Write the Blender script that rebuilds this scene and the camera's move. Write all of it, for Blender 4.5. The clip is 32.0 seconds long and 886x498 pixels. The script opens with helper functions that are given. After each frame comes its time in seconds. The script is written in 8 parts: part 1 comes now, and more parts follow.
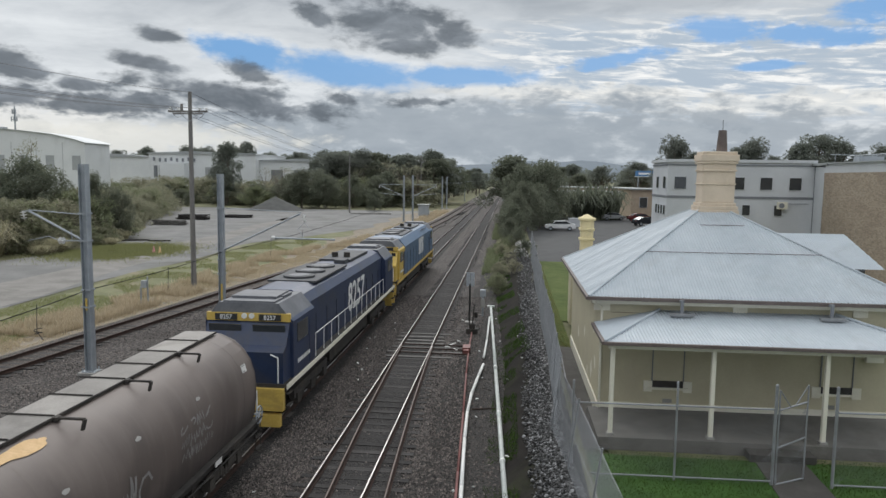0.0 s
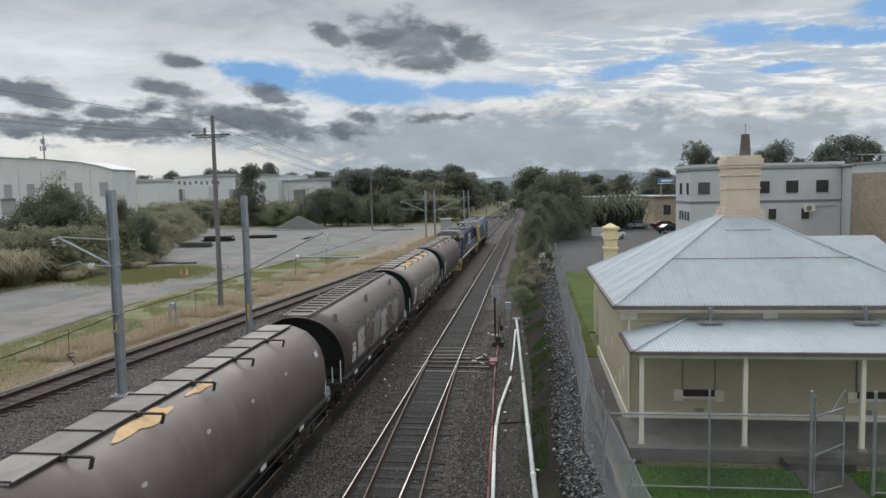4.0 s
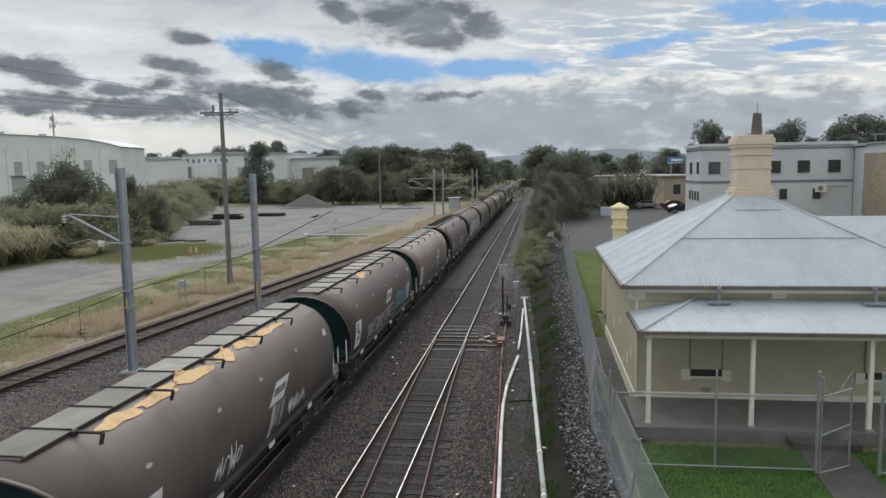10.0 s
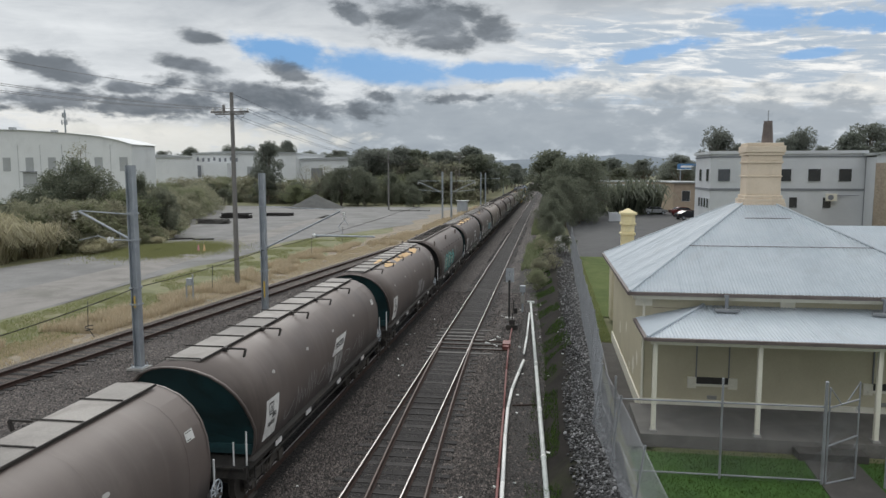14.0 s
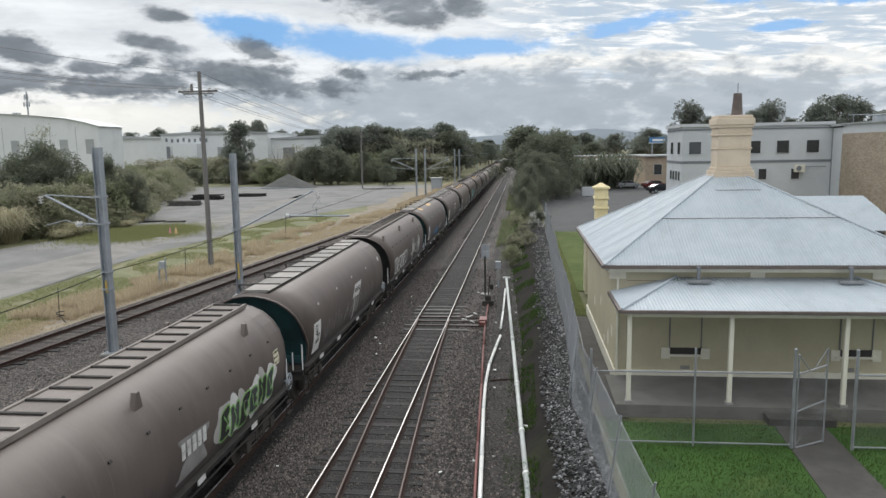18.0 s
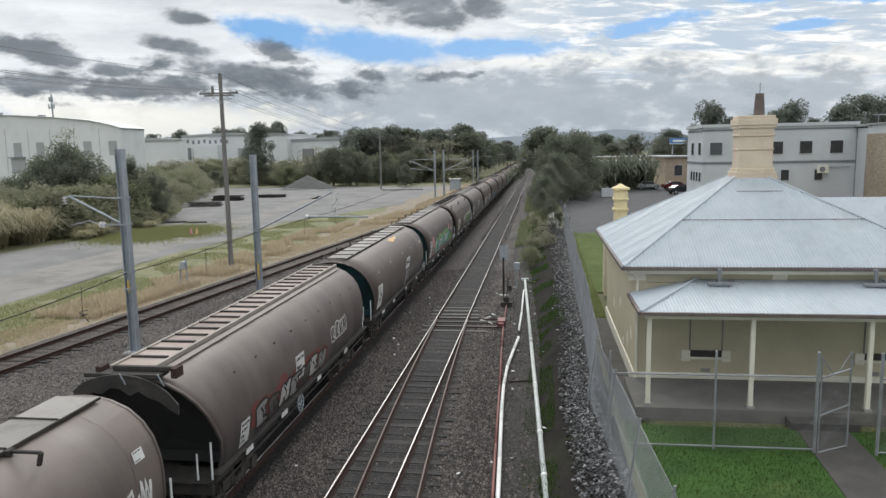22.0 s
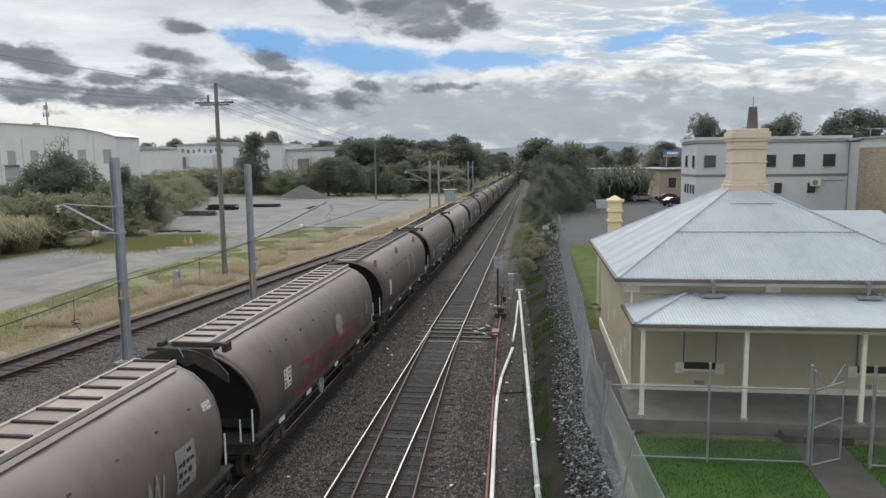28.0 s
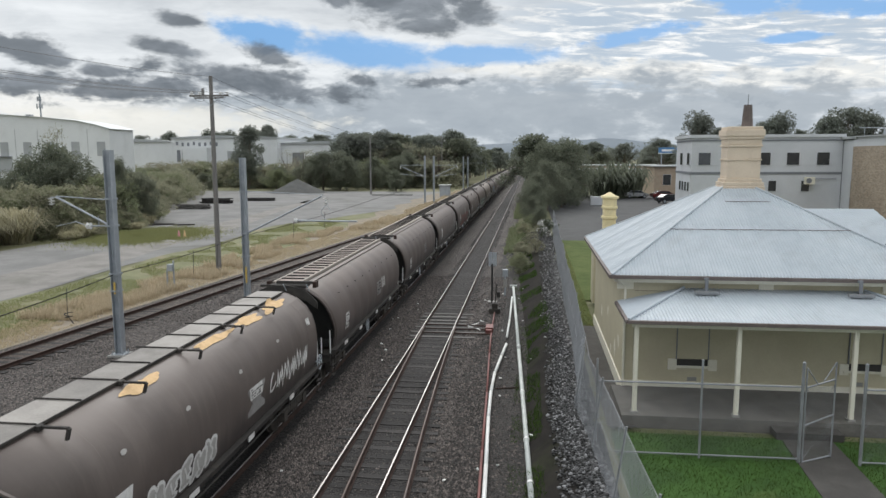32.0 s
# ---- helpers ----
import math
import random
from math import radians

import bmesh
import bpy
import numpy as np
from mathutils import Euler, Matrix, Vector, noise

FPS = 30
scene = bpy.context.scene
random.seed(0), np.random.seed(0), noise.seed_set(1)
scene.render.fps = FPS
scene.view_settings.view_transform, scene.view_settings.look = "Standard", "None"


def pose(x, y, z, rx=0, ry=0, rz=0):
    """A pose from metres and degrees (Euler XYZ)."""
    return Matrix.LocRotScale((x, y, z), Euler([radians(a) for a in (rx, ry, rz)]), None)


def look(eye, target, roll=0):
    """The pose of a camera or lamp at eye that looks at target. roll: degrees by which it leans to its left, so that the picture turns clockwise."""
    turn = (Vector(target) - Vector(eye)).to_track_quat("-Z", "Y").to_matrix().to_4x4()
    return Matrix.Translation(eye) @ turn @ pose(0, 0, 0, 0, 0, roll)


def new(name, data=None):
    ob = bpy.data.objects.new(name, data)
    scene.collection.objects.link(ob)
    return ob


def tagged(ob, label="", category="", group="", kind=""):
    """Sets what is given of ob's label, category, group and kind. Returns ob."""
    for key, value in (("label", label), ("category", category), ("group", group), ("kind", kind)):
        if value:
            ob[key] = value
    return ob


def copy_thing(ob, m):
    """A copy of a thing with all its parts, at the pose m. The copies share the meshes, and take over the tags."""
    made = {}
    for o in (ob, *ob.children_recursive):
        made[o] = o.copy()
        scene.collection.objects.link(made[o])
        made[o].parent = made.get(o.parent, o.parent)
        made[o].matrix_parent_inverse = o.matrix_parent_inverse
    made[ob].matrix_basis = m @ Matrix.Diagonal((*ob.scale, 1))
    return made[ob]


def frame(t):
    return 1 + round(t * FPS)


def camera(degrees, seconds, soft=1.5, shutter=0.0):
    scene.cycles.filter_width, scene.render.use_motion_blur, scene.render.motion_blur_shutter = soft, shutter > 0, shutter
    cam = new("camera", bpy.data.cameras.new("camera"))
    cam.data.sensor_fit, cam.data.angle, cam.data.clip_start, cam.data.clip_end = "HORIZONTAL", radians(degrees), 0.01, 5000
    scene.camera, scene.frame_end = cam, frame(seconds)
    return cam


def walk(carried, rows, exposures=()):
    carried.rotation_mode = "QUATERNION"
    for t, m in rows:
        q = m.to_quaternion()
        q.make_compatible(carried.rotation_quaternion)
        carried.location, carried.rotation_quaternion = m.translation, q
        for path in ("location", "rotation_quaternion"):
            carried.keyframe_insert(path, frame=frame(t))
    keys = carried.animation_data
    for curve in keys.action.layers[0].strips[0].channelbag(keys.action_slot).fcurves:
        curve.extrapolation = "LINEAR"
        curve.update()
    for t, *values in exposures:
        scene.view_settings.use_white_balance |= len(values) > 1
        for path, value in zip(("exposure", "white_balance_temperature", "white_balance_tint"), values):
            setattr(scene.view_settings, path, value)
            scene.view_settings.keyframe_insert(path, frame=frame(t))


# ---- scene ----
# ---- camera: held by hand on a footbridge, 8 m over the rails ----
cam = camera(64.03, 32.0)
EYE = (0.0, 0.0, 8.05)
TURNS = [
    (0.0, 84.21, -0.76, 5.33),
    (0.5, 84.52, -0.87, 5.02),
    (1.0, 83.56, -0.08, 2.91),
    (1.5, 83.32, -0.36, 1.42),
    (2.0, 83.84, -0.29, 3.15),
    (2.5, 83.74, 0.45, 5.12),
    (3.0, 85.26, 0.73, 6.50),
    (3.5, 85.35, 1.05, 6.65),
    (5.5, 85.28, 0.63, 9.27),
    (6.0, 85.20, -0.15, 9.30),
    (6.5, 83.77, -0.31, 8.91),
    (7.0, 83.25, 0.52, 8.55),
    (7.5, 83.82, 0.52, 8.21),
    (8.0, 83.68, 0.67, 8.04),
    (8.5, 83.94, 0.67, 7.82),
    (9.0, 83.93, 0.66, 7.57),
    (9.5, 83.65, 1.02, 7.98),
    (10.0, 83.66, 1.00, 7.72),
    (10.5, 83.88, 0.87, 7.74),
    (11.0, 84.26, 1.14, 7.40),
    (11.5, 84.61, 0.75, 6.80),
    (12.0, 84.04, 0.64, 7.27),
    (12.5, 83.81, 0.22, 7.67),
    (13.0, 83.93, 0.04, 7.98),
    (13.5, 84.06, -0.10, 8.23),
    (14.0, 83.88, 0.05, 8.42),
    (14.5, 83.64, 0.45, 8.17),
    (16.5, 82.53, 1.03, 7.50),
    (17.0, 81.82, 0.69, 6.63),
    (17.5, 82.00, 0.79, 6.38),
    (18.0, 82.04, 0.96, 6.29),
    (18.5, 81.95, 1.00, 6.05),
    (19.0, 81.96, 1.08, 6.52),
    (19.5, 82.36, 1.38, 6.42),
    (20.0, 82.36, 1.02, 6.93),
    (20.5, 82.31, 0.79, 7.12),
    (21.0, 82.26, 1.06, 7.13),
    (21.5, 82.28, 1.01, 7.75),
    (22.0, 82.15, 1.03, 7.78),
    (22.5, 82.20, 1.15, 8.19),
    (23.0, 81.80, 1.32, 7.47),
    (23.5, 82.20, 1.62, 7.58),
    (24.0, 82.11, 1.37, 7.45),
    (24.5, 83.05, 0.01, 7.47),
    (25.0, 83.51, -0.07, 6.31),
    (25.5, 82.74, 0.88, 7.10),
    (27.5, 82.88, 0.68, 7.47),
    (28.0, 83.00, 0.64, 7.38),
    (28.5, 83.14, 0.49, 7.50),
    (29.0, 83.02, 0.36, 7.38),
    (29.5, 82.76, 0.13, 7.57),
    (30.0, 82.38, 0.54, 7.13),
    (30.5, 82.47, -0.01, 7.10),
    (31.0, 82.40, 0.10, 7.11),
    (31.5, 82.79, 0.31, 6.85),
    (32.0, 82.62, 0.16, 7.00),
]
EXPOSURES = [(0, -0.04, 6480, 9), (3.5, -0.04, 6480, 9), (5, -0.12, 6480, 9), (6.4, -0.12, 6480, 9), (8, -0.03, 6500, 9), (14, -0.04, 6520, 9), (17, 0.22, 6520, 9), (25, 0.22, 6520, 9), (28, 0.13, 6520, 9), (32, 0.13, 6520, 9)]
walk(cam, [(t, pose(*EYE, a, b, c)) for t, a, b, c in TURNS], EXPOSURES)

# ---- sky, sun ----
def node(nt, kind, **inputs):
    n = nt.nodes.new(kind)
    for k, v in inputs.items():
        n.inputs[k].default_value = v
    return n


class Graph:
    """Short hand for building shader graphs."""

    def __init__(self, nt):
        self.nt = nt

    def math(self, op, a, b=0.0, c=0.0, clamp=False):
        n = self.nt.nodes.new("ShaderNodeMath")
        n.operation, n.use_clamp = op, clamp
        for i, v in enumerate((a, b, c)):
            if isinstance(v, (int, float)):
                n.inputs[i].default_value = v
            else:
                self.nt.links.new(v, n.inputs[i])
        return n.outputs[0]

    def smooth(self, v, lo, hi):
        n = self.nt.nodes.new("ShaderNodeMapRange")
        n.interpolation_type = "SMOOTHSTEP"
        self.nt.links.new(v, n.inputs[0])
        n.inputs[1].default_value, n.inputs[2].default_value = lo, hi
        return n.outputs[0]

    def mix(self, f, a, b, kind="MIX"):
        n = self.nt.nodes.new("ShaderNodeMix")
        n.data_type, n.blend_type = "RGBA", kind
        for s, v in ((n.inputs[0], f), (n.inputs[6], a), (n.inputs[7], b)):
            if isinstance(v, (int, float)):
                s.default_value = v
            elif isinstance(v, (tuple, list)):
                s.default_value = (*v, 1.0)[:4]
            else:
                self.nt.links.new(v, s)
        return n.outputs[2]

    def noise(self, vec, scale, detail=4.0, rough=0.55, distort=0.0):
        n = self.nt.nodes.new("ShaderNodeTexNoise")
        n.inputs["Scale"].default_value, n.inputs["Detail"].default_value = scale, detail
        n.inputs["Roughness"].default_value, n.inputs["Distortion"].default_value = rough, distort
        if vec is not None:
            self.nt.links.new(vec, n.inputs["Vector"])
        return n.outputs["Fac"]


SUN_EL, SUN_AZ = radians(36), radians(-10)   # behind thin cloud, ahead of the bridge


def make_world():
    w = bpy.data.worlds.new("sky")
    scene.world = w
    w.use_nodes = True
    nt = w.node_tree
    nt.nodes.clear()
    g = Graph(nt)
    out, bg = nt.nodes.new("ShaderNodeOutputWorld"), nt.nodes.new("ShaderNodeBackground")
    nt.links.new(bg.outputs[0], out.inputs[0])
    sky = nt.nodes.new("ShaderNodeTexSky")
    sky.sky_type, sky.sun_disc, sky.sun_elevation, sky.sun_rotation = "NISHITA", False, SUN_EL, -SUN_AZ
    coord = nt.nodes.new("ShaderNodeTexCoord")
    sep = nt.nodes.new("ShaderNodeSeparateXYZ")
    nt.links.new(coord.outputs["Generated"], sep.inputs[0])
    x, y, z = sep.outputs
    az = g.math("MULTIPLY", g.math("ARCTAN2", x, y), 57.2958)
    el = g.math("MULTIPLY", g.math("ARCSINE", z), 57.2958)
    # cloud layer seen in perspective: a plane overhead, bent so that it never runs to infinity
    zz = g.math("ADD", g.math("MAXIMUM", z, 0.0), 0.09)
    comb = nt.nodes.new("ShaderNodeCombineXYZ")
    nt.links.new(g.math("DIVIDE", x, zz), comb.inputs[0])
    nt.links.new(g.math("DIVIDE", y, zz), comb.inputs[1])
    plane = comb.outputs[0]
    flat = nt.nodes.new("ShaderNodeCombineXYZ")
    nt.links.new(g.math("MULTIPLY", az, 0.1), flat.inputs[0])
    nt.links.new(g.math("MULTIPLY", el, 0.22), flat.inputs[1])
    n1, n2 = g.noise(plane, 0.9, 7, 0.6, 0.6), g.noise(plane, 2.6, 6, 0.62, 0.4)
    n3 = g.noise(flat.outputs[0], 2.6, 7, 0.58, 0.3)
    n4 = g.noise(flat.outputs[0], 7.0, 5, 0.58, 0.2)

    def blob(a, e, ra, re, tilt=0.0, rough=0.9):
        """A cloud or a gap about azimuth a and elevation e, with a ragged edge."""
        da, de = g.math("SUBTRACT", az, a), g.math("SUBTRACT", el, e)
        c, s = math.cos(radians(tilt)), math.sin(radians(tilt))
        u = g.math("ADD", g.math("MULTIPLY", da, c / ra), g.math("MULTIPLY", de, s / ra))
        v = g.math("ADD", g.math("MULTIPLY", da, -s / re), g.math("MULTIPLY", de, c / re))
        d = g.math("SQRT", g.math("ADD", g.math("MULTIPLY", u, u), g.math("MULTIPLY", v, v)))
        d = g.math("ADD", d, g.math("MULTIPLY", g.math("SUBTRACT", n3, 0.5), rough * 3.7))
        d = g.math("ADD", d, g.math("MULTIPLY", g.math("SUBTRACT", n4, 0.5), rough * 1.9))
        return g.smooth(d, 1.22, 0.5)

    def union(items):
        top = items[0]
        for i in items[1:]:
            top = g.math("MAXIMUM", top, i)
        return top

    gaps = union([blob(-20.3, 9.1, 4.0, 1.35, -8, 0.4), blob(-13.0, 8.1, 7.0, 1.25, -5, 0.32), blob(-4.0, 7.9, 6.5, 0.85, 0, 0.4),
                  blob(8.0, 9.1, 3.4, 0.7, 8, 0.7), blob(15.5, 10.8, 3.2, 1.0, -12, 0.6), blob(21.0, 10.2, 4.6, 0.9, -6, 0.7), blob(19.0, 8.3, 2.6, 0.35, 0, 0.7), blob(27.0, 11.6, 5.0, 0.9, 0, 0.6)])
    dark = union([blob(-9.4, 11.7, 4.9, 2.1, -4, 0.5), blob(-4.6, 11.0, 2.3, 1.15, -4, 0.5), blob(-8.0, 10.2, 3.6, 0.8, 0, 0.5), blob(-15.4, 12.0, 1.8, 0.9, -20, 0.6), blob(-26.9, 10.0, 1.8, 0.55, -8, 0.5), blob(-27.2, 7.9, 3.0, 0.6, -8, 0.5),
                  blob(-36.0, 7.2, 3.6, 1.0, -10, 0.6), blob(-32.3, 6.2, 1.9, 0.55, -6, 0.5), blob(-20.6, 7.7, 2.2, 0.8, -14, 0.6), blob(-21.0, 5.7, 8.2, 1.25, -7, 0.6),
                  blob(-13.6, 6.0, 1.3, 0.45, -10, 0.5), blob(-7.2, 5.9, 2.6, 0.45, 2, 0.8), blob(-30.0, 5.0, 6.5, 0.9, 4, 0.8), blob(-37.0, 5.2, 4.0, 0.9, 0, 0.7)])
    bank = union([g.math("MULTIPLY", blob(-5.0, 3.6, 27.0, 3.2, 0, 0.6), 0.92), g.math("MULTIPLY", blob(14.0, 3.4, 16.0, 2.2, 0, 0.7), 0.85)])
    # the broad grey and white of the cover
    high = g.smooth(el, 9.5, 14.5)
    grey = g.math("ADD", g.math("MULTIPLY", g.smooth(n1, 0.35, 0.7), 0.5), g.math("MULTIPLY", g.smooth(n2, 0.35, 0.68), 0.35))
    grey = g.math("ADD", g.math("MULTIPLY", grey, 0.6), g.math("MULTIPLY", high, 0.5), clamp=True)
    low = g.smooth(g.math("ADD", el, g.math("MULTIPLY", n3, 2.0)), 5.5, 2.2)
    cover = g.mix(grey, (0.82, 0.85, 0.88), (0.34, 0.38, 0.43))
    cover = g.mix(g.math("MULTIPLY", low, 0.6), cover, (0.46, 0.52, 0.58))
    # broken streaks of small cloud over the cottage's side
    streak = nt.nodes.new("ShaderNodeCombineXYZ")
    nt.links.new(g.math("MULTIPLY", az, 0.11), streak.inputs[0])
    nt.links.new(g.math("ADD", g.math("MULTIPLY", el, 0.75), g.math("MULTIPLY", az, 0.06)), streak.inputs[1])
    n5 = g.noise(streak.outputs[0], 2.2, 8, 0.64, 0.5)
    side = g.math("MULTIPLY", g.smooth(az, -6.0, 4.0), g.math("MULTIPLY", g.smooth(el, 3.5, 5.5), g.smooth(el, 13.0, 10.5)))
    cover = g.mix(g.math("MULTIPLY", side, g.smooth(n5, 0.62, 0.42)), cover, (0.47, 0.55, 0.645))
    cover = g.mix(g.math("MULTIPLY", side, g.smooth(n5, 0.49, 0.68)), cover, (0.98, 0.98, 0.97))
    glow = g.math("MULTIPLY", union([blob(-33, 3.6, 9, 1.5, 0, 0.8), blob(3, 6.6, 14, 1.0, -3, 0.9), blob(20, 5.4, 12, 1.0, 0, 0.8)]), 0.6)
    cover = g.mix(glow, cover, (0.93, 0.91, 0.86))
    cover = g.mix(bank, cover, g.mix(n3, (0.27, 0.315, 0.37), (0.46, 0.51, 0.56)))
    strip = g.math("MULTIPLY", blob(-29, 2.6, 13, 1.15, 0, 0.6), 0.75)
    cover = g.mix(strip, cover, (0.84, 0.83, 0.78))
    blue = g.mix(0.85, sky.outputs[0], (0.85, 2.8, 5.9))
    blue_now = g.mix(1.0, blue, (0.115, 0.115, 0.115), "MULTIPLY")
    # overhead, out of the picture, the cloud is thin and brighter
    cover = g.mix(g.smooth(el, 18.0, 42.0), cover, (1.22, 1.26, 1.3))
    view = g.mix(g.math("MULTIPLY", gaps, 0.95), cover, blue_now)
    edge = g.mix(g.smooth(n3, 0.35, 0.7), (0.13, 0.152, 0.178), (0.25, 0.28, 0.32))
    view = g.mix(g.math("MULTIPLY", dark, 0.92), view, edge)
    # under the horizon: dull ground light
    view = g.mix(g.smooth(el, -0.5, -3.0), view, (0.16, 0.16, 0.14))
    nt.links.new(view, bg.inputs[0])
    bg.inputs[1].default_value = 1.0


make_world()
sun = new("sun", bpy.data.lights.new("sun", "SUN"))
sun.data.energy, sun.data.angle, sun.data.color = 1.1, radians(24), (1.0, 0.975, 0.94)
sun.matrix_world = look((0, 0, 60), (-60 * math.sin(SUN_AZ), -60 * math.cos(SUN_AZ), 60 - 60 * math.tan(SUN_EL)))

# ---- materials ----
MATS = {}


def surface(name, c1, c2, scale=4.0, rough=0.8, metal=0.0, bump=0.2, fine=40.0, stain=None, stain_amt=0.35, spec=0.5, vary=0.0, depth=0.01, stretch=(1, 1, 1)):
    """A worn surface: two colours at a broad and a fine scale, optional stains, grain relief; vary: tone from piece to piece."""
    if name in MATS:
        return MATS[name]
    m = bpy.data.materials.new(name)
    m.use_nodes = True
    nt = m.node_tree
    g = Graph(nt)
    b = nt.nodes["Principled BSDF"]
    co = nt.nodes.new("ShaderNodeTexCoord")
    mp = nt.nodes.new("ShaderNodeMapping")
    mp.inputs["Scale"].default_value = stretch
    nt.links.new(co.outputs["Object"], mp.inputs[0])
    v = mp.outputs[0]
    broad, grain = g.noise(v, scale, 5, 0.6, 0.3), g.noise(v, fine, 4, 0.65)
    f = g.math("ADD", g.math("MULTIPLY", g.smooth(broad, 0.3, 0.7), 0.6), g.math("MULTIPLY", g.smooth(grain, 0.3, 0.7), 0.4))
    col = g.mix(f, c1, c2)
    if stain:
        s = g.smooth(g.noise(v, scale * 0.45, 6, 0.7, 0.8), 0.52, 0.68)
        col = g.mix(g.math("MULTIPLY", s, stain_amt), col, stain)
    if vary:
        info = nt.nodes.new("ShaderNodeObjectInfo")
        t = g.math("ADD", g.math("MULTIPLY", info.outputs["Random"], vary * 2), 1.0 - vary)
        hsv = nt.nodes.new("ShaderNodeHueSaturation")
        nt.links.new(col, hsv.inputs["Color"])
        nt.links.new(t, hsv.inputs["Value"])
        col = hsv.outputs[0]
    nt.links.new(col, b.inputs["Base Color"])
    r = g.math("ADD", g.math("MULTIPLY", g.math("SUBTRACT", grain, 0.5), 0.25), rough, clamp=True)
    nt.links.new(r, b.inputs["Roughness"])
    b.inputs["Metallic"].default_value = metal
    b.inputs["Specular IOR Level"].default_value = spec
    if bump:
        bp = nt.nodes.new("ShaderNodeBump")
        bp.inputs["Strength"].default_value, bp.inputs["Distance"].default_value = bump, depth
        nt.links.new(grain, bp.inputs["Height"])
        nt.links.new(bp.outputs[0], b.inputs["Normal"])
    MATS[name] = m
    return m


def stones(name, dark, mid, light, size, stain, bump=1.0, rough=0.85, stain_scale=0.25):
    """Loose broken stone: cells of differing tone with dark gaps."""
    m = bpy.data.materials.new(name)
    m.use_nodes = True
    nt = m.node_tree
    g = Graph(nt)
    b = nt.nodes["Principled BSDF"]
    co = nt.nodes.new("ShaderNodeTexCoord")
    vo = nt.nodes.new("ShaderNodeTexVoronoi")
    vo.inputs["Scale"].default_value = 1.0 / size
    nt.links.new(co.outputs["Object"], vo.inputs["Vector"])
    tone = nt.nodes.new("ShaderNodeSeparateColor")
    nt.links.new(vo.outputs["Color"], tone.inputs[0])
    col = g.mix(g.smooth(tone.outputs[0], 0.1, 0.9), mid, light)
    col = g.mix(g.math("MULTIPLY", g.smooth(vo.outputs["Distance"], 0.35, 0.75), 0.85), col, dark)
    col = g.mix(g.math("MULTIPLY", g.smooth(tone.outputs[1], 0.75, 0.95), 0.5), col, dark)
    s = g.smooth(g.noise(co.outputs["Object"], stain_scale, 6, 0.65, 0.5), 0.42, 0.66)
    col = g.mix(g.math("MULTIPLY", s, 0.55), col, stain)
    nt.links.new(col, b.inputs["Base Color"])
    b.inputs["Roughness"].default_value = rough
    bp = nt.nodes.new("ShaderNodeBump")
    bp.inputs["Strength"].default_value, bp.inputs["Distance"].default_value, bp.invert = bump, size * 0.6, True
    nt.links.new(vo.outputs["Distance"], bp.inputs["Height"])
    nt.links.new(bp.outputs[0], b.inputs["Normal"])
    MATS[name] = m
    return m


BALLAST = stones("ballast_stone", (0.006, 0.005, 0.0045), (0.043, 0.036, 0.032), (0.19, 0.16, 0.144), 0.07, (0.034, 0.0255, 0.0215))
BALLAST_OIL_SHADE = stones("ballast_oily", (0.002, 0.002, 0.002), (0.0085, 0.0072, 0.0068), (0.045, 0.038, 0.035), 0.055, (0.009, 0.007, 0.006))
BALLAST_RUST = stones("ballast_rusty", (0.01, 0.008, 0.007), (0.065, 0.05, 0.042), (0.18, 0.145, 0.125), 0.06, (0.06, 0.042, 0.034))
BALLAST_SOILED = stones("ballast_soiled", (0.003, 0.0026, 0.0023), (0.013, 0.011, 0.0098), (0.068, 0.057, 0.05), 0.05, (0.011, 0.009, 0.0075), stain_scale=0.6)
GRAVEL = surface("yard_gravel", (0.125, 0.123, 0.12), (0.235, 0.229, 0.222), 0.22, 0.92, 0, 0.5, 9.0, (0.105, 0.107, 0.082), 0.6)
DIRT_ROAD = surface("worn_track", (0.16, 0.15, 0.139), (0.275, 0.258, 0.24), 0.4, 0.95, 0, 0.4, 8.0, (0.14, 0.133, 0.115), 0.6)
MOUND_STONE = surface("mound_stone", (0.055, 0.056, 0.055), (0.105, 0.105, 0.1), 0.8, 0.95, 0, 0.6, 6.0, (0.07, 0.07, 0.06), 0.5)
GROUND = surface("scrub_ground", (0.09, 0.10, 0.045), (0.2, 0.185, 0.1), 0.12, 0.95, 0, 0.5, 5.0, (0.2, 0.17, 0.1), 0.5)
LAWN = surface("lawn", (0.018, 0.055, 0.006), (0.045, 0.112, 0.012), 0.8, 0.9, 0, 0.6, 45.0, (0.1, 0.13, 0.035), 0.45)
SIDE_GRASS = surface("side_grass_soil", (0.05, 0.075, 0.02), (0.11, 0.135, 0.045), 0.8, 0.95, 0, 0.6, 14.0, (0.14, 0.13, 0.06), 0.5, spec=0.15)
ROUGH_GRASS = surface("rough_grass_soil", (0.115, 0.125, 0.06), (0.21, 0.205, 0.11), 0.5, 0.95, 0, 0.6, 12.0, (0.24, 0.2, 0.13), 0.85)
DRY_SOIL = surface("dry_verge_soil", (0.165, 0.14, 0.11), (0.31, 0.26, 0.195), 0.9, 0.95, 0, 0.5, 14.0, (0.13, 0.13, 0.07), 0.65)
ASPHALT = surface("asphalt", (0.034, 0.034, 0.036), (0.062, 0.062, 0.063), 0.5, 0.85, 0, 0.3, 60.0, (0.085, 0.085, 0.082), 0.3)
CONCRETE = surface("concrete", (0.24, 0.235, 0.22), (0.36, 0.35, 0.33), 1.5, 0.85, 0, 0.3, 30.0, (0.1, 0.1, 0.09), 0.5)
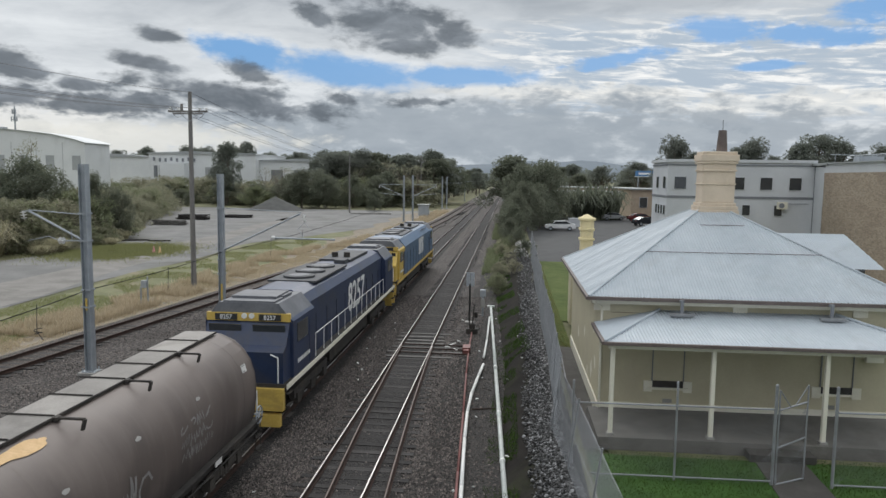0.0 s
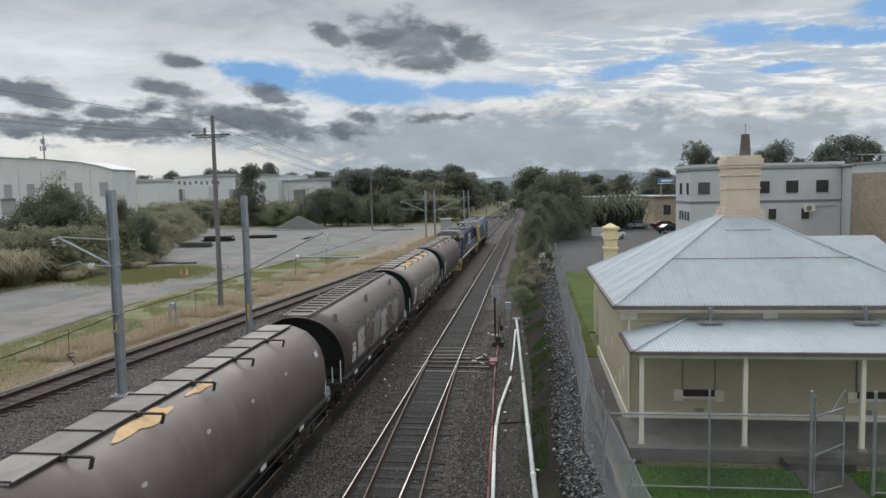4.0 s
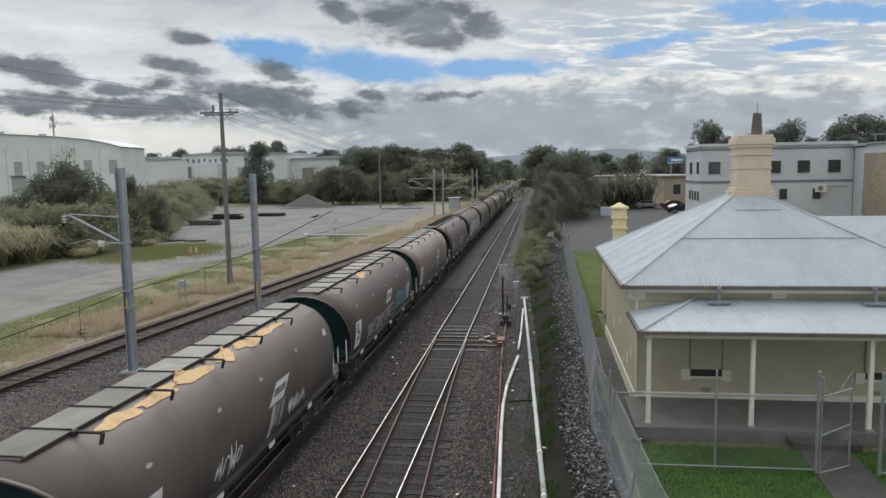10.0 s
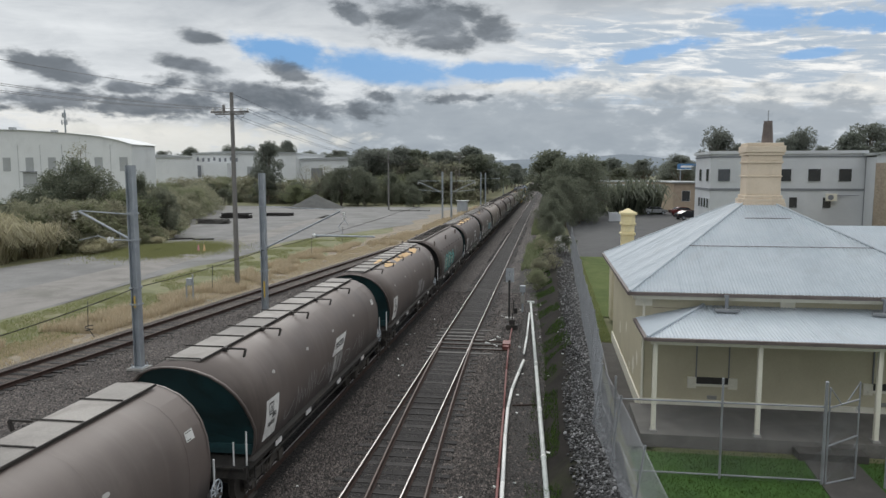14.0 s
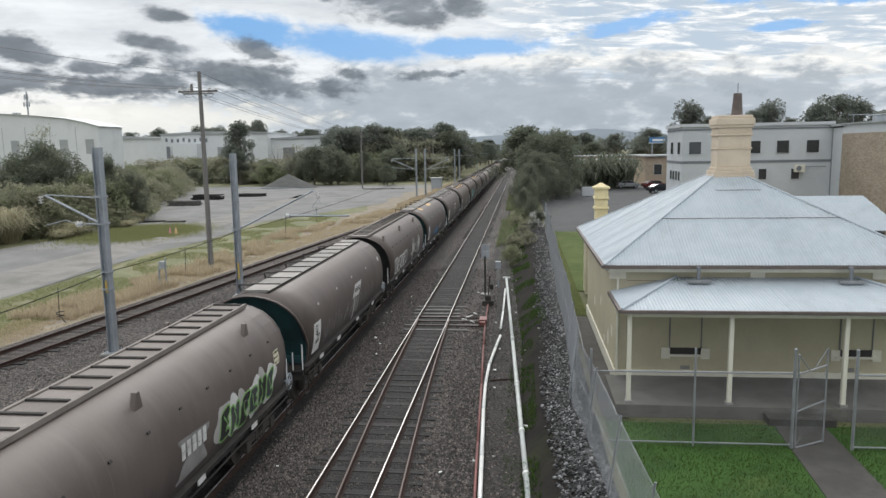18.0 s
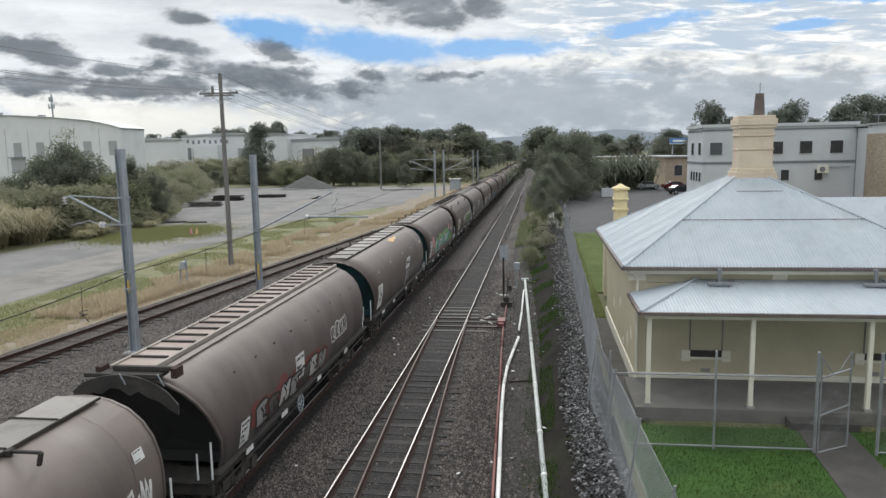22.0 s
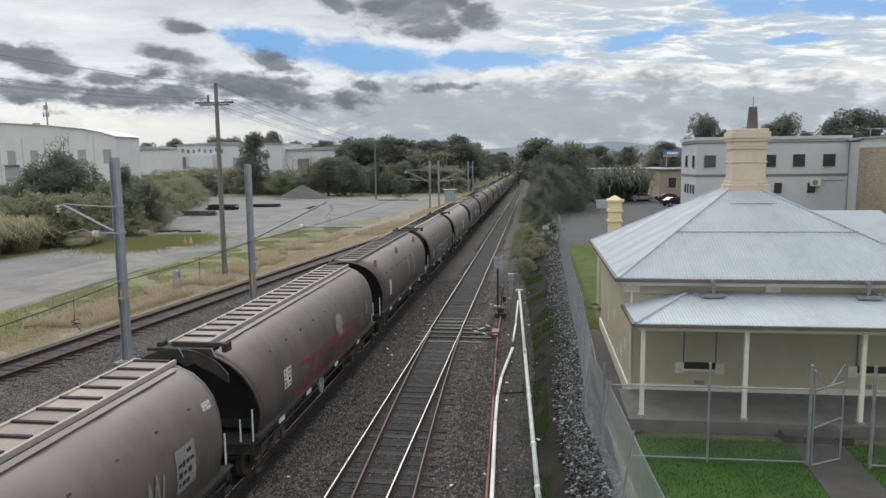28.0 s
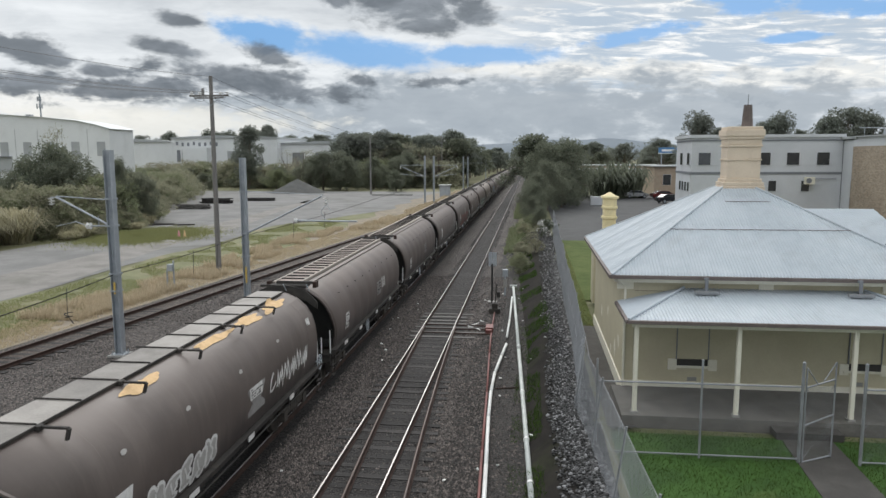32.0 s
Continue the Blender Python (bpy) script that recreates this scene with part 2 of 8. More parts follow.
PATH = surface("path_concrete", (0.045, 0.041, 0.037), (0.095, 0.088, 0.08), 1.2, 0.85, 0, 0.3, 30.0, (0.045, 0.05, 0.034), 0.6)
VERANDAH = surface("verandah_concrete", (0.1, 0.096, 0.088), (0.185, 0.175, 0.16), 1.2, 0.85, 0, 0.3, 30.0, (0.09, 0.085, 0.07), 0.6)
RAIL_TOP = surface("rail_polished", (0.3, 0.285, 0.28), (0.46, 0.44, 0.43), 3.0, 0.4, 1.0, 0.05, 50.0)
RAIL_RUST = surface("rail_rust", (0.026, 0.0145, 0.011), (0.06, 0.033, 0.025), 5.0, 0.9, 0.1, 0.3, 60.0, (0.03, 0.022, 0.02), 0.5)
RAIL_WORN = surface("rail_head_brown", (0.055, 0.034, 0.028), (0.125, 0.08, 0.066), 5.0, 0.55, 0.0, 0.1, 60.0, (0.2, 0.165, 0.145), 0.4, stretch=(1, 0.15, 1))
SLEEPER = surface("timber_sleeper", (0.012, 0.011, 0.011), (0.055, 0.05, 0.048), 3.0, 0.9, 0, 0.5, 30.0, (0.02, 0.018, 0.017), 0.6, vary=0.55, stretch=(0.3, 3, 1))
SLEEPER_PALE = surface("pale_timber", (0.09, 0.085, 0.08), (0.2, 0.19, 0.18), 3.0, 0.9, 0, 0.4, 30.0, (0.05, 0.045, 0.04), 0.6, vary=0.3, stretch=(0.3, 3, 1))
FENCE_PIPE = surface("weathered_pipe", (0.2, 0.21, 0.22), (0.32, 0.33, 0.345), 2.0, 0.6, 0.2, 0.1, 40.0, (0.14, 0.13, 0.12), 0.4)
GALV = surface("galvanised_steel", (0.30, 0.33, 0.36), (0.42, 0.45, 0.48), 2.0, 0.55, 0.35, 0.1, 40.0, (0.25, 0.27, 0.29), 0.4)
PIPE_WHITE = surface("white_pipe", (0.66, 0.66, 0.64), (0.8, 0.8, 0.78), 2.0, 0.5, 0, 0.05, 30.0, (0.4, 0.38, 0.34), 0.4)
PIPE_GREY = surface("pale_conduit", (0.44, 0.47, 0.45), (0.58, 0.6, 0.58), 2.0, 0.6, 0, 0.1, 30.0, (0.3, 0.3, 0.27), 0.4)
PIPE_RED = surface("red_conduit", (0.13, 0.045, 0.04), (0.22, 0.075, 0.065), 3.0, 0.6, 0, 0.1, 30.0, (0.1, 0.06, 0.05), 0.5)
TIMBER_POLE = surface("pole_timber", (0.13, 0.125, 0.12), (0.225, 0.215, 0.205), 2.0, 0.9, 0, 0.5, 20.0, (0.08, 0.076, 0.07), 0.4, stretch=(3, 3, 0.3))
BLACK_WIRE = surface("cable_black", (0.03, 0.03, 0.03), (0.06, 0.06, 0.06), 3.0, 0.7, 0, 0.0)
PORCELAIN = surface("porcelain", (0.7, 0.7, 0.69), (0.82, 0.82, 0.8), 3.0, 0.25, 0, 0.0)
WALL_CREAM = surface("cream_render", (0.47, 0.425, 0.30), (0.56, 0.515, 0.37), 0.9, 0.85, 0, 0.15, 25.0, (0.46, 0.41, 0.30), 0.5)
TRIM_CREAM = surface("cream_paint", (0.70, 0.67, 0.56), (0.80, 0.77, 0.66), 1.4, 0.6, 0, 0.1, 25.0, (0.55, 0.5, 0.4), 0.3)
ROOF_SHEET = surface("roof_sheet_white", (0.36, 0.405, 0.445), (0.43, 0.472, 0.51), 1.6, 0.62, 0.0, 0.05, 18.0, (0.3, 0.32, 0.34), 0.35)
CHIM = surface("chimney_render", (0.6, 0.5, 0.39), (0.71, 0.6, 0.475), 1.2, 0.85, 0, 0.2, 25.0, (0.46, 0.38, 0.3), 0.45)
YELLOW_CHIM = surface("yellow_render", (0.72, 0.62, 0.36), (0.82, 0.72, 0.45), 1.2, 0.85, 0, 0.2, 25.0, (0.5, 0.44, 0.28), 0.4)
GUTTER = surface("gutter_brown", (0.09, 0.07, 0.065), (0.16, 0.13, 0.12), 2.0, 0.6, 0, 0.1, 20.0)
DARK_GAP = surface("dark_opening", (0.03, 0.028, 0.026), (0.06, 0.055, 0.05), 2.0, 0.8, 0, 0.1)
BRICK_RED = surface("old_red_brick", (0.12, 0.085, 0.07), (0.2, 0.15, 0.125), 5.0, 0.9, 0, 0.3, 20.0)
WHITE_WALL = surface("white_render", (0.5, 0.515, 0.54), (0.6, 0.615, 0.64), 0.4, 0.8, 0, 0.1, 10.0, (0.45, 0.45, 0.45), 0.35)
SHED_WALL = surface("shed_cladding", (0.62, 0.635, 0.64), (0.72, 0.735, 0.74), 0.15, 0.6, 0, 0.1, 3.0, (0.45, 0.46, 0.46), 0.4)
SHED_ROOF = surface("shed_roof", (0.3, 0.315, 0.32), (0.4, 0.415, 0.42), 0.15, 0.6, 0.0, 0.1, 3.0)
GREY_BAND = surface("grey_band", (0.16, 0.17, 0.19), (0.22, 0.23, 0.25), 1.0, 0.7, 0, 0.05)
TAN_BRICK = surface("tan_brickwork", (0.36, 0.28, 0.21), (0.48, 0.39, 0.30), 1.5, 0.9, 0, 0.2, 20.0, (0.28, 0.22, 0.17), 0.4, vary=0.12)
GLASS_DARK = surface("window_glass", (0.03, 0.035, 0.04), (0.05, 0.055, 0.06), 1.0, 0.08, 0, 0.0, 10.0, spec=0.8)

BANK_SOIL = surface("bank_soil", (0.012, 0.011, 0.010), (0.035, 0.031, 0.028), 1.0, 0.95, 0, 0.6, 16.0, (0.045, 0.055, 0.022), 0.35, spec=0.1)
MESH_WIRE = surface("chain_wire", (0.2, 0.21, 0.22), (0.3, 0.31, 0.325), 3.0, 0.5, 0.3, 0.0)
BARK = surface("bark", (0.11, 0.09, 0.075), (0.22, 0.19, 0.16), 3.0, 0.95, 0, 0.5, 20.0)


def leaf_mat(name, a, b, c, through_light=0.5, bias=1.0):
    m = bpy.data.materials.new(name)
    m.use_nodes = True
    nt = m.node_tree
    g = Graph(nt)
    bs = nt.nodes["Principled BSDF"]
    geo = nt.nodes.new("ShaderNodeNewGeometry")
    info = nt.nodes.new("ShaderNodeObjectInfo")
    col = g.mix(g.math("POWER", geo.outputs["Random Per Island"], bias), a, b)
    col = g.mix(g.math("MULTIPLY", info.outputs["Random"], 0.6), col, c)
    nt.links.new(col, bs.inputs["Base Color"])
    bs.inputs["Roughness"].default_value = 0.65
    thin, both = nt.nodes.new("ShaderNodeBsdfTranslucent"), nt.nodes.new("ShaderNodeMixShader")
    both.inputs[0].default_value = through_light
    nt.links.new(col, thin.inputs[0])
    nt.links.new(bs.outputs[0], both.inputs[1])
    nt.links.new(thin.outputs[0], both.inputs[2])
    nt.links.new(both.outputs[0], nt.nodes["Material Output"].inputs[0])
    MATS[name] = m
    return m


# mostly black, with a few near-white stones: their glints put into the colour
ROCK = leaf_mat("bank_rock", (0.008, 0.008, 0.009), (0.5, 0.5, 0.51), (0.03, 0.03, 0.03), 0.0, 4.5)
LEAF_DARK = leaf_mat("leaf_dark", (0.105, 0.12, 0.088), (0.225, 0.245, 0.175), (0.19, 0.2, 0.15))
LEAF_GREEN = leaf_mat("leaf_green", (0.14, 0.165, 0.09), (0.275, 0.305, 0.175), (0.255, 0.26, 0.165))
LEAF_DRY = leaf_mat("leaf_dry", (0.28, 0.255, 0.165), (0.5, 0.46, 0.31), (0.38, 0.36, 0.22))
LEAF_BROWN = leaf_mat("leaf_brown", (0.22, 0.215, 0.15), (0.39, 0.37, 0.265), (0.28, 0.29, 0.195))
GRASS_BLADE = leaf_mat("grass_blade", (0.026, 0.058, 0.008), (0.065, 0.125, 0.016), (0.075, 0.105, 0.022))
# grey-green leaf, paled to put the haze of distance into the colour
LEAF_HAZY = leaf_mat("leaf_hazy", (0.13, 0.145, 0.12), (0.24, 0.265, 0.22), (0.21, 0.22, 0.19))
VERGE_BLADE = leaf_mat("verge_blade", (0.12, 0.168, 0.052), (0.25, 0.29, 0.115), (0.3, 0.28, 0.14))
STRAW_BLADE = leaf_mat("straw_blade", (0.39, 0.325, 0.23), (0.63, 0.535, 0.39), (0.46, 0.385, 0.255))

# ---- building helpers ----


def box(bm, c, s, rot=0.0, tilt=None):
    """A box about c with sides s, turned by rot degrees round z (or by the matrix tilt)."""
    m = Matrix.Translation(c) @ (tilt if tilt else Matrix.Rotation(radians(rot), 4, "Z")) @ Matrix.Diagonal((*s, 1))
    bmesh.ops.create_cube(bm, size=1, matrix=m)


def rod(bm, a, b, r, r2=None, n=8, caps=True):
    """A round bar from a to b."""
    a, b = Vector(a), Vector(b)
    d = b - a
    m = Matrix.Translation((a + b) / 2) @ d.to_track_quat("Z", "Y").to_matrix().to_4x4()
    bmesh.ops.create_cone(bm, cap_ends=caps, segments=n, radius1=r, radius2=r if r2 is None else r2, depth=d.length, matrix=m)


def prism(bm, pts, y0, y1, axis="y"):
    """A closed outline of (a, b) pairs drawn out between y0 and y1 along an axis."""
    def put(p, v):
        return {"y": (p[0], v, p[1]), "x": (v, p[0], p[1]), "z": (p[0], p[1], v)}[axis]
    lo, hi = [bm.verts.new(put(p, y0)) for p in pts], [bm.verts.new(put(p, y1)) for p in pts]
    n = len(pts)
    bm.faces.new(lo)
    bm.faces.new(hi[::-1])
    for i in range(n):
        bm.faces.new((lo[i], hi[i], hi[(i + 1) % n], lo[(i + 1) % n]))
    bmesh.ops.recalc_face_normals(bm, faces=bm.faces)


def quad(bm, *pts):
    return bm.faces.new([bm.verts.new(p) for p in pts])


def mesh_of(name, bm, mat, smooth=False):
    me = bpy.data.meshes.new(name)
    bm.to_mesh(me)
    bm.free()
    me.materials.append(mat)
    if smooth:
        me.shade_smooth()
    return me


def part(name, bm, mat, parent=None, label="", smooth=False, kind=""):
    ob = new(name, mesh_of(name, bm, mat, smooth))
    if parent:
        ob.parent = parent
    return tagged(ob, label, "", "", kind)


def thing(name, label, category, m=None, group="", kind=""):
    ob = new(name)
    ob.empty_display_size = 0.2
    if m is not None:
        ob.matrix_basis = m
    return tagged(ob, label, category, group, kind)


def one(name, fn, mat, parent=None, label="", smooth=False, kind=""):
    """A part made by a function that fills an empty bmesh."""
    bm = bmesh.new()
    fn(bm)
    return part(name, bm, mat, parent, label, smooth, kind)


def slab(name, c, s, mat, parent=None, label="", rot=0.0, bevel=0.0, kind=""):
    bm = bmesh.new()
    box(bm, c, s, rot)
    if bevel:
        bmesh.ops.bevel(bm, geom=bm.edges, offset=bevel, segments=1, affect="EDGES")
    return part(name, bm, mat, parent, label, False, kind)


def structure(ob, label, category="structure"):
    return tagged(ob, label, category, "", "structure")

# ---- lie of the land ----
NEAR, TRAIN_X, GAUGE = -4.29, -8.22, 1.505


def left_x(y):
    """Centre line of the far track, which closes in on the others with distance."""
    if y < 95:
        return -20.37 + 0.107 * (y - 33)
    s = min(1.0, (y - 95) / 70)
    return -13.74 + 1.7 * (s - 0.5 * s * s) * 1.9


def toe_x(y):
    return -0.1 if y < 30 else -0.1 - min(1.5, (y - 30) * 0.037)


def splay(y):
    """How far the turned-out rails stand off the straight ones."""
    d = max(0.0, 34 - y)
    return 0.0145 * d + 0.00105 * d * d


TERRACE = 0.62


def land(x, y):
    if x <= toe_x(y):
        return -0.32
    if x < 1.5:
        k = (x - toe_x(y)) / (1.5 - toe_x(y))
        return -0.32 + k * (0.9 + 0.32)
    if x < 1.95:
        return 0.9
    if x < 2.3:
        return 0.9 + (TERRACE - 0.06 - 0.9) * (x - 1.95) / 0.35
    return TERRACE - 0.06


def sheet(name, xs, ys, fn, mat, label, category="ground", wobble=0.0, cut=None):
    """One sheet of ground over a grid, its height from fn."""
    me = bpy.data.meshes.new(name)
    rng = random.Random(7)
    v = [(x, y, fn(x, y) + rng.uniform(-wobble, wobble)) for y in ys for x in (xs(y) if callable(xs) else xs)]
    n = len(xs(ys[0]) if callable(xs) else xs)
    f = [(j * n + i, j * n + i + 1, (j + 1) * n + i + 1, (j + 1) * n + i) for j in range(len(ys) - 1) for i in range(n - 1)]
    me.from_pydata(v, [], f)
    me.materials.append(mat)
    me.shade_smooth()
    return structure(new(name, me), label, category)


YS = [-40, -20, -8, 0, 4, 8] + [10 + 1.0 * i for i in range(60)] + [70 + 5 * i for i in range(26)] + [220, 260, 320, 400, 520, 700, 1000, 1500, 2200, 3200]
sheet("ground", lambda y: [-2600, -1400, -700, -400, -250, -160, -120, -90, -70, -55, -45, -38, -32, -28, -25, -22, -16, -10, -6, -3, toe_x(y) - 0.5]
      + [toe_x(y) + (1.5 - toe_x(y)) * i / 5 for i in range(6)] + [1.95, 2.3, 3.5, 6, 10, 16, 24, 34, 46, 60, 90, 140, 240, 400, 800, 1600, 2600],
      YS, land, GROUND, "scrubby ground beside the railway, level yard and low bank")
yb = [-30, 0] + [4 + 2 * i for i in range(60)] + [130 + 10 * i for i in range(20)] + [360, 450, 600, 900]
sheet("ballast", lambda y: [left_x(y) - 2.1, left_x(y) - 1.5, left_x(y) + 1.5, left_x(y) + 2.0] + [-11.5 + 0.5 * i for i in range(21)] + [toe_x(y) + 0.08],
      yb, lambda x, y: -0.2 if left_x(y) - 1.6 < x < -2.2 else (-0.29 if x < -2 else -0.23), BALLAST, "grey-brown crushed stone ballast under the tracks", wobble=0.018)
sheet("ballast_oily", lambda y: [NEAR - 0.95, NEAR - 0.4, NEAR + 0.4, NEAR + 1.0 + splay(y)], [-20] + [3 * i for i in range(1, 40)] + [140, 200, 300],
      lambda x, y: -0.178, BALLAST_OIL_SHADE, "dark oily ballast between the rails of the near track")
sheet("ballast_soiled", lambda y: [NEAR + 1.35 + splay(y) + (toe_x(y) + 0.06 - NEAR - 1.35 - splay(y)) * i / 5 for i in range(6)], [4 + 2 * i for i in range(40)],
      lambda x, y: -0.212, BALLAST_SOILED, "dirty brown ballast and soil beside the near track", wobble=0.006)
# dark strip along the train's track puts the train's shade into the colour
sheet("ballast_oily", [TRAIN_X - 1.2, TRAIN_X, TRAIN_X + 1.25], [-20 + 10 * i for i in range(40)], lambda x, y: -0.178, BALLAST_OIL_SHADE, "dark ballast under the train's track, train's shade in its colour")
sheet("ballast_oily", lambda y: [left_x(y) - 0.8, left_x(y), left_x(y) + 0.8], [0 + 4 * i for i in range(35)], lambda x, y: -0.178, BALLAST_RUST, "rust-brown ballast between the rails of the far track")
def scrub_x(y):
    """The edge of the yard, where the scrub begins."""
    return -44.5 - max(0.0, y - 82) * 0.42


def yard_edge(y):
    k = min(1.0, max(0.0, (y - 84) / 40))
    return -31 + k * (left_x(y) - 5.2 + 31) + 0.4 * math.sin(y * 0.21)


sheet("yard", lambda y: [yard_edge(y) + (scrub_x(y) - 2.5 + 0.8 * math.sin(y / 5) - yard_edge(y)) * i / 5 for i in range(6)], [20 + 4 * i for i in range(39)],
      lambda x, y: -0.28, GRAVEL, "grey gravel hardstand of a railway yard")
sheet("road", lambda y: [-31.5 - 0.5 * math.sin(y * 0.13) - 0.11 * max(0, y - 45), -33.5 - 0.11 * max(0, y - 45), -37.5 - 0.4 * math.sin(y * 0.17 + 1) - 0.06 * max(0, y - 45)], [18 + 2 * i for i in range(60)],
      lambda x, y: -0.272, DIRT_ROAD, "pale worn vehicle track across the gravel yard", "road")
sheet("verge", lambda y: [yard_edge(y) + 0.4 + 0.6 * math.sin(y * 0.3), yard_edge(y) * 0.6 + (left_x(y) - 2) * 0.4, left_x(y) - 2.0], [16 + 2 * i for i in range(54)],
      lambda x, y: -0.26, ROUGH_GRASS, "patchy green and straw grass verge beside the track")
sheet("verge_dry", lambda y: [min(-22.6, left_x(y) - 4.2) + 0.8 * math.sin(y * 0.4), left_x(y) - 3.0, left_x(y) - 1.9], [16 + 2 * i for i in range(75)],
      lambda x, y: -0.248, DRY_SOIL, "bare sandy soil strip beside the far track")
sheet("verge_dry", lambda y: [left_x(y) - 5.0 + 0.5 * math.sin(y * 0.2), left_x(y) - 3.5, left_x(y) - 2.0], [122 + 6 * i for i in range(12)], lambda x, y: -0.252, DRY_SOIL, "straw-coloured verge beside the distant track")


# ---- tracks ----
def rail(parent, fn, ys, head, foot="rail", z=0.0):
    """One rail along x = fn(y): a brown web and foot, and a running head."""
    web = [(-0.07, -0.165), (0.07, -0.165), (0.07, -0.15), (0.012, -0.135), (0.012, -0.045), (0.034, -0.035), (0.034, -0.006), (-0.034, -0.006), (-0.034, -0.035), (-0.012, -0.045), (-0.012, -0.135), (-0.07, -0.15)]
    top = [(-0.022, -0.006), (0.022, -0.006), (0.02, -0.003), (0.014, 0.003), (-0.014, 0.003), (-0.02, -0.003)]
    out = []
    for name, prof, mat in ((foot, web, RAIL_RUST), ("rail_head", top, head)):
        v, f, n = [], [], len(prof)
        for y in ys:
            v += [(fn(y) + px, y, z + pz) for px, pz in prof]
        for j in range(len(ys) - 1):
            for i in range(n):
                f.append((j * n + i, j * n + (i + 1) % n, (j + 1) * n + (i + 1) % n, (j + 1) * n + i))
        me = bpy.data.meshes.new(name)
        me.from_pydata(v, [], f)
        me.materials.append(mat)
        ob = new(name, me)
        ob.parent = parent if not out else out[0]
        out.append(ob)
    return out[0]


def track(label, centre, ys, head):
    t = thing("railway_track", label, "railway track", kind="structure")
    for s in (-0.5, 0.5):
        rail(t, lambda y, s=s: centre(y) + s * GAUGE, ys, head)
    return t


STRAIGHT = [-25, 0, 50, 100, 200, 400, 900]
near_track = track("near railway track with polished rails and worn points", lambda y: NEAR, STRAIGHT, RAIL_TOP)
track("railway track that carries the train", lambda y: TRAIN_X, STRAIGHT, RAIL_TOP)
far_track = track("far railway track with rust-brown rails", left_x, [-5 + 4 * i for i in range(60)], RAIL_WORN)
SPLAY = [-16 + 2 * i for i in range(25)] + [33.2]
for s in (-0.5, 0.5):
    rail(near_track, lambda y, s=s: NEAR + s * GAUGE + splay(y) + 0.035 + (0.0 if s > 0 else 0.015), SPLAY, RAIL_WORN, "switch_rail", -0.004)

# ---- train ----


def weathered(name, c1, c2, dust, grime, dusty=0.5, vary=0.08):
    """Old wagon paint: uneven tone, runs down the plate, dust on the shoulders and spray thrown up from the track."""
    m = bpy.data.materials.new(name)
    m.use_nodes = True
    nt = m.node_tree
    g = Graph(nt)
    b = nt.nodes["Principled BSDF"]
    co, sep, info = nt.nodes.new("ShaderNodeTexCoord"), nt.nodes.new("ShaderNodeSeparateXYZ"), nt.nodes.new("ShaderNodeObjectInfo")
    nt.links.new(co.outputs["Object"], sep.inputs[0])
    shift = nt.nodes.new("ShaderNodeVectorMath")
    shift.operation = "ADD"
    far = nt.nodes.new("ShaderNodeCombineXYZ")
    nt.links.new(g.math("MULTIPLY", info.outputs["Random"], 90.0), far.inputs[1])
    nt.links.new(co.outputs["Object"], shift.inputs[0])
    nt.links.new(far.outputs[0], shift.inputs[1])
    run = nt.nodes.new("ShaderNodeMapping")
    run.inputs["Scale"].default_value = (0.2, 2.2, 0.22)
    nt.links.new(shift.outputs[0], run.inputs[0])
    v, z = shift.outputs[0], sep.outputs[2]
    broad, fine, runs = g.noise(v, 0.7, 5, 0.6, 0.4), g.noise(v, 14.0, 4, 0.65), g.noise(run.outputs[0], 1.6, 6, 0.65, 0.3)
    col = g.mix(g.math("ADD", g.math("MULTIPLY", g.smooth(broad, 0.3, 0.7), 0.65), g.math("MULTIPLY", fine, 0.35)), c1, c2)
    col = g.mix(g.math("MULTIPLY", g.smooth(runs, 0.5, 0.7), 0.13), col, dust)
    top = g.math("MULTIPLY", g.smooth(g.math("ADD", z, g.math("MULTIPLY", g.math("ADD", g.math("SUBTRACT", runs, 0.5), g.math("SUBTRACT", broad, 0.5)), 1.1)), 2.5, 3.7), dusty)
    col = g.mix(top, col, dust)
    low = g.smooth(g.math("ADD", z, g.math("MULTIPLY", g.math("ADD", g.math("SUBTRACT", runs, 0.5), g.math("SUBTRACT", broad, 0.5)), 1.2)), 2.15, 1.35)
    col = g.mix(g.math("MULTIPLY", low, 0.75), col, grime)
    hsv = nt.nodes.new("ShaderNodeHueSaturation")
    nt.links.new(col, hsv.inputs["Color"])
    nt.links.new(g.math("ADD", g.math("MULTIPLY", info.outputs["Random"], vary * 2), 1.0 - vary), hsv.inputs["Value"])
    nt.links.new(hsv.outputs[0], b.inputs["Base Color"])
    nt.links.new(g.math("ADD", g.math("MULTIPLY", broad, 0.3), 0.42), b.inputs["Roughness"])
    bp = nt.nodes.new("ShaderNodeBump")
    bp.inputs["Strength"].default_value, bp.inputs["Distance"].default_value = 0.25, 0.03
    nt.links.new(broad, bp.inputs["Height"])
    nt.links.new(bp.outputs[0], b.inputs["Normal"])
    return m


BODY_A = weathered("wagon_brown_paint", (0.088, 0.07, 0.063), (0.13, 0.104, 0.093), (0.2, 0.167, 0.15), (0.044, 0.038, 0.036), 0.42)
BODY_C = weathered("wagon_dull_brown", (0.09, 0.071, 0.065), (0.134, 0.108, 0.098), (0.2, 0.166, 0.149), (0.042, 0.038, 0.037))
BODY_TAN = weathered("wagon_tan_dusty", (0.135, 0.109, 0.094), (0.2, 0.165, 0.143), (0.33, 0.285, 0.25), (0.06, 0.051, 0.046), 0.8)
TEAL = surface("wagon_end_teal", (0.012, 0.042, 0.048), (0.022, 0.07, 0.076), 0.9, 0.6, 0, 0.1, 12.0, (0.01, 0.02, 0.022), 0.6, vary=0.2)
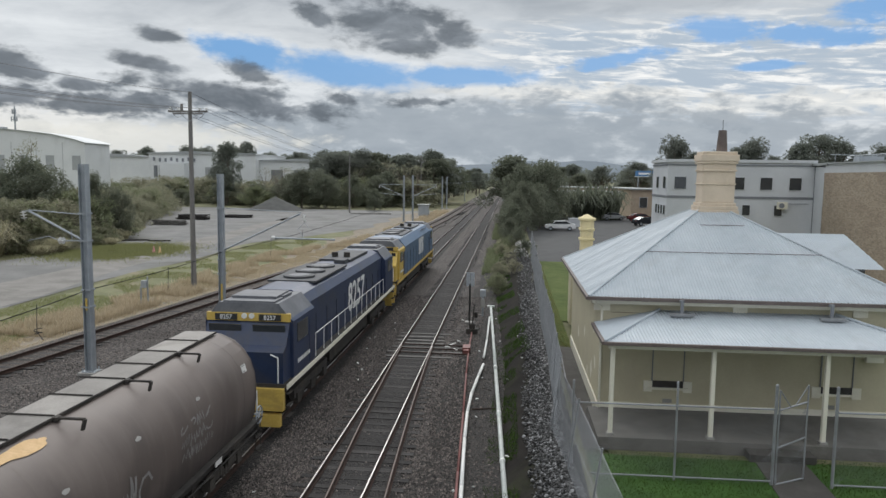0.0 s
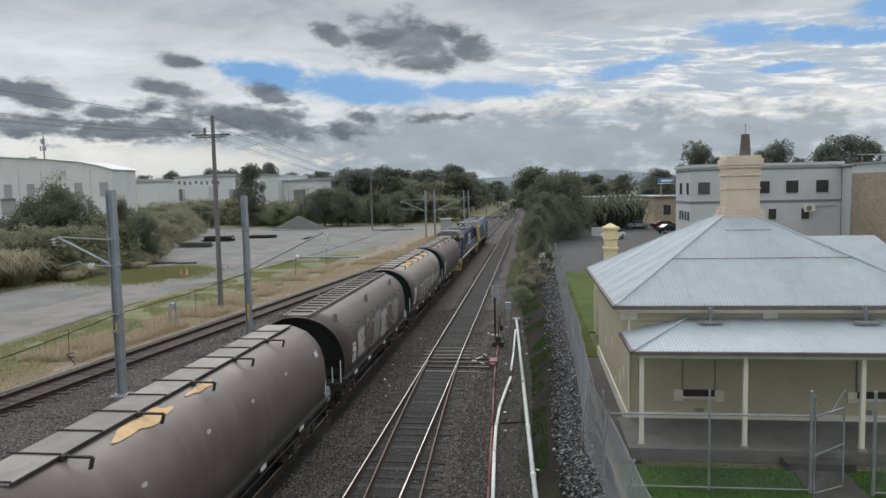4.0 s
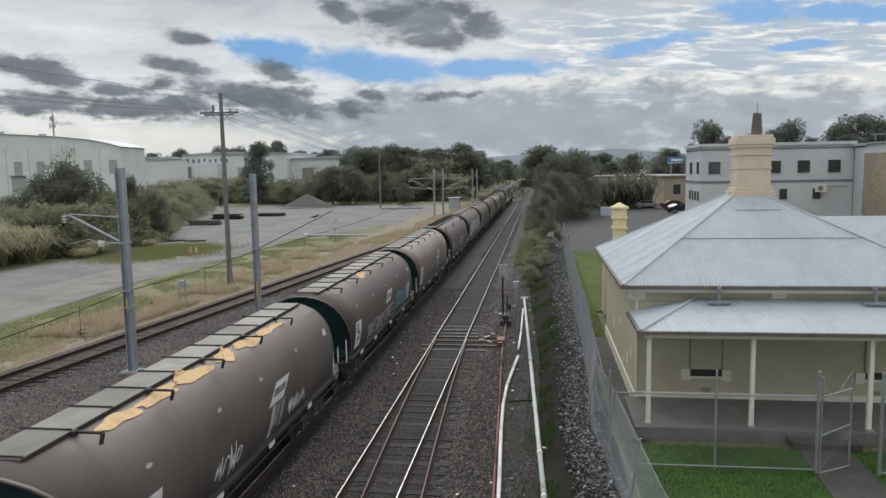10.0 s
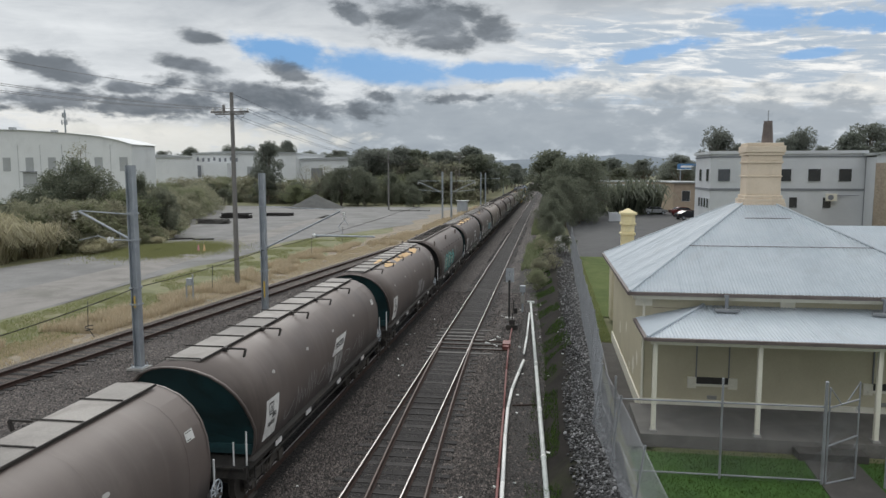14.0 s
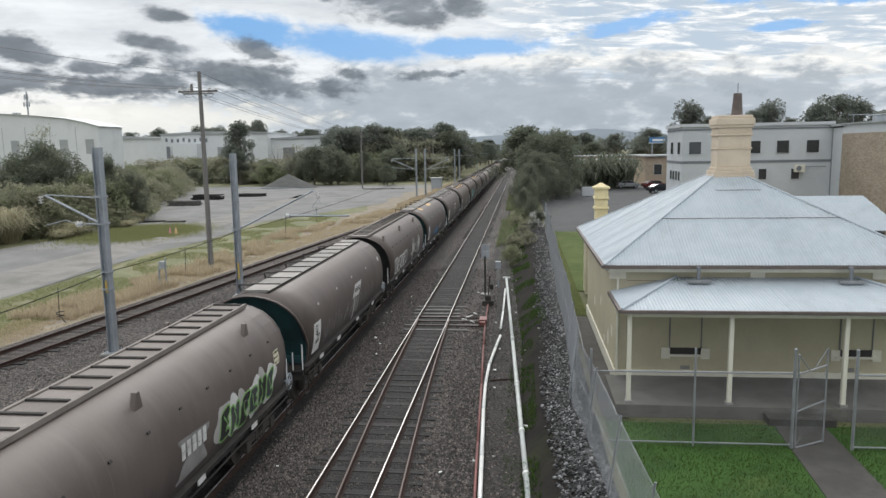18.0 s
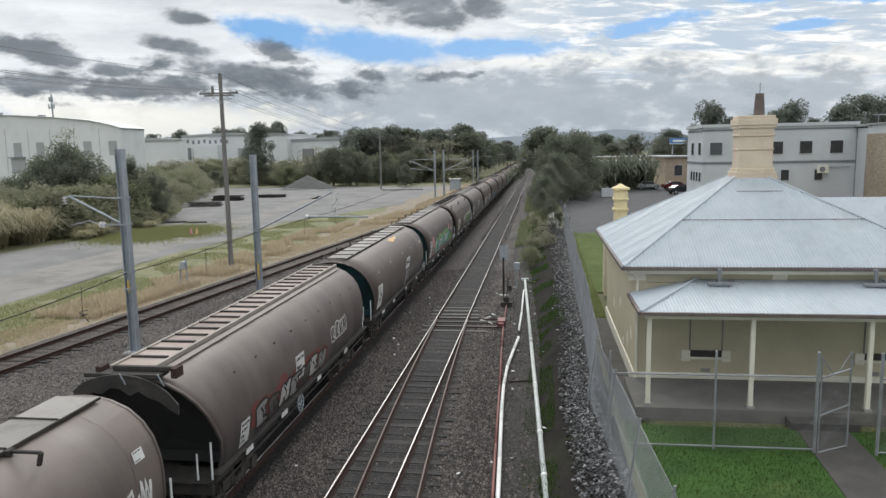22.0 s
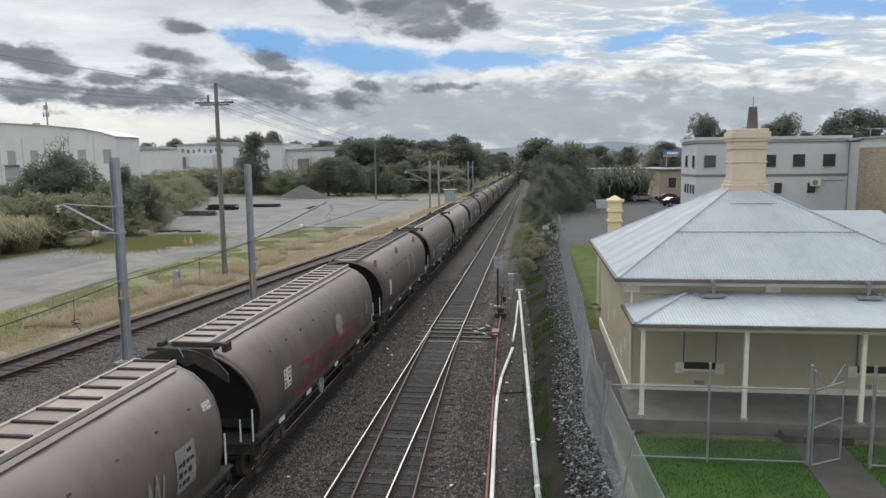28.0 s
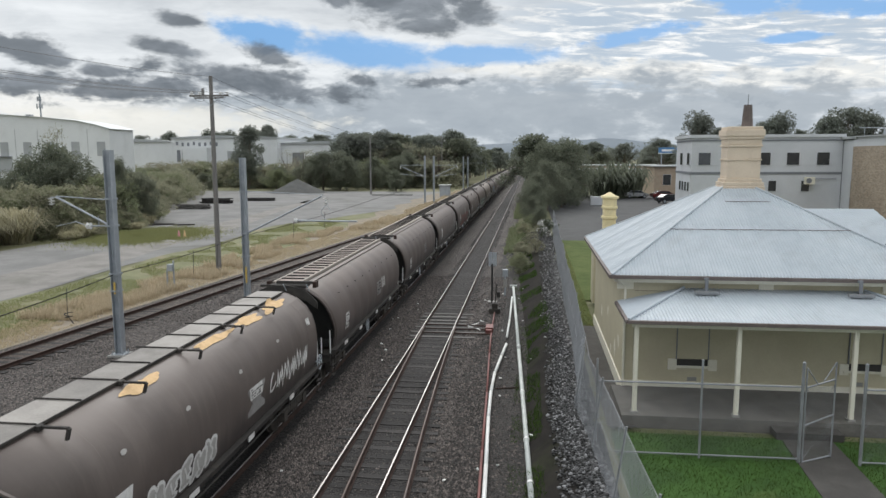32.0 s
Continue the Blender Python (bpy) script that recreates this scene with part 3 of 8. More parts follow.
END_BLACK = surface("wagon_end_black", (0.018, 0.018, 0.018), (0.035, 0.034, 0.033), 0.9, 0.65, 0, 0.1, 12.0)
UNDER = surface("underframe_grime", (0.018, 0.016, 0.015), (0.05, 0.044, 0.039), 2.0, 0.8, 0, 0.3, 25.0, (0.085, 0.072, 0.06), 0.45)
BOGIE = surface("bogie_dust", (0.03, 0.026, 0.023), (0.095, 0.083, 0.072), 2.5, 0.8, 0, 0.3, 25.0, (0.03, 0.026, 0.023), 0.5)
WALKWAY = surface("walkway_sheet", (0.19, 0.175, 0.162), (0.31, 0.29, 0.268), 1.2, 0.7, 0.1, 0.15, 25.0, (0.15, 0.135, 0.12), 0.5, vary=0.22)
HATCH_BROWN = surface("hatch_brown", (0.17, 0.145, 0.13), (0.25, 0.22, 0.20), 1.5, 0.75, 0, 0.15, 20.0, (0.1, 0.09, 0.08), 0.5, vary=0.15)
HATCH_PALE = surface("hatch_pale", (0.25, 0.2, 0.175), (0.36, 0.3, 0.268), 1.5, 0.75, 0, 0.15, 20.0, (0.18, 0.14, 0.12), 0.5, vary=0.25)
HATCH_WHITE = surface("hatch_whitish", (0.42, 0.4, 0.37), (0.56, 0.54, 0.5), 1.5, 0.75, 0, 0.15, 20.0, (0.3, 0.27, 0.24), 0.5, vary=0.15)
RAIL_CREAM = surface("hatch_rail_pale", (0.3, 0.265, 0.23), (0.43, 0.385, 0.34), 1.5, 0.7, 0, 0.1, 20.0, (0.2, 0.16, 0.13), 0.5, vary=0.25)
GRAB_WHITE = surface("grab_white", (0.65, 0.65, 0.64), (0.8, 0.8, 0.79), 2.0, 0.5, 0, 0.0)
GRAIN = surface("spilt_grain", (0.56, 0.37, 0.19), (0.72, 0.51, 0.29), 6.0, 0.9, 0, 0.4, 60.0, (0.4, 0.26, 0.13), 0.4)
SPOT_PALE = surface("bare_metal_spot", (0.36, 0.35, 0.33), (0.48, 0.46, 0.44), 4.0, 0.6, 0, 0.05)
MINT_PAINT = surface("sprayed_mint", (0.38, 0.52, 0.45), (0.55, 0.68, 0.6), 3.0, 0.6, 0, 0.05)
WHITE_PAINT = surface("sprayed_white", (0.55, 0.54, 0.52), (0.72, 0.71, 0.69), 3.0, 0.6, 0, 0.05, 12.0, (0.3, 0.28, 0.26), 0.4)
GREY_PAINT = surface("sprayed_grey", (0.20, 0.19, 0.185), (0.30, 0.29, 0.28), 3.0, 0.6, 0, 0.05, 12.0, (0.13, 0.12, 0.11), 0.5)
TEAL_PAINT = surface("sprayed_teal", (0.10, 0.36, 0.34), (0.20, 0.50, 0.46), 3.0, 0.6, 0, 0.05)
GREEN_PAINT = surface("sprayed_green", (0.16, 0.34, 0.10), (0.28, 0.48, 0.18), 3.0, 0.6, 0, 0.05)
PINK_PAINT = surface("sprayed_pink", (0.50, 0.18, 0.20), (0.66, 0.34, 0.35), 3.0, 0.6, 0, 0.05)
BLUE_PAINT = surface("sprayed_blue", (0.06, 0.16, 0.33), (0.12, 0.26, 0.46), 3.0, 0.6, 0, 0.05)
CREAM_PAINT = surface("sprayed_cream", (0.60, 0.56, 0.40), (0.74, 0.70, 0.54), 3.0, 0.6, 0, 0.05)
RED_PAINT = surface("sprayed_red", (0.13, 0.04, 0.035), (0.20, 0.07, 0.06), 1.6, 0.65, 0, 0.05, 12.0, (0.09, 0.05, 0.045), 0.6)
BLACK_PAINT = surface("sprayed_black", (0.015, 0.015, 0.015), (0.03, 0.03, 0.03), 3.0, 0.6, 0, 0.05)
LOCO_BLUE = surface("loco_blue", (0.016, 0.027, 0.066), (0.028, 0.044, 0.095), 0.8, 0.4, 0, 0.05, 12.0, (0.045, 0.045, 0.055), 0.5)
LOCO_SKY = surface("loco_faded_blue", (0.05, 0.10, 0.18), (0.085, 0.15, 0.25), 0.8, 0.4, 0, 0.05, 12.0, (0.16, 0.19, 0.22), 0.4)
LOCO_ROOF = surface("loco_roof_grime", (0.035, 0.037, 0.042), (0.075, 0.078, 0.085), 1.2, 0.7, 0, 0.1, 14.0, (0.12, 0.12, 0.12), 0.4)
LOCO_GREY = surface("loco_roof_grey", (0.09, 0.095, 0.108), (0.17, 0.175, 0.19), 1.2, 0.6, 0, 0.1, 14.0, (0.05, 0.05, 0.055), 0.55)
LOCO_YELLOW = surface("loco_yellow", (0.5, 0.34, 0.07), (0.63, 0.45, 0.12), 1.2, 0.5, 0, 0.05, 14.0, (0.3, 0.21, 0.07), 0.5)
HEADLAMP = surface("headlamp_glass", (0.7, 0.7, 0.68), (0.8, 0.8, 0.78), 3.0, 0.1, 0, 0.0)

SHELL = [(1.33, 1.34), (1.40, 1.6), (1.45, 2.0), (1.45, 2.35), (1.41, 2.7), (1.30, 3.05), (1.12, 3.33), (0.86, 3.56), (0.52, 3.71), (0.25, 3.765), (0.0, 3.78)]
HALF = 6.05


def shell_x(z):
    """Half width of a wagon's body at the height z."""
    for (x0, z0), (x1, z1) in zip(SHELL, SHELL[1:]):
        if z0 <= z <= z1:
            return x0 + (x1 - x0) * (z - z0) / (z1 - z0)
    return SHELL[0][0]


def shell_z(x):
    for (x0, z0), (x1, z1) in zip(SHELL[3:], SHELL[4:]):
        if x1 <= abs(x) <= x0:
            return z0 + (z1 - z0) * (x0 - abs(x)) / (x0 - x1)
    return 2.3


def rake(z):
    """How far the rear end of the body overhangs at the height z."""
    return 0.63 * max(0.0, z - 1.86) + 0.08


def arch(bm, y0, y1, inset=0.0, rings=1, raked=False, bays=0):
    """The bent plate of a wagon's body between y0 and y1; raked: its rear edge leans out with height; bays: plates that bulge between hoops."""
    prof = [(x - inset, z - inset * 0.6) for x, z in SHELL] + [(-x + inset, z - inset * 0.6) for x, z in SHELL[-2::-1]]
    rows = []
    for k in range(rings + 1):
        u = k / rings
        e = 0.022 * abs(math.sin(math.pi * u * bays)) ** 0.7 if bays else 0.0
        rows.append([bm.verts.new((x + e * max(-1.0, min(1.0, x / 0.9)), y0 + (y1 - y0) * u - (rake(z) * (1 - u) if raked else 0.0), z + e * 0.4 * max(0.0, z - 2.4))) for x, z in prof])
    for a, b in zip(rows, rows[1:]):
        for i in range(len(prof) - 1):
            bm.faces.new((a[i], b[i], b[i + 1], a[i + 1]))
    return rows


def bogie(parent, y):
    bm = bmesh.new()
    for s in (-1, 1):
        box(bm, (s * 1.0, y, 0.52), (0.16, 1.9, 0.2))
        box(bm, (s * 1.0, y, 0.62), (0.2, 0.7, 0.36))
        for k in (-0.88, 0.88):
            box(bm, (s * 1.02, y + k, 0.46), (0.22, 0.3, 0.28))
        for k in (-0.18, 0.0, 0.18):
            rod(bm, (s * 1.06, y + k, 0.34), (s * 1.06, y + k, 0.62), 0.06, n=6)
    box(bm, (0, y, 0.66), (2.2, 0.4, 0.26))
    b = part("bogie", bm, BOGIE, parent)
    for k in (-0.88, 0.88):
        bm = bmesh.new()
        rod(bm, (-0.8, y + k, 0.45), (0.8, y + k, 0.45), 0.07, n=8)
        for s in (-1, 1):
            rod(bm, (s * 0.68, y + k, 0.45), (s * 0.81, y + k, 0.45), 0.45, n=20)
            rod(bm, (s * 0.66, y + k, 0.45), (s * 0.69, y + k, 0.45), 0.48, n=20)
        part("wheelset", bm, BOGIE, b)


def grab(parent, pts, r=0.022, mat=None, name="grab_rail"):
    bm = bmesh.new()
    for a, b in zip(pts, pts[1:]):
        rod(bm, a, b, r, n=6)
    return part(name, bm, mat or GRAB_WHITE, parent)


def running_gear(w, wheel_y=6.3, wheel_z=1.42):
    """Underframe, couplers, bogies, end decks, grab rails and hand brake of a wagon."""
    bm = bmesh.new()
    for s in (-1, 1):
        box(bm, (s * 1.33, 0, 1.22), (0.1, 12.9, 0.22))
        box(bm, (s * 1.42, 0, 1.325), (0.16, 12.9, 0.025))
        rod(bm, (s * 1.4, -6.2, 1.0), (s * 1.4, 6.2, 1.0), 0.025, n=6)
        for k in range(-5, 6):
            box(bm, (s * 1.37, k * 1.12, 1.22), (0.03, 0.05, 0.2))
        box(bm, (0, s * 6.5, 1.08), (2.7, 0.14, 0.3))
        box(bm, (0, s * 6.25, 1.2), (2.6, 0.75, 0.04))
        box(bm, (0, s * 6.75, 0.98), (0.3, 0.5, 0.26))
    box(bm, (0, 0, 1.0), (0.4, 13.1, 0.3))
    part("underframe", bm, UNDER, w)
    for y in (-2.1, 0.0, 2.1):
        bm = bmesh.new()
        prism(bm, [(-1.25, 1.2), (1.25, 1.2), (0.45, 0.35), (-0.45, 0.35)], y - 0.85, y + 0.85)
        part("discharge_hopper", bm, UNDER, w)
    bogie(w, 4.75)
    bogie(w, -4.75)
    for s in (-1, 1):
        bm = bmesh.new()
        box(bm, (0, s * 7.0, 0.9), (0.16, 0.55, 0.18))
        box(bm, (0, s * 7.25, 0.9), (0.3, 0.2, 0.3))
        part("coupler", bm, UNDER, w)
        for x in (1.32, -1.32):
            grab(w, [(x, s * 6.45, 1.2), (x, s * 6.45, 2.05)])
        grab(w, [(1.02, s * 6.5, 1.2), (1.02, s * 6.5, 1.8)], 0.02)
        bm = bmesh.new()
        for z in (0.45, 0.78):
            box(bm, (1.38, s * 6.35, z), (0.1, 0.4, 0.03))
        for k in (-0.2, 0.2):
            rod(bm, (1.38, s * 6.35 + k, 0.42), (1.38, s * 6.35 + k, 1.1), 0.015, n=5)
        part("step", bm, UNDER, w)
    wheel_r = 0.24
    bm = bmesh.new()
    for i in range(16):
        a, b = 2 * math.pi * i / 16, 2 * math.pi * (i + 1) / 16
        rod(bm, (1.44, wheel_y + wheel_r * math.cos(a), wheel_z + wheel_r * math.sin(a)), (1.44, wheel_y + wheel_r * math.cos(b), wheel_z + wheel_r * math.sin(b)), 0.018, n=5)
    for i in range(4):
        a = math.pi * i / 4
        rod(bm, (1.44, wheel_y + wheel_r * math.cos(a), wheel_z + wheel_r * math.sin(a)), (1.44, wheel_y - wheel_r * math.cos(a), wheel_z - wheel_r * math.sin(a)), 0.012, n=5)
    rod(bm, (1.3, wheel_y, wheel_z), (1.46, wheel_y, wheel_z), 0.03, n=6)
    part("brake_wheel", bm, GALV, w)
    for y, s in ((-4.9, 0.4), (-2.6, 0.42), (3.4, 0.36), (0.4, 0.36)):
        bm = bmesh.new()
        box(bm, (1.49, y, 1.25), (0.02, s, 0.14))
        part("sole_bar_plate", bm, WHITE_PAINT, w)


def wagon(kind):
    arms, kind = (-1 if kind == "F" else 1), ("A" if kind == "F" else kind)
    w = thing("hopper_wagon", "bulk grain hopper wagon", "railway wagon")
    body = {"A": BODY_A, "B": BODY_A, "C": BODY_C}[kind]
    bm = bmesh.new()
    out, inn = arch(bm, -HALF, HALF, 0.0, 45 if kind == "C" else 8, True, 9 if kind == "C" else 0), arch(bm, -HALF, HALF, 0.05, 1, True)
    for a, b in ((out[0], inn[0]), (out[-1], inn[-1])):
        for i in range(len(a) - 1):
            bm.faces.new((a[i], a[i + 1], b[i + 1], b[i]))
    bmesh.ops.recalc_face_normals(bm, faces=bm.faces)
    shell = part("body", bm, body, w, smooth=True)
    # welded hoops
    for y in (-5.2, -2.6, 0.0, 2.6, 5.2) if kind != "C" else ():
        bm = bmesh.new()
        arch(bm, y - 0.01, y + 0.01, -0.0025, 1)
        part("weld_seam", bm, body, shell, smooth=True)
    bm = bmesh.new()
    lip = arch(bm, HALF - 0.06, HALF, -0.009, 1)
    part("end_rim", bm, body, shell, smooth=True)
    bm = bmesh.new()
    lip = arch(bm, -HALF, -HALF + 0.06, -0.009, 1)
    for row in lip:
        for v in row:
            v.co.y -= rake(v.co.z) * 0.985
    part("end_rim", bm, body, shell, smooth=True)
    back = {"A": 0.14, "B": 0.3, "C": 0.36}[kind]
    for s in (-1, 1):
        bm = bmesh.new()
        rim = [(x * 0.97, z - 0.04) for x, z in SHELL] + [(-x * 0.97, z - 0.04) for x, z in SHELL[-2::-1]]
        bm.faces.new([bm.verts.new((x, s * (HALF - back) - (rake(z) if s < 0 else 0.0), z)) for x, z in rim])
        g = bmesh.ops.extrude_face_region(bm, geom=bm.faces[:])
        bmesh.ops.translate(bm, vec=(0, -s * 0.05, 0), verts=[v for v in g["geom"] if isinstance(v, bmesh.types.BMVert)])
        bmesh.ops.recalc_face_normals(bm, faces=bm.faces)
        end = part("end_sheet", bm, TEAL if kind == "A" else END_BLACK, w, "dark teal end sheet" if kind == "A" else "black end sheet")
        bm = bmesh.new()
        y = s * (HALF - back)
        box(bm, (0, y + s * 0.06, 1.5), (2.5, 0.12, 0.12))
        part("end_stiffener", bm, TEAL if kind == "A" else END_BLACK, end)
    running_gear(w, *((-1.2, 1.02) if kind == "C" else (6.3, 1.42)))
    if kind == "A":
        for i in range(11):
            y0 = -6.78 + i * 1.15
            bm = bmesh.new()
            box(bm, (0, y0 + 0.575, 3.80), (0.86, 1.14, 0.03))
            part("walkway_panel", bm, WALKWAY, w)
            bm = bmesh.new()
            rod(bm, (-0.46 - 0.1 * (i % 2), y0 + 0.05, 3.83), (0.42, y0 + 0.05, 3.83), 0.018, n=6)
            part("walkway_bar", bm, UNDER, w)
            if i % 2 == 1:
                bm = bmesh.new()
                box(bm, (arms * 0.68, y0 + 0.05, 3.79), (0.6, 0.05, 0.04))
                box(bm, (arms * 0.96, y0 + 0.05, 3.69), (0.045, 0.07, 0.2), tilt=Matrix.Rotation(arms * 0.25, 4, "Y"))
                box(bm, (arms * 0.47, y0 + 0.05, 3.78), (0.09, 0.14, 0.08))
                part("hatch_arm", bm, UNDER, w)
        for x in (-0.43, 0.43):
            bm = bmesh.new()
            box(bm, (x, -0.45, 3.797), (0.022, 12.65, 0.044))
            part("walkway_edge", bm, UNDER, w)
    else:
        mat, n, step, mid = (HATCH_BROWN, 20, 0.64, -0.75) if kind == "B" else (HATCH_PALE, 21, 0.61, -0.45)
        for s in (-1, 1):
            bm = bmesh.new()
            box(bm, (s * 0.46, mid, 3.80), (0.07, n * step + 0.2, 0.1))
            part("hatch_coaming", bm, HATCH_BROWN if kind == "B" else RAIL_CREAM, w)
        for i in range(n):
            y0 = mid + (i - (n - 1) / 2) * step
            bm = bmesh.new()
            box(bm, (0, y0, 3.80), (0.86, step - 0.01, 0.03))
            part("hatch_panel", bm, mat, w)
            bm = bmesh.new()
            box(bm, (-0.02, y0 + step / 2, 3.835), (0.82, 0.075, 0.045))
            part("hatch_slat", bm, UNDER, w)
        if kind == "B":
            for y in (-6.0, -1.1, 4.15):
                for s in (-1, 1):
                    bm = bmesh.new()
                    prism(bm, [(y - 0.16, 3.3), (y + 0.16, 3.3), (y + 0.06, 3.68), (y - 0.06, 3.68)], s * 1.05 - 0.05, s * 1.05 + 0.05, "x")
                    part("lifting_lug", bm, body, w)
        else:
            bm = bmesh.new()
            for s in (-1, 1):
                box(bm, (s * 0.6, -0.45, 3.72), (0.12, 12.4, 0.04), tilt=Matrix.Rotation(s * 0.36, 4, "Y"))
            part("roof_ledge", bm, body, w)
            bm = bmesh.new()
            box(bm, (0.35, -7.1, 3.86), (1.3, 0.1, 0.08))
            part("hatch_drive_tube", bm, UNDER, w)
            for x in (-0.55, 1.05):
                bm = bmesh.new()
                box(bm, (x, -7.1, 3.8), (0.12, 0.28, 0.2))
                part("hatch_gear_box", bm, RAIL_RUST, w)
            bm = bmesh.new()
            box(bm, (0, -7.15, 3.76), (1.6, 0.4, 0.08))
            part("hatch_end_frame", bm, UNDER, w)
            bm = bmesh.new()
            rg = random.Random(8)
            xs = [-1.0 + 0.2 * q for q in range(12)]
            low = [(x, shell_z(x) - 0.12 - rg.uniform(0.1, 0.26) * (1.0 if -0.9 < x < 1.1 else 0.3)) for x in xs]
            prism(bm, [(x, shell_z(x) + 0.03) for x in xs] + low[::-1], -7.43, -7.38)
            part("end_flap", bm, UNDER, w, "torn dark flap hanging at the end")
            for x in (0.15, 0.95):
                grab(w, [(x, -7.45, 3.62), (x - 0.1, -7.48, 3.86)], 0.014, GALV, "hatch_lever")
    if kind == "A":
        return w
    bm = bmesh.new()
    for y in [-5 + i * 1.25 for i in range(9)]:
        for z in ((2.95,) if kind != "C" else (3.12,)):
            box(bm, (shell_x(z) + 0.005, y, z), (0.05, 0.09, 0.05), tilt=Matrix.Rotation(-0.6, 4, "Y"))
    part("side_stud", bm, UNDER, w, kind="stuff")
    return w


BULGE = [0.0]


def on_side(y, z, off=0.009):
    return (shell_x(z) + off + BULGE[0], y, z + off * 0.3)


def patch(parent, name, outline, mat, label, roof=False, off=0.009):
    """Paint on a wagon's side, or spilt grain on its roof: an outline laid on the bent plate."""
    bm = bmesh.new()
    cx, cy = sum(p[0] for p in outline) / len(outline), sum(p[1] for p in outline) / len(outline)
    put = (lambda a, b: (b, a, max(shell_z(b), 3.818 if abs(b) < 0.44 else 0) + off)) if roof else (lambda a, b: on_side(a, b, off))
    rings = [[bm.verts.new(put(cx + (p[0] - cx) * k, cy + (p[1] - cy) * k)) for p in outline] for k in (1.0, 0.66, 0.33)]
    mid = bm.verts.new(put(cx, cy))
    n = len(outline)
    for a, b in zip(rings, rings[1:]):
        for i in range(n):
            bm.faces.new((a[i], a[(i + 1) % n], b[(i + 1) % n], b[i]))
    for i in range(n):
        bm.faces.new((rings[-1][i], rings[-1][(i + 1) % n], mid))
    bmesh.ops.recalc_face_normals(bm, faces=bm.faces)
    return part(name, bm, mat, parent, label)


def blotch(rng, cy, cz, ry, rz, n=16, ragged=0.3):
    """An uneven round outline: a few slow waves and a little fray."""
    waves = [(q, rng.uniform(0.25, 0.6) * ragged, rng.uniform(0, 6.28)) for q in (2, 3, 5)]
    out = []
    for i in range(n):
        a = 2 * math.pi * i / n
        k = 1 + sum(h * math.sin(q * a + ph) for q, h, ph in waves) + rng.uniform(-0.12, 0.12) * ragged
        out.append((cy + ry * math.cos(a) * k, cz + rz * math.sin(a) * k))
    return out


def rounded(pts, times=2):
    """Cut the corners of a closed outline."""
    for _ in range(times):
        pts = [r for (a, b), (c, d) in zip(pts, pts[1:] + pts[:1]) for r in ((a * 0.75 + c * 0.25, b * 0.75 + d * 0.25), (a * 0.25 + c * 0.75, b * 0.25 + d * 0.75))]
    return pts


def stroke(bm, pts, r, off):
    """A sprayed line through points on a wagon's side."""
    fine = []
    for (a, b), (c, d) in zip(pts, pts[1:]):
        q = max(1, min(4, int(math.hypot(c - a, d - b) / 0.12)))
        fine += [(a + (c - a) * k / q, b + (d - b) * k / q) for k in range(q)]
    fine.append(pts[-1])
    rows = []
    for i, (a, b) in enumerate(fine):
        p, q = fine[max(0, i - 1)], fine[min(len(fine) - 1, i + 1)]
        dy, dz = q[0] - p[0], q[1] - p[1]
        ln = math.hypot(dy, dz) or 1
        ny, nz = -dz / ln * r, dy / ln * r
        rows.append((bm.verts.new(on_side(a + ny, b + nz, off)), bm.verts.new(on_side(a - ny, b - nz, off))))
    for (a, b), (c, d) in zip(rows, rows[1:]):
        bm.faces.new((a, b, d, c))


def scrawl(parent, rng, y0, y1, z0, z1, n, mat, r=0.05, label="sprayed lettering", off=0.014):
    """A row of sprayed letter-like loops, none of them a real letter."""
    step = (y1 - y0) / n
    for i in range(n):
        a = y0 + i * step
        h = (z1 - z0)
        k = rng.randint(5, 8)
        kind = rng.random()
        if kind < 0.5:      # a looped tangle
            c, e, w0 = rng.uniform(0, 6.28), rng.uniform(0.6, 1.4), rng.choice((-1, 1))
            pts = [(a + step * (0.5 + 0.42 * math.cos(c + w0 * q * e)), z0 + h * (0.5 + (0.5 - 0.05 * q) * math.sin(c * 1.3 + w0 * q * e))) for q in range(k)]
        else:               # a jagged run
            pts = [(a + step * (0.05 + 0.9 * q / (k - 1)), z0 + h * ((0.95 if q % 2 else 0.05) + rng.uniform(-0.25, 0.25))) for q in range(k)]
        pts = [(p[0], min(max(p[1], 1.3), 3.1)) for p in pts]
        bm = bmesh.new()
        stroke(bm, pts, r, off)
        part("graffiti", bm, mat, parent, label)


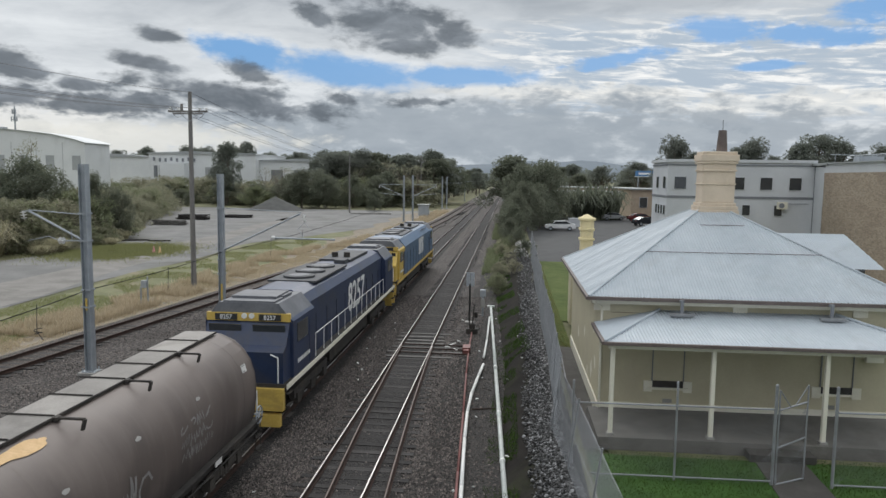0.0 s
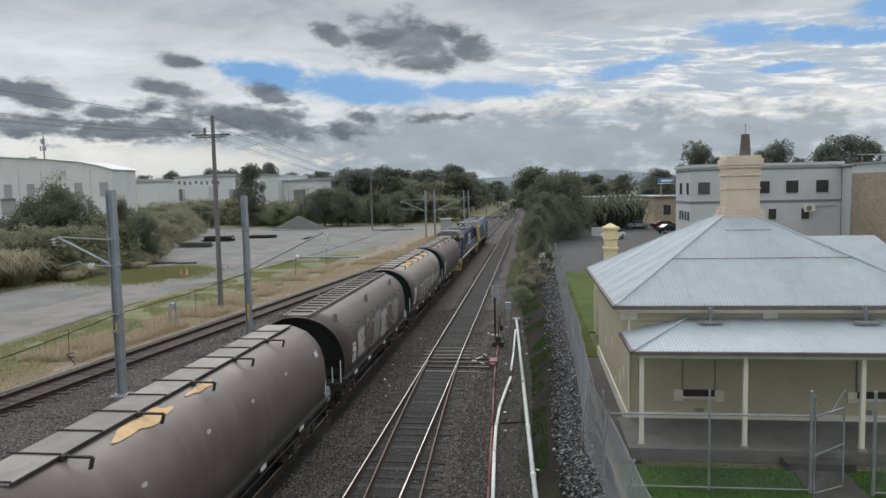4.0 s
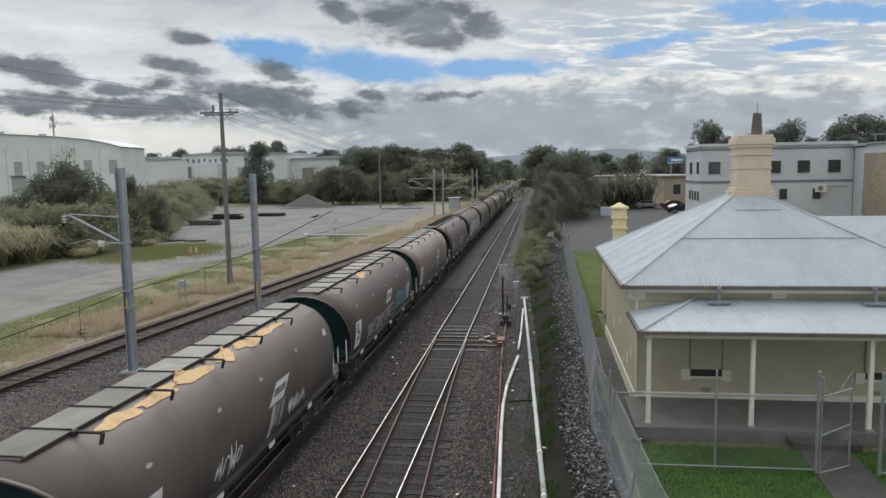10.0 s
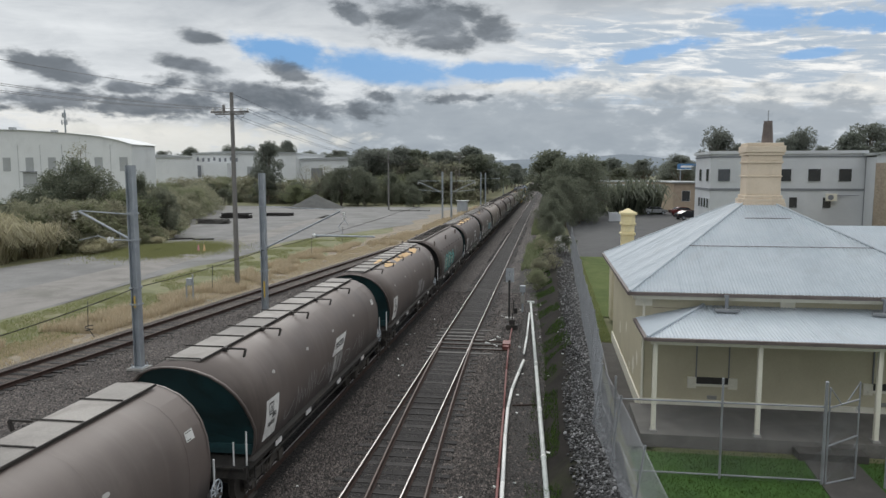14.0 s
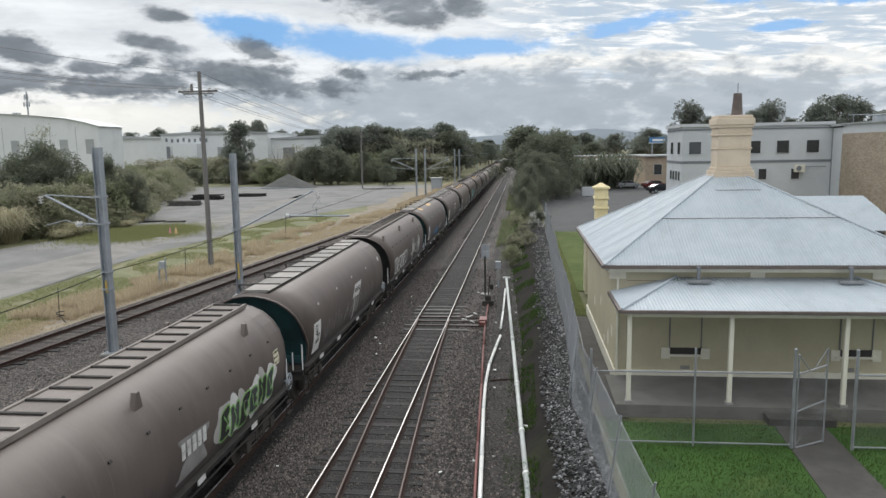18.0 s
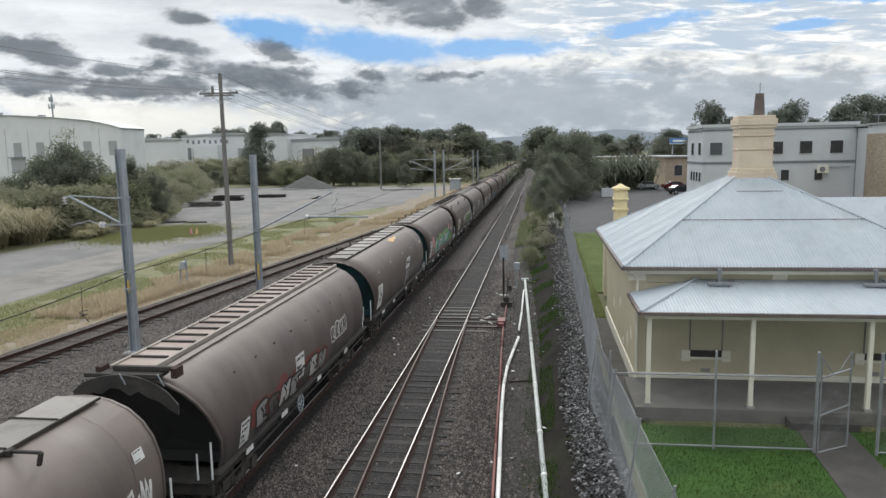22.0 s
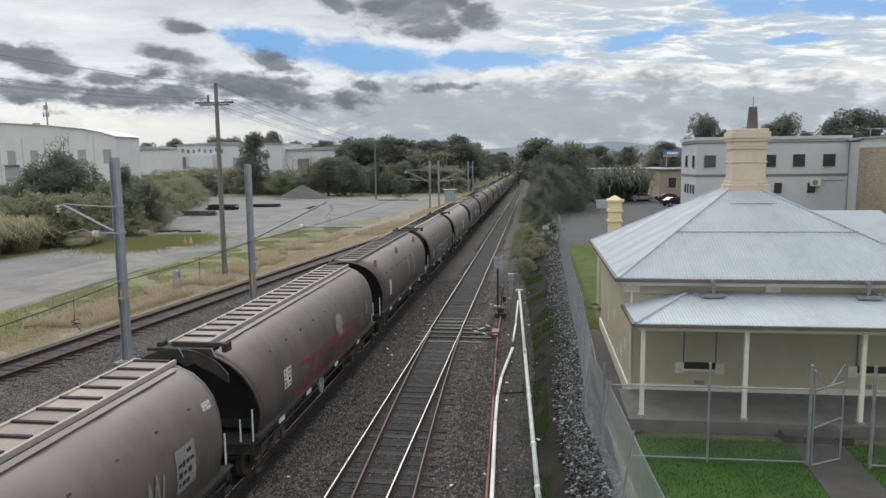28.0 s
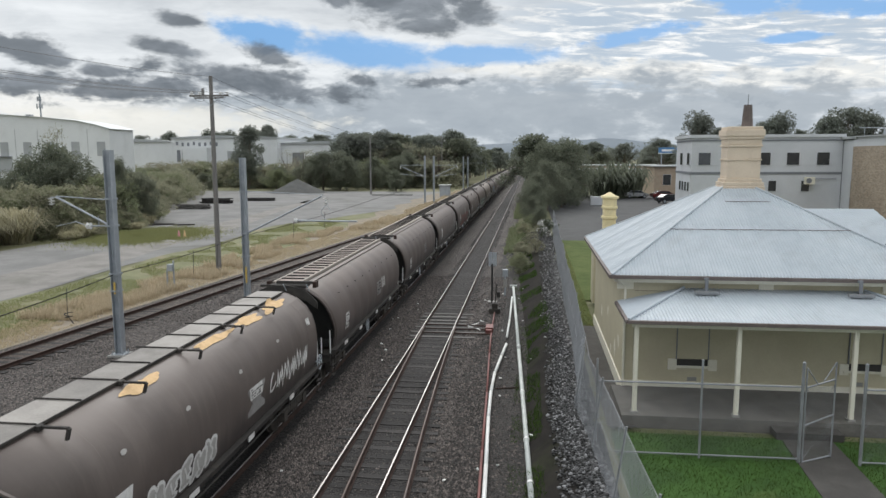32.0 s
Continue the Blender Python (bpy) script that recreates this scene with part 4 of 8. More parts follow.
def bubbles(parent, rng, y0, y1, z0, z1, n, fills, line, r=0.045, glow=None):
    """A row of fat sprayed shapes, filled, outlined, or both, over a wider sprayed ground."""
    step = (y1 - y0) / n
    for i in range(n):
        cy, cz, h = y0 + step * (i + 0.5), (z0 + z1) / 2 + rng.uniform(-0.06, 0.06), (z1 - z0) / 2
        tilt, kind = rng.uniform(-0.15, 0.25), rng.random()
        pts = [(-0.5, -1), (-0.1, -0.9), (0.0, -0.3), (0.15, -0.95), (0.55, -0.8), (0.5, 0.1), (0.55, 0.9), (0.1, 0.95), (0.0, 0.4), (-0.15, 1.0), (-0.55, 0.85), (-0.45, 0.0)] if kind < 0.5 else [
            (-0.5, -0.9), (0.45, -1.0), (0.55, -0.55), (0.1, -0.4), (0.5, -0.05), (0.2, 0.25), (0.55, 0.6), (0.45, 1.0), (-0.45, 0.9), (-0.55, 0.2), (-0.4, -0.3)]
        out = rounded([(cy + (a * rng.uniform(0.8, 1.2) + b * tilt) * step * 0.95, min(max(cz + b * h * rng.uniform(0.8, 1.15), 1.37), 3.0)) for a, b in pts])
        if glow:
            patch(parent, "graffiti_ground", blotch(rng, cy, cz + 0.05, step * 0.85, h * 1.2, 30, 0.25), glow[i % len(glow)], "sprayed ground of the lettering", off=0.006 + 0.0012 * (i % 3))
        if fills:
            patch(parent, "graffiti", out, fills[i % len(fills)], "fat sprayed shape", off=0.011 + 0.002 * (i % 2))
        if line:
            bm = bmesh.new()
            stroke(bm, out + out[:1], r, 0.018 + 0.002 * (i % 2))
            part("graffiti_outline", bm, line, parent)
            bm = bmesh.new()
            stroke(bm, [(cy - step * 0.15, cz + h * 0.5), (cy + step * rng.uniform(-0.1, 0.2), cz), (cy + step * 0.1, cz - h * 0.5)], r * 0.8, 0.023)
            part("graffiti_stroke", bm, line, parent)


def notice(parent, y, z, sy, sz, mat=None, bars=3):
    """A stencilled panel on a wagon's side with rows of marks."""
    bm = bmesh.new()
    rows = [[bm.verts.new(on_side(y + a * sy, z + sz * k / 4, 0.012)) for a in (-0.5, 0.5)] for k in range(-2, 3)]
    for a, b in zip(rows, rows[1:]):
        bm.faces.new((a[0], a[1], b[1], b[0]))
    p = part("notice_panel", bm, mat or WHITE_PAINT, parent, "white stencilled panel")
    rg = random.Random(int(100 * y + 1000 * z))
    for k in range(bars + 1 if bars else 0):
        zz, a = z + sz * (0.34 - 0.68 * k / max(1, bars)), y - sy * 0.42
        while a < y + sy * 0.3:
            b = a + sy * rg.uniform(0.08, 0.26)
            if rg.random() < 0.75:
                bm = bmesh.new()
                h = sz * rg.uniform(0.035, 0.075)
                quad(bm, on_side(a, zz - h, 0.018), on_side(b, zz - h, 0.018), on_side(b, zz + h, 0.018), on_side(a, zz + h, 0.018))
                part("mark", bm, BLACK_PAINT, p)
            a = b + sy * rg.uniform(0.03, 0.08)


def logo(parent, y, z, w=1.15, ghost=True):
    """An owner's slanting white panel with a row of worn marks, over the ghost of larger letters."""
    bm = bmesh.new()
    rows = [[bm.verts.new(on_side(y + a * w + 0.16 * k, z + 0.12 * k, 0.012)) for a in (-0.5, 0.5)] for k in range(-2, 3)]
    for a, b in zip(rows, rows[1:]):
        bm.faces.new((a[0], a[1], b[1], b[0]))
    p = part("notice_panel", bm, WHITE_PAINT, parent, "slanting white owner's panel")
    for i in range(7):
        bm = bmesh.new()
        a, ln = y - w * 0.4 + i * w * 0.115, 0.075 * w
        quad(bm, on_side(a - 0.08, z - 0.07, 0.018), on_side(a + ln - 0.08, z - 0.07, 0.018), on_side(a + ln + 0.1, z + 0.1, 0.018), on_side(a + 0.1, z + 0.1, 0.018))
        part("mark", bm, BLACK_PAINT, p)
    if ghost:
        for i, h in enumerate((0.75, 0.5, 0.62)):
            bm = bmesh.new()
            a = y - w * 0.55 + i * 0.34
            lo = max(1.36, z - 0.3 - h)
            rows = [(bm.verts.new(on_side(a - 0.3 * (1 - k / 3), lo + (z - 0.28 - lo) * k / 3, 0.012)), bm.verts.new(on_side(a + 0.24 - 0.3 * (1 - k / 3), lo + (z - 0.28 - lo) * k / 3, 0.012))) for k in range(4)]
            for q, r in zip(rows, rows[1:]):
                bm.faces.new((q[0], q[1], r[1], r[0]))
            part("ghost_letter", bm, SPOT_PALE if i == 0 else GREY_PAINT, parent, "faded slanting letter")


def stencil(parent, y, z):
    """The owner's plate near a wagon's rear: a boxed triangle and two rows of worn marks."""
    bm = bmesh.new()
    rows = [[bm.verts.new(on_side(y + a * 0.82 + 0.06 * k, z + 0.95 * k / 4, 0.012)) for a in (-0.5, 0.5)] for k in range(-2, 3)]
    for a, b in zip(rows, rows[1:]):
        bm.faces.new((a[0], a[1], b[1], b[0]))
    p = part("notice_panel", bm, WHITE_PAINT, parent, "white stencilled panel")
    def ring(pts, t):
        bm = bmesh.new()
        c = (sum(q[0] for q in pts) / len(pts), sum(q[1] for q in pts) / len(pts))
        o = [bm.verts.new(on_side(y + a, z + b, 0.018)) for a, b in pts]
        i = [bm.verts.new(on_side(y + c[0] + (a - c[0]) * t, z + c[1] + (b - c[1]) * t, 0.018)) for a, b in pts]
        for k in range(len(pts)):
            q = (k + 1) % len(pts)
            bm.faces.new((o[k], o[q], i[q], i[k]))
        part("mark", bm, BLACK_PAINT, p)
    ring([(-0.2, 0.08), (0.1, 0.08), (0.14, 0.38), (-0.16, 0.38)], 0.8)
    ring([(-0.13, 0.14), (0.06, 0.14), (-0.01, 0.32)], 0.5)
    for zz, n, a0 in ((-0.02, 4, -0.02), (-0.2, 6, -0.24)):
        for k in range(n):
            bm = bmesh.new()
            a = y + a0 + k * 0.075 + zz * 0.1
            quad(bm, on_side(a, z + zz, 0.018), on_side(a + 0.045, z + zz, 0.018), on_side(a + 0.055, z + zz + 0.12, 0.018), on_side(a + 0.01, z + zz + 0.12, 0.018))
            part("mark", bm, BLACK_PAINT, p)


def bars_row(parent, y, z, n, h, w, gap, mat):
    """Lettering too worn to read: a row of upright bars."""
    for i in range(n):
        bm = bmesh.new()
        a = y + i * (w + gap)
        quad(bm, on_side(a, z, 0.012), on_side(a + w, z, 0.012), on_side(a + w, z + h * 0.5, 0.012), on_side(a, z + h * 0.5, 0.012))
        quad(bm, on_side(a, z + h * 0.52, 0.012), on_side(a + w, z + h * 0.52, 0.012), on_side(a + w, z + h, 0.012), on_side(a, z + h, 0.012))
        part("lettering", bm, mat, parent)


def text_mesh(body, size, depth=0.004):
    cu = bpy.data.curves.new("lettering", "FONT")
    cu.body, cu.size, cu.extrude, cu.align_x, cu.offset = body, size, depth, "CENTER", 0.012 * size
    tmp = bpy.data.objects.new("lettering", cu)
    me = bpy.data.meshes.new_from_object(tmp)
    bpy.data.objects.remove(tmp)
    return me


def lettering(body, size, mat, parent, m, label=""):
    me = text_mesh(body, size)
    me.materials.clear()
    me.materials.append(mat)
    ob = new("lettering", me)
    ob.parent, ob.matrix_basis = parent, m
    return tagged(ob, label)


def locomotive(yellow_cab):
    """A double-ended freight diesel: cabs at both ends, a hood with walkways between, and roof fans."""
    w = thing("locomotive", "dark blue diesel locomotive with yellow cab and pale lettering" if yellow_cab else "dark blue diesel locomotive with yellow pilot and number boards", "locomotive")
    hl = 10.6
    bm = bmesh.new()
    box(bm, (0, 0, 1.45), (2.9, 2 * hl - 0.2, 0.24))
    box(bm, (0, 0, 0.95), (2.2, 7.5, 0.85))
    part("underframe", bm, UNDER, w)
    bm = bmesh.new()
    for s in (-1, 1):
        box(bm, (s * 1.462, 0, 1.47), (0.03, 2 * hl - 0.3, 0.16))
    part("sill_stripe", bm, LOCO_YELLOW if yellow_cab else TRIM_CREAM, w)
    hood = [(1.22, 1.57), (1.22, 3.55), (1.0, 3.85), (0.6, 4.0), (-0.6, 4.0), (-1.0, 3.85), (-1.22, 3.55), (-1.22, 1.57)]
    full = [(1.45, 1.57), (1.45, 3.45), (1.05, 3.95), (0.5, 4.02), (-0.5, 4.02), (-1.05, 3.95), (-1.45, 3.45), (-1.45, 1.57)]
    bm = bmesh.new()
    prism(bm, full if yellow_cab else hood, -hl + 3.4, hl - 3.4)
    body = part("hood", bm, LOCO_SKY if yellow_cab else LOCO_BLUE, w)
    for y in [-6.2 + 1.55 * i for i in range(9)]:
        x = 1.455 if yellow_cab else 1.225
        one("door_seam", lambda bm: box(bm, (x, y, 2.3), (0.02, 0.03, 1.4)), BLACK_PAINT, body)
    for s in (-1, 1):
        cab = [(-1.45, 1.57), (1.45, 1.57), (1.45, 3.4), (0.95, 3.95), (-0.95, 3.95), (-1.45, 3.4)]
        bm = bmesh.new()
        ya, yb = s * (hl - 3.4), s * (hl - 0.9)
        prism(bm, cab, min(ya, yb), max(ya, yb))
        cb = part("cab", bm, LOCO_YELLOW if yellow_cab and s < 0 else (LOCO_SKY if yellow_cab else LOCO_BLUE), w, "yellow cab" if yellow_cab and s < 0 else "blue cab")
        nose = bmesh.new()
        prism(nose, [(s * (hl - 0.9), 1.57), (s * (hl - 0.15), 1.57), (s * (hl - 0.15), 2.55), (s * (hl - 0.45), 2.7), (s * (hl - 0.9), 3.42)][::s], -1.35, 1.35, "x")
        part("nose", nose, LOCO_YELLOW if yellow_cab else LOCO_BLUE, w)
        bm = bmesh.new()
        box(bm, (0, s * (hl - 0.87), 3.52), (2.75, 0.12, 0.26))
        band = part("number_board_band", bm, LOCO_YELLOW, cb)
        for x in (-0.72, 0.72):
            bm = bmesh.new()
            box(bm, (x, s * (hl - 0.795), 3.52), (0.72, 0.05, 0.2))
            part("number_board", bm, BLACK_PAINT, band)
            bm = bmesh.new()
            box(bm, (x, s * (hl - 0.72), 3.05), (1.05, 0.05, 0.5), tilt=Matrix.Rotation(-s * 0.18, 4, "X"))
            part("windscreen", bm, GLASS_DARK, cb)
        for x in (-0.12, 0.12):
            bm = bmesh.new()
            rod(bm, (x, s * (hl - 0.82), 3.56), (x, s * (hl - 0.76), 3.56), 0.09, n=12)
            part("headlamp", bm, HEADLAMP, cb)
        for x in (-1, 1):
            bm = bmesh.new()
            box(bm, (x * 1.452, s * (hl - 1.9), 2.95), (0.03, 1.2, 0.62))
            part("side_window", bm, GLASS_DARK, cb)
            bm = bmesh.new()
            box(bm, (x * 1.455, s * (hl - 3.0), 2.4), (0.02, 0.62, 1.5))
            part("cab_door", bm, LOCO_BLUE, cb)
        bm = bmesh.new()
        for k, zz in ((2.25, 4.03), (1.3, 4.0)):
            box(bm, (0, s * (hl - k), zz - 0.03), (1.7, 0.85, 0.12))
        prism(bm, [(-1.4, 3.45), (1.4, 3.45), (0.98, 3.97), (-0.98, 3.97)], s * (hl - 2.1) - 1.25, s * (hl - 2.1) + 1.22)
        part("cab_roof", bm, LOCO_GREY, cb)
        bm = bmesh.new()
        box(bm, (0, s * (hl - 2.0), 4.04), (1.5, 1.3, 0.14))
        part("air_conditioner", bm, LOCO_GREY, cb)
        bm = bmesh.new()
        box(bm, (0, s * (hl - 0.05), 1.1), (2.8, 0.22, 0.7))
        box(bm, (0, s * (hl - 0.02), 0.45), (2.6, 0.2, 0.4))
        part("pilot", bm, LOCO_YELLOW, w, "yellow pilot plate and steps")
        bm = bmesh.new()
        box(bm, (0, s * (hl + 0.35), 0.9), (0.3, 0.6, 0.3))
        part("coupler", bm, UNDER, w)
        for x in (-1.2, 1.2):
            grab(w, [(x, s * (hl - 0.1), 1.6), (x, s * (hl - 0.1), 2.4), (x * 0.8, s * (hl - 0.1), 2.5)])
        for k in (0.75, 0.5, 0.28):
            bm = bmesh.new()
            box(bm, (1.42, s * (hl - 0.55), k * 1.6), (0.12, 0.5, 0.03))
            part("step", bm, UNDER, w)
        y = s * 6.6
        bm = bmesh.new()
        for q in (-1, 1):
            box(bm, (q * 1.08, y, 0.72), (0.18, 4.3, 0.34))
            for k in (-1.7, 0, 1.7):
                box(bm, (q * 1.1, y + k, 0.5), (0.24, 0.5, 0.36))
                rod(bm, (q * 0.7, y + k, 0.5), (q * 0.82, y + k, 0.5), 0.5, n=18)
        part("bogie", bm, UNDER, w)
    for y in (-4.2, -2.6, -1.0):
        bm = bmesh.new()
        rod(bm, (0, y, 3.98), (0, y, 4.12), 0.62, n=20)
        fan = part("roof_fan", bm, LOCO_ROOF, w)
        bm = bmesh.new()
        rod(bm, (0, y, 4.121), (0, y, 4.13), 0.4, n=20)
        part("fan_grille", bm, LOCO_GREY, fan)
    bm = bmesh.new()
    box(bm, (0, -2.6, 4.0), (1.9, 5.2, 0.08))
    box(bm, (0, 3.6, 4.02), (1.5, 4.2, 0.14))
    box(bm, (0.45, 1.0, 4.06), (0.5, 0.8, 0.2))
    part("roof_deck", bm, LOCO_ROOF, w)
    for k in (-0.25, 0.35):
        bm = bmesh.new()
        rod(bm, (k, 2.6, 4.05), (k, 2.6, 4.32), 0.16, n=12)
        part("exhaust_stack", bm, UNDER, w)
    if not yellow_cab:
        for s in (-1, 1):
            ys = [-6.9 + 1.15 * i for i in range(13)]
            for y in ys:
                grab(w, [(s * 1.4, y, 1.57), (s * 1.4, y, 2.4)], 0.016, name="stanchion")
            grab(w, [(s * 1.4, ys[0], 2.4), (s * 1.4, ys[-1], 2.4)], 0.018, name="hand_rail")
        lettering("8257", 1.75, GRAB_WHITE, w, Matrix.Translation((1.232, 0.8, 2.05)) @ Matrix.Rotation(radians(90), 4, "Z") @ Matrix.Rotation(radians(90), 4, "X"), "large white number")
        for x in (-0.72, 0.72):
            lettering("8257", 0.2, GRAB_WHITE, w, Matrix.Translation((x, -hl + 0.765, 3.45)) @ Matrix.Rotation(radians(90), 4, "X"), "small white number")
    else:
        for i in range(4):
            bm = bmesh.new()
            box(bm, (1.458, 0.2 + i * 0.75, 2.75), (0.012, 0.45, 1.2))
            part("number_bar", bm, GRAB_WHITE, w)
        for i in range(3):
            bm = bmesh.new()
            box(bm, (1.2, 3.0 + i * 1.1, 3.75), (0.04, 0.9, 0.4), tilt=Matrix.Rotation(0.9, 4, "Y"))
            part("roof_grille", bm, LOCO_GREY, w)
    for i in range(9):
        bm = bmesh.new()
        box(bm, (1.462, -9.2 + i * 0.16, 2.0), (0.01, 0.1, 0.13))
        part("lettering", bm, GRAB_WHITE, w)
    return w


def travelled(t):
    """How far the train has gone since the start."""
    return 12.05 * t + 0.01 * t * t


# places of the gaps between vehicles along the train, at the start
GAPS = {0: 19.7, 4: -39.6, 5: -54.1, 7: -83.6, 8: -98.1, 10: -127.2, 11: -141.8, 15: -199.9, 16: -214.2, 18: -242.9, 19: -257.2, 20: -272.0, 23: -315.4, 24: -330.0, 27: -373.0, 30: -416.5}


def gap(k):
    lo, hi = max(i for i in GAPS if i <= k), min(i for i in GAPS if i >= k)
    return GAPS[lo] if lo == hi else GAPS[lo] + (GAPS[hi] - GAPS[lo]) * (k - lo) / (hi - lo)


KINDS = "AABAABAAABAAABABAACACCBCCCCAAA"
VEHICLES = []


def dress(w, k, kind, rng):
    """Paint, panels and spilt grain of the k-th wagon."""
    BULGE[0] = 0.022 if kind == "C" else 0.0
    looks = {"A": "brown grain hopper wagon with teal ends", "B": "brown grain hopper wagon with slatted roof", "C": "grimy brown hopper wagon with pale hatches"}
    extra = ", graffiti on side" if k in (1, 2, 3, 5, 6, 8, 10, 13, 14, 16, 17, 22, 24, 28) else ""
    tagged(w, looks[kind] + extra)
    if kind == "A":
        stencil(w, -5.2, 1.98)
        notice(w, 5.45, 2.95, 0.3, 0.2, None, 1)
    grains = {1: [(-2.2, 0.3)], 2: [(-4, 0.4), (-2.4, 0.5), (-0.5, 0.45), (1.0, 0.5), (3.5, 0.35)], 4: [(-3.4, 0.3), (-1.0, 0.5)], 5: [(-3.6, 0.3), (1.5, 0.45)], 8: [(-1.4, 0.6)],
              9: [(-4.6, 0.4), (-3.2, 0.5), (-1.8, 0.4), (-0.2, 0.45), (1.2, 0.5), (2.6, 0.4)], 11: [(-3.2, 0.2), (-2.9, 0.65), (-1.0, 0.45), (0.2, 0.5), (1.2, 0.55), (3.3, 0.6)],
              13: [(-4.0, 0.4), (0.5, 0.4)], 18: [(1.0, 0.7)], 20: [(-1.2, 0.62), (-1.7, 0.5)], 28: [(0.4, 0.45), (2.5, 0.6), (4.4, 0.4), (-3.0, 0.7)]}
    for y, x in grains.get(k, ()):
        x = x if x < 0.25 else max(0.64, x)
        patch(w, "spilt_grain", blotch(rng, y, x, rng.uniform(0.45, 0.9), rng.uniform(0.1, 0.2), 44, 0.32), GRAIN, "patch of spilt yellow grain", True, 0.02)
    for y in (-4.7, -2.2, 0.3, 2.8) if kind == "A" else ():
        patch(w, "bare_spot", blotch(rng, y + rng.uniform(-0.2, 0.2), 2.98 + rng.uniform(-0.05, 0.05), 0.1, 0.045, 12, 0.15), SPOT_PALE, "", False, 0.012)
    if k == 1:
        for j in range(3):
            scrawl(w, rng, 1.6, 3.2, 2.5 - j * 0.3, 2.72 - j * 0.3, 4, GREY_PAINT, 0.022)
        scrawl(w, rng, -0.8, 0.4, 1.7, 2.4, 2, GREY_PAINT, 0.035)
    elif k == 2:
        bubbles(w, rng, -3.6, 0.6, 1.45, 2.4, 4, (), WHITE_PAINT, 0.04)
        scrawl(w, rng, 0.7, 2.4, 1.5, 2.6, 2, WHITE_PAINT, 0.045)
        scrawl(w, rng, 2.5, 4.8, 1.6, 2.4, 4, WHITE_PAINT, 0.03)
    elif k == 3:
        bubbles(w, rng, -4.4, 4.2, 1.5, 2.75, 6, (SPOT_PALE, BODY_A, GREY_PAINT), GREY_PAINT, 0.05)
        notice(w, -4.9, 2.0, 0.55, 0.75, WHITE_PAINT, 2)
    elif k == 5:
        bubbles(w, rng, -4.6, 5.0, 1.5, 2.75, 11, (), WHITE_PAINT, 0.04)
        scrawl(w, rng, -4.4, 5.2, 1.5, 2.75, 12, WHITE_PAINT, 0.028, off=0.022)
        scrawl(w, rng, -4.4, 5.0, 1.9, 2.7, 14, GREY_PAINT, 0.03, off=0.016)
    elif k == 6:
        scrawl(w, rng, 0.3, 3.2, 1.7, 2.5, 4, GREY_PAINT, 0.06)
        scrawl(w, rng, -3.6, -1.0, 1.5, 2.3, 4, GREY_PAINT, 0.04)
        notice(w, -4.5, 2.05, 0.5, 0.75, WHITE_PAINT, 2)
        bubbles(w, rng, 0.4, 1.4, 1.5, 2.4, 1, (GREY_PAINT,), WHITE_PAINT, 0.03)
    elif k == 7:
        logo(w, 1.5, 2.45, 0.95)
    elif k == 8:
        logo(w, 0.4, 2.45, 1.0, False)
        bubbles(w, rng, 1.9, 4.4, 1.45, 2.2, 3, (LOCO_SKY,), TEAL_PAINT, 0.03)
        bubbles(w, rng, 4.4, 5.4, 1.5, 2.4, 1, (SPOT_PALE,), GREY_PAINT, 0.03)
        bubbles(w, rng, -3.6, 1.6, 1.4, 2.0, 6, (GREY_PAINT, BODY_A), SPOT_PALE, 0.03)
    elif k == 9:
        logo(w, 1.2, 2.4, 1.0)
        scrawl(w, rng, 1.8, 3.2, 1.5, 1.9, 4, WHITE_PAINT, 0.025)
        scrawl(w, rng, -2.6, -1.2, 1.5, 2.0, 4, WHITE_PAINT, 0.028)
    elif k == 10:
        bubbles(w, rng, -3.8, 0.3, 1.45, 2.35, 6, (MINT_PAINT, TEAL_PAINT), BLACK_PAINT, 0.035, (TEAL_PAINT,))
        bars_row(w, -4.5, 1.6, 1, 1.0, 0.5, 0.1, GREY_PAINT)
        bars_row(w, 0.9, 1.9, 2, 0.8, 0.32, 0.2, GREY_PAINT)
        scrawl(w, rng, 2.4, 4.8, 1.9, 2.4, 5, GREY_PAINT, 0.025)
    elif k == 11:
        patch(w, "faded_panel", [(0.2, 1.5), (1.5, 1.5), (1.9, 2.3), (0.7, 2.3)], GREY_PAINT, "faded slanting panel", off=0.01)
        patch(w, "faded_panel", [(1.7, 1.55), (2.3, 1.55), (2.55, 2.1), (2.0, 2.1)], GREY_PAINT, "faded slanting panel", off=0.01)
    elif k in (12, 15):
        logo(w, 0.7, 2.42, 1.15)
        scrawl(w, rng, -4.4, 3.8, 1.5, 2.2, 9, GREY_PAINT, 0.018)
    elif k == 13:
        scrawl(w, rng, -2.5, 0.0, 1.5, 2.0, 5, BLUE_PAINT, 0.07)
        scrawl(w, rng, 0.8, 3.0, 1.6, 2.1, 4, GREY_PAINT, 0.05)
    elif k == 14:
        bubbles(w, rng, -5.0, -1.0, 1.45, 2.3, 4, (GREY_PAINT, BODY_A), WHITE_PAINT, 0.05)
        scrawl(w, rng, 0.4, 4.2, 1.5, 2.5, 5, WHITE_PAINT, 0.05)
    elif k == 16:
        for q, m in enumerate((CREAM_PAINT, WHITE_PAINT, CREAM_PAINT)):
            patch(w, "graffiti", blotch(rng, -4.3 + q * 0.5, 1.9, 0.34, 0.5, 12, 0.15), m, "cream sprayed letter")
        scrawl(w, rng, -4.6, -2.9, 1.5, 2.35, 3, BLACK_PAINT, 0.03, off=0.018)
        patch(w, "faded_panel", [(-0.5, 1.5), (0.9, 1.55), (1.0, 2.3), (-0.4, 2.4)], GREY_PAINT, "worn grey panel", off=0.01)
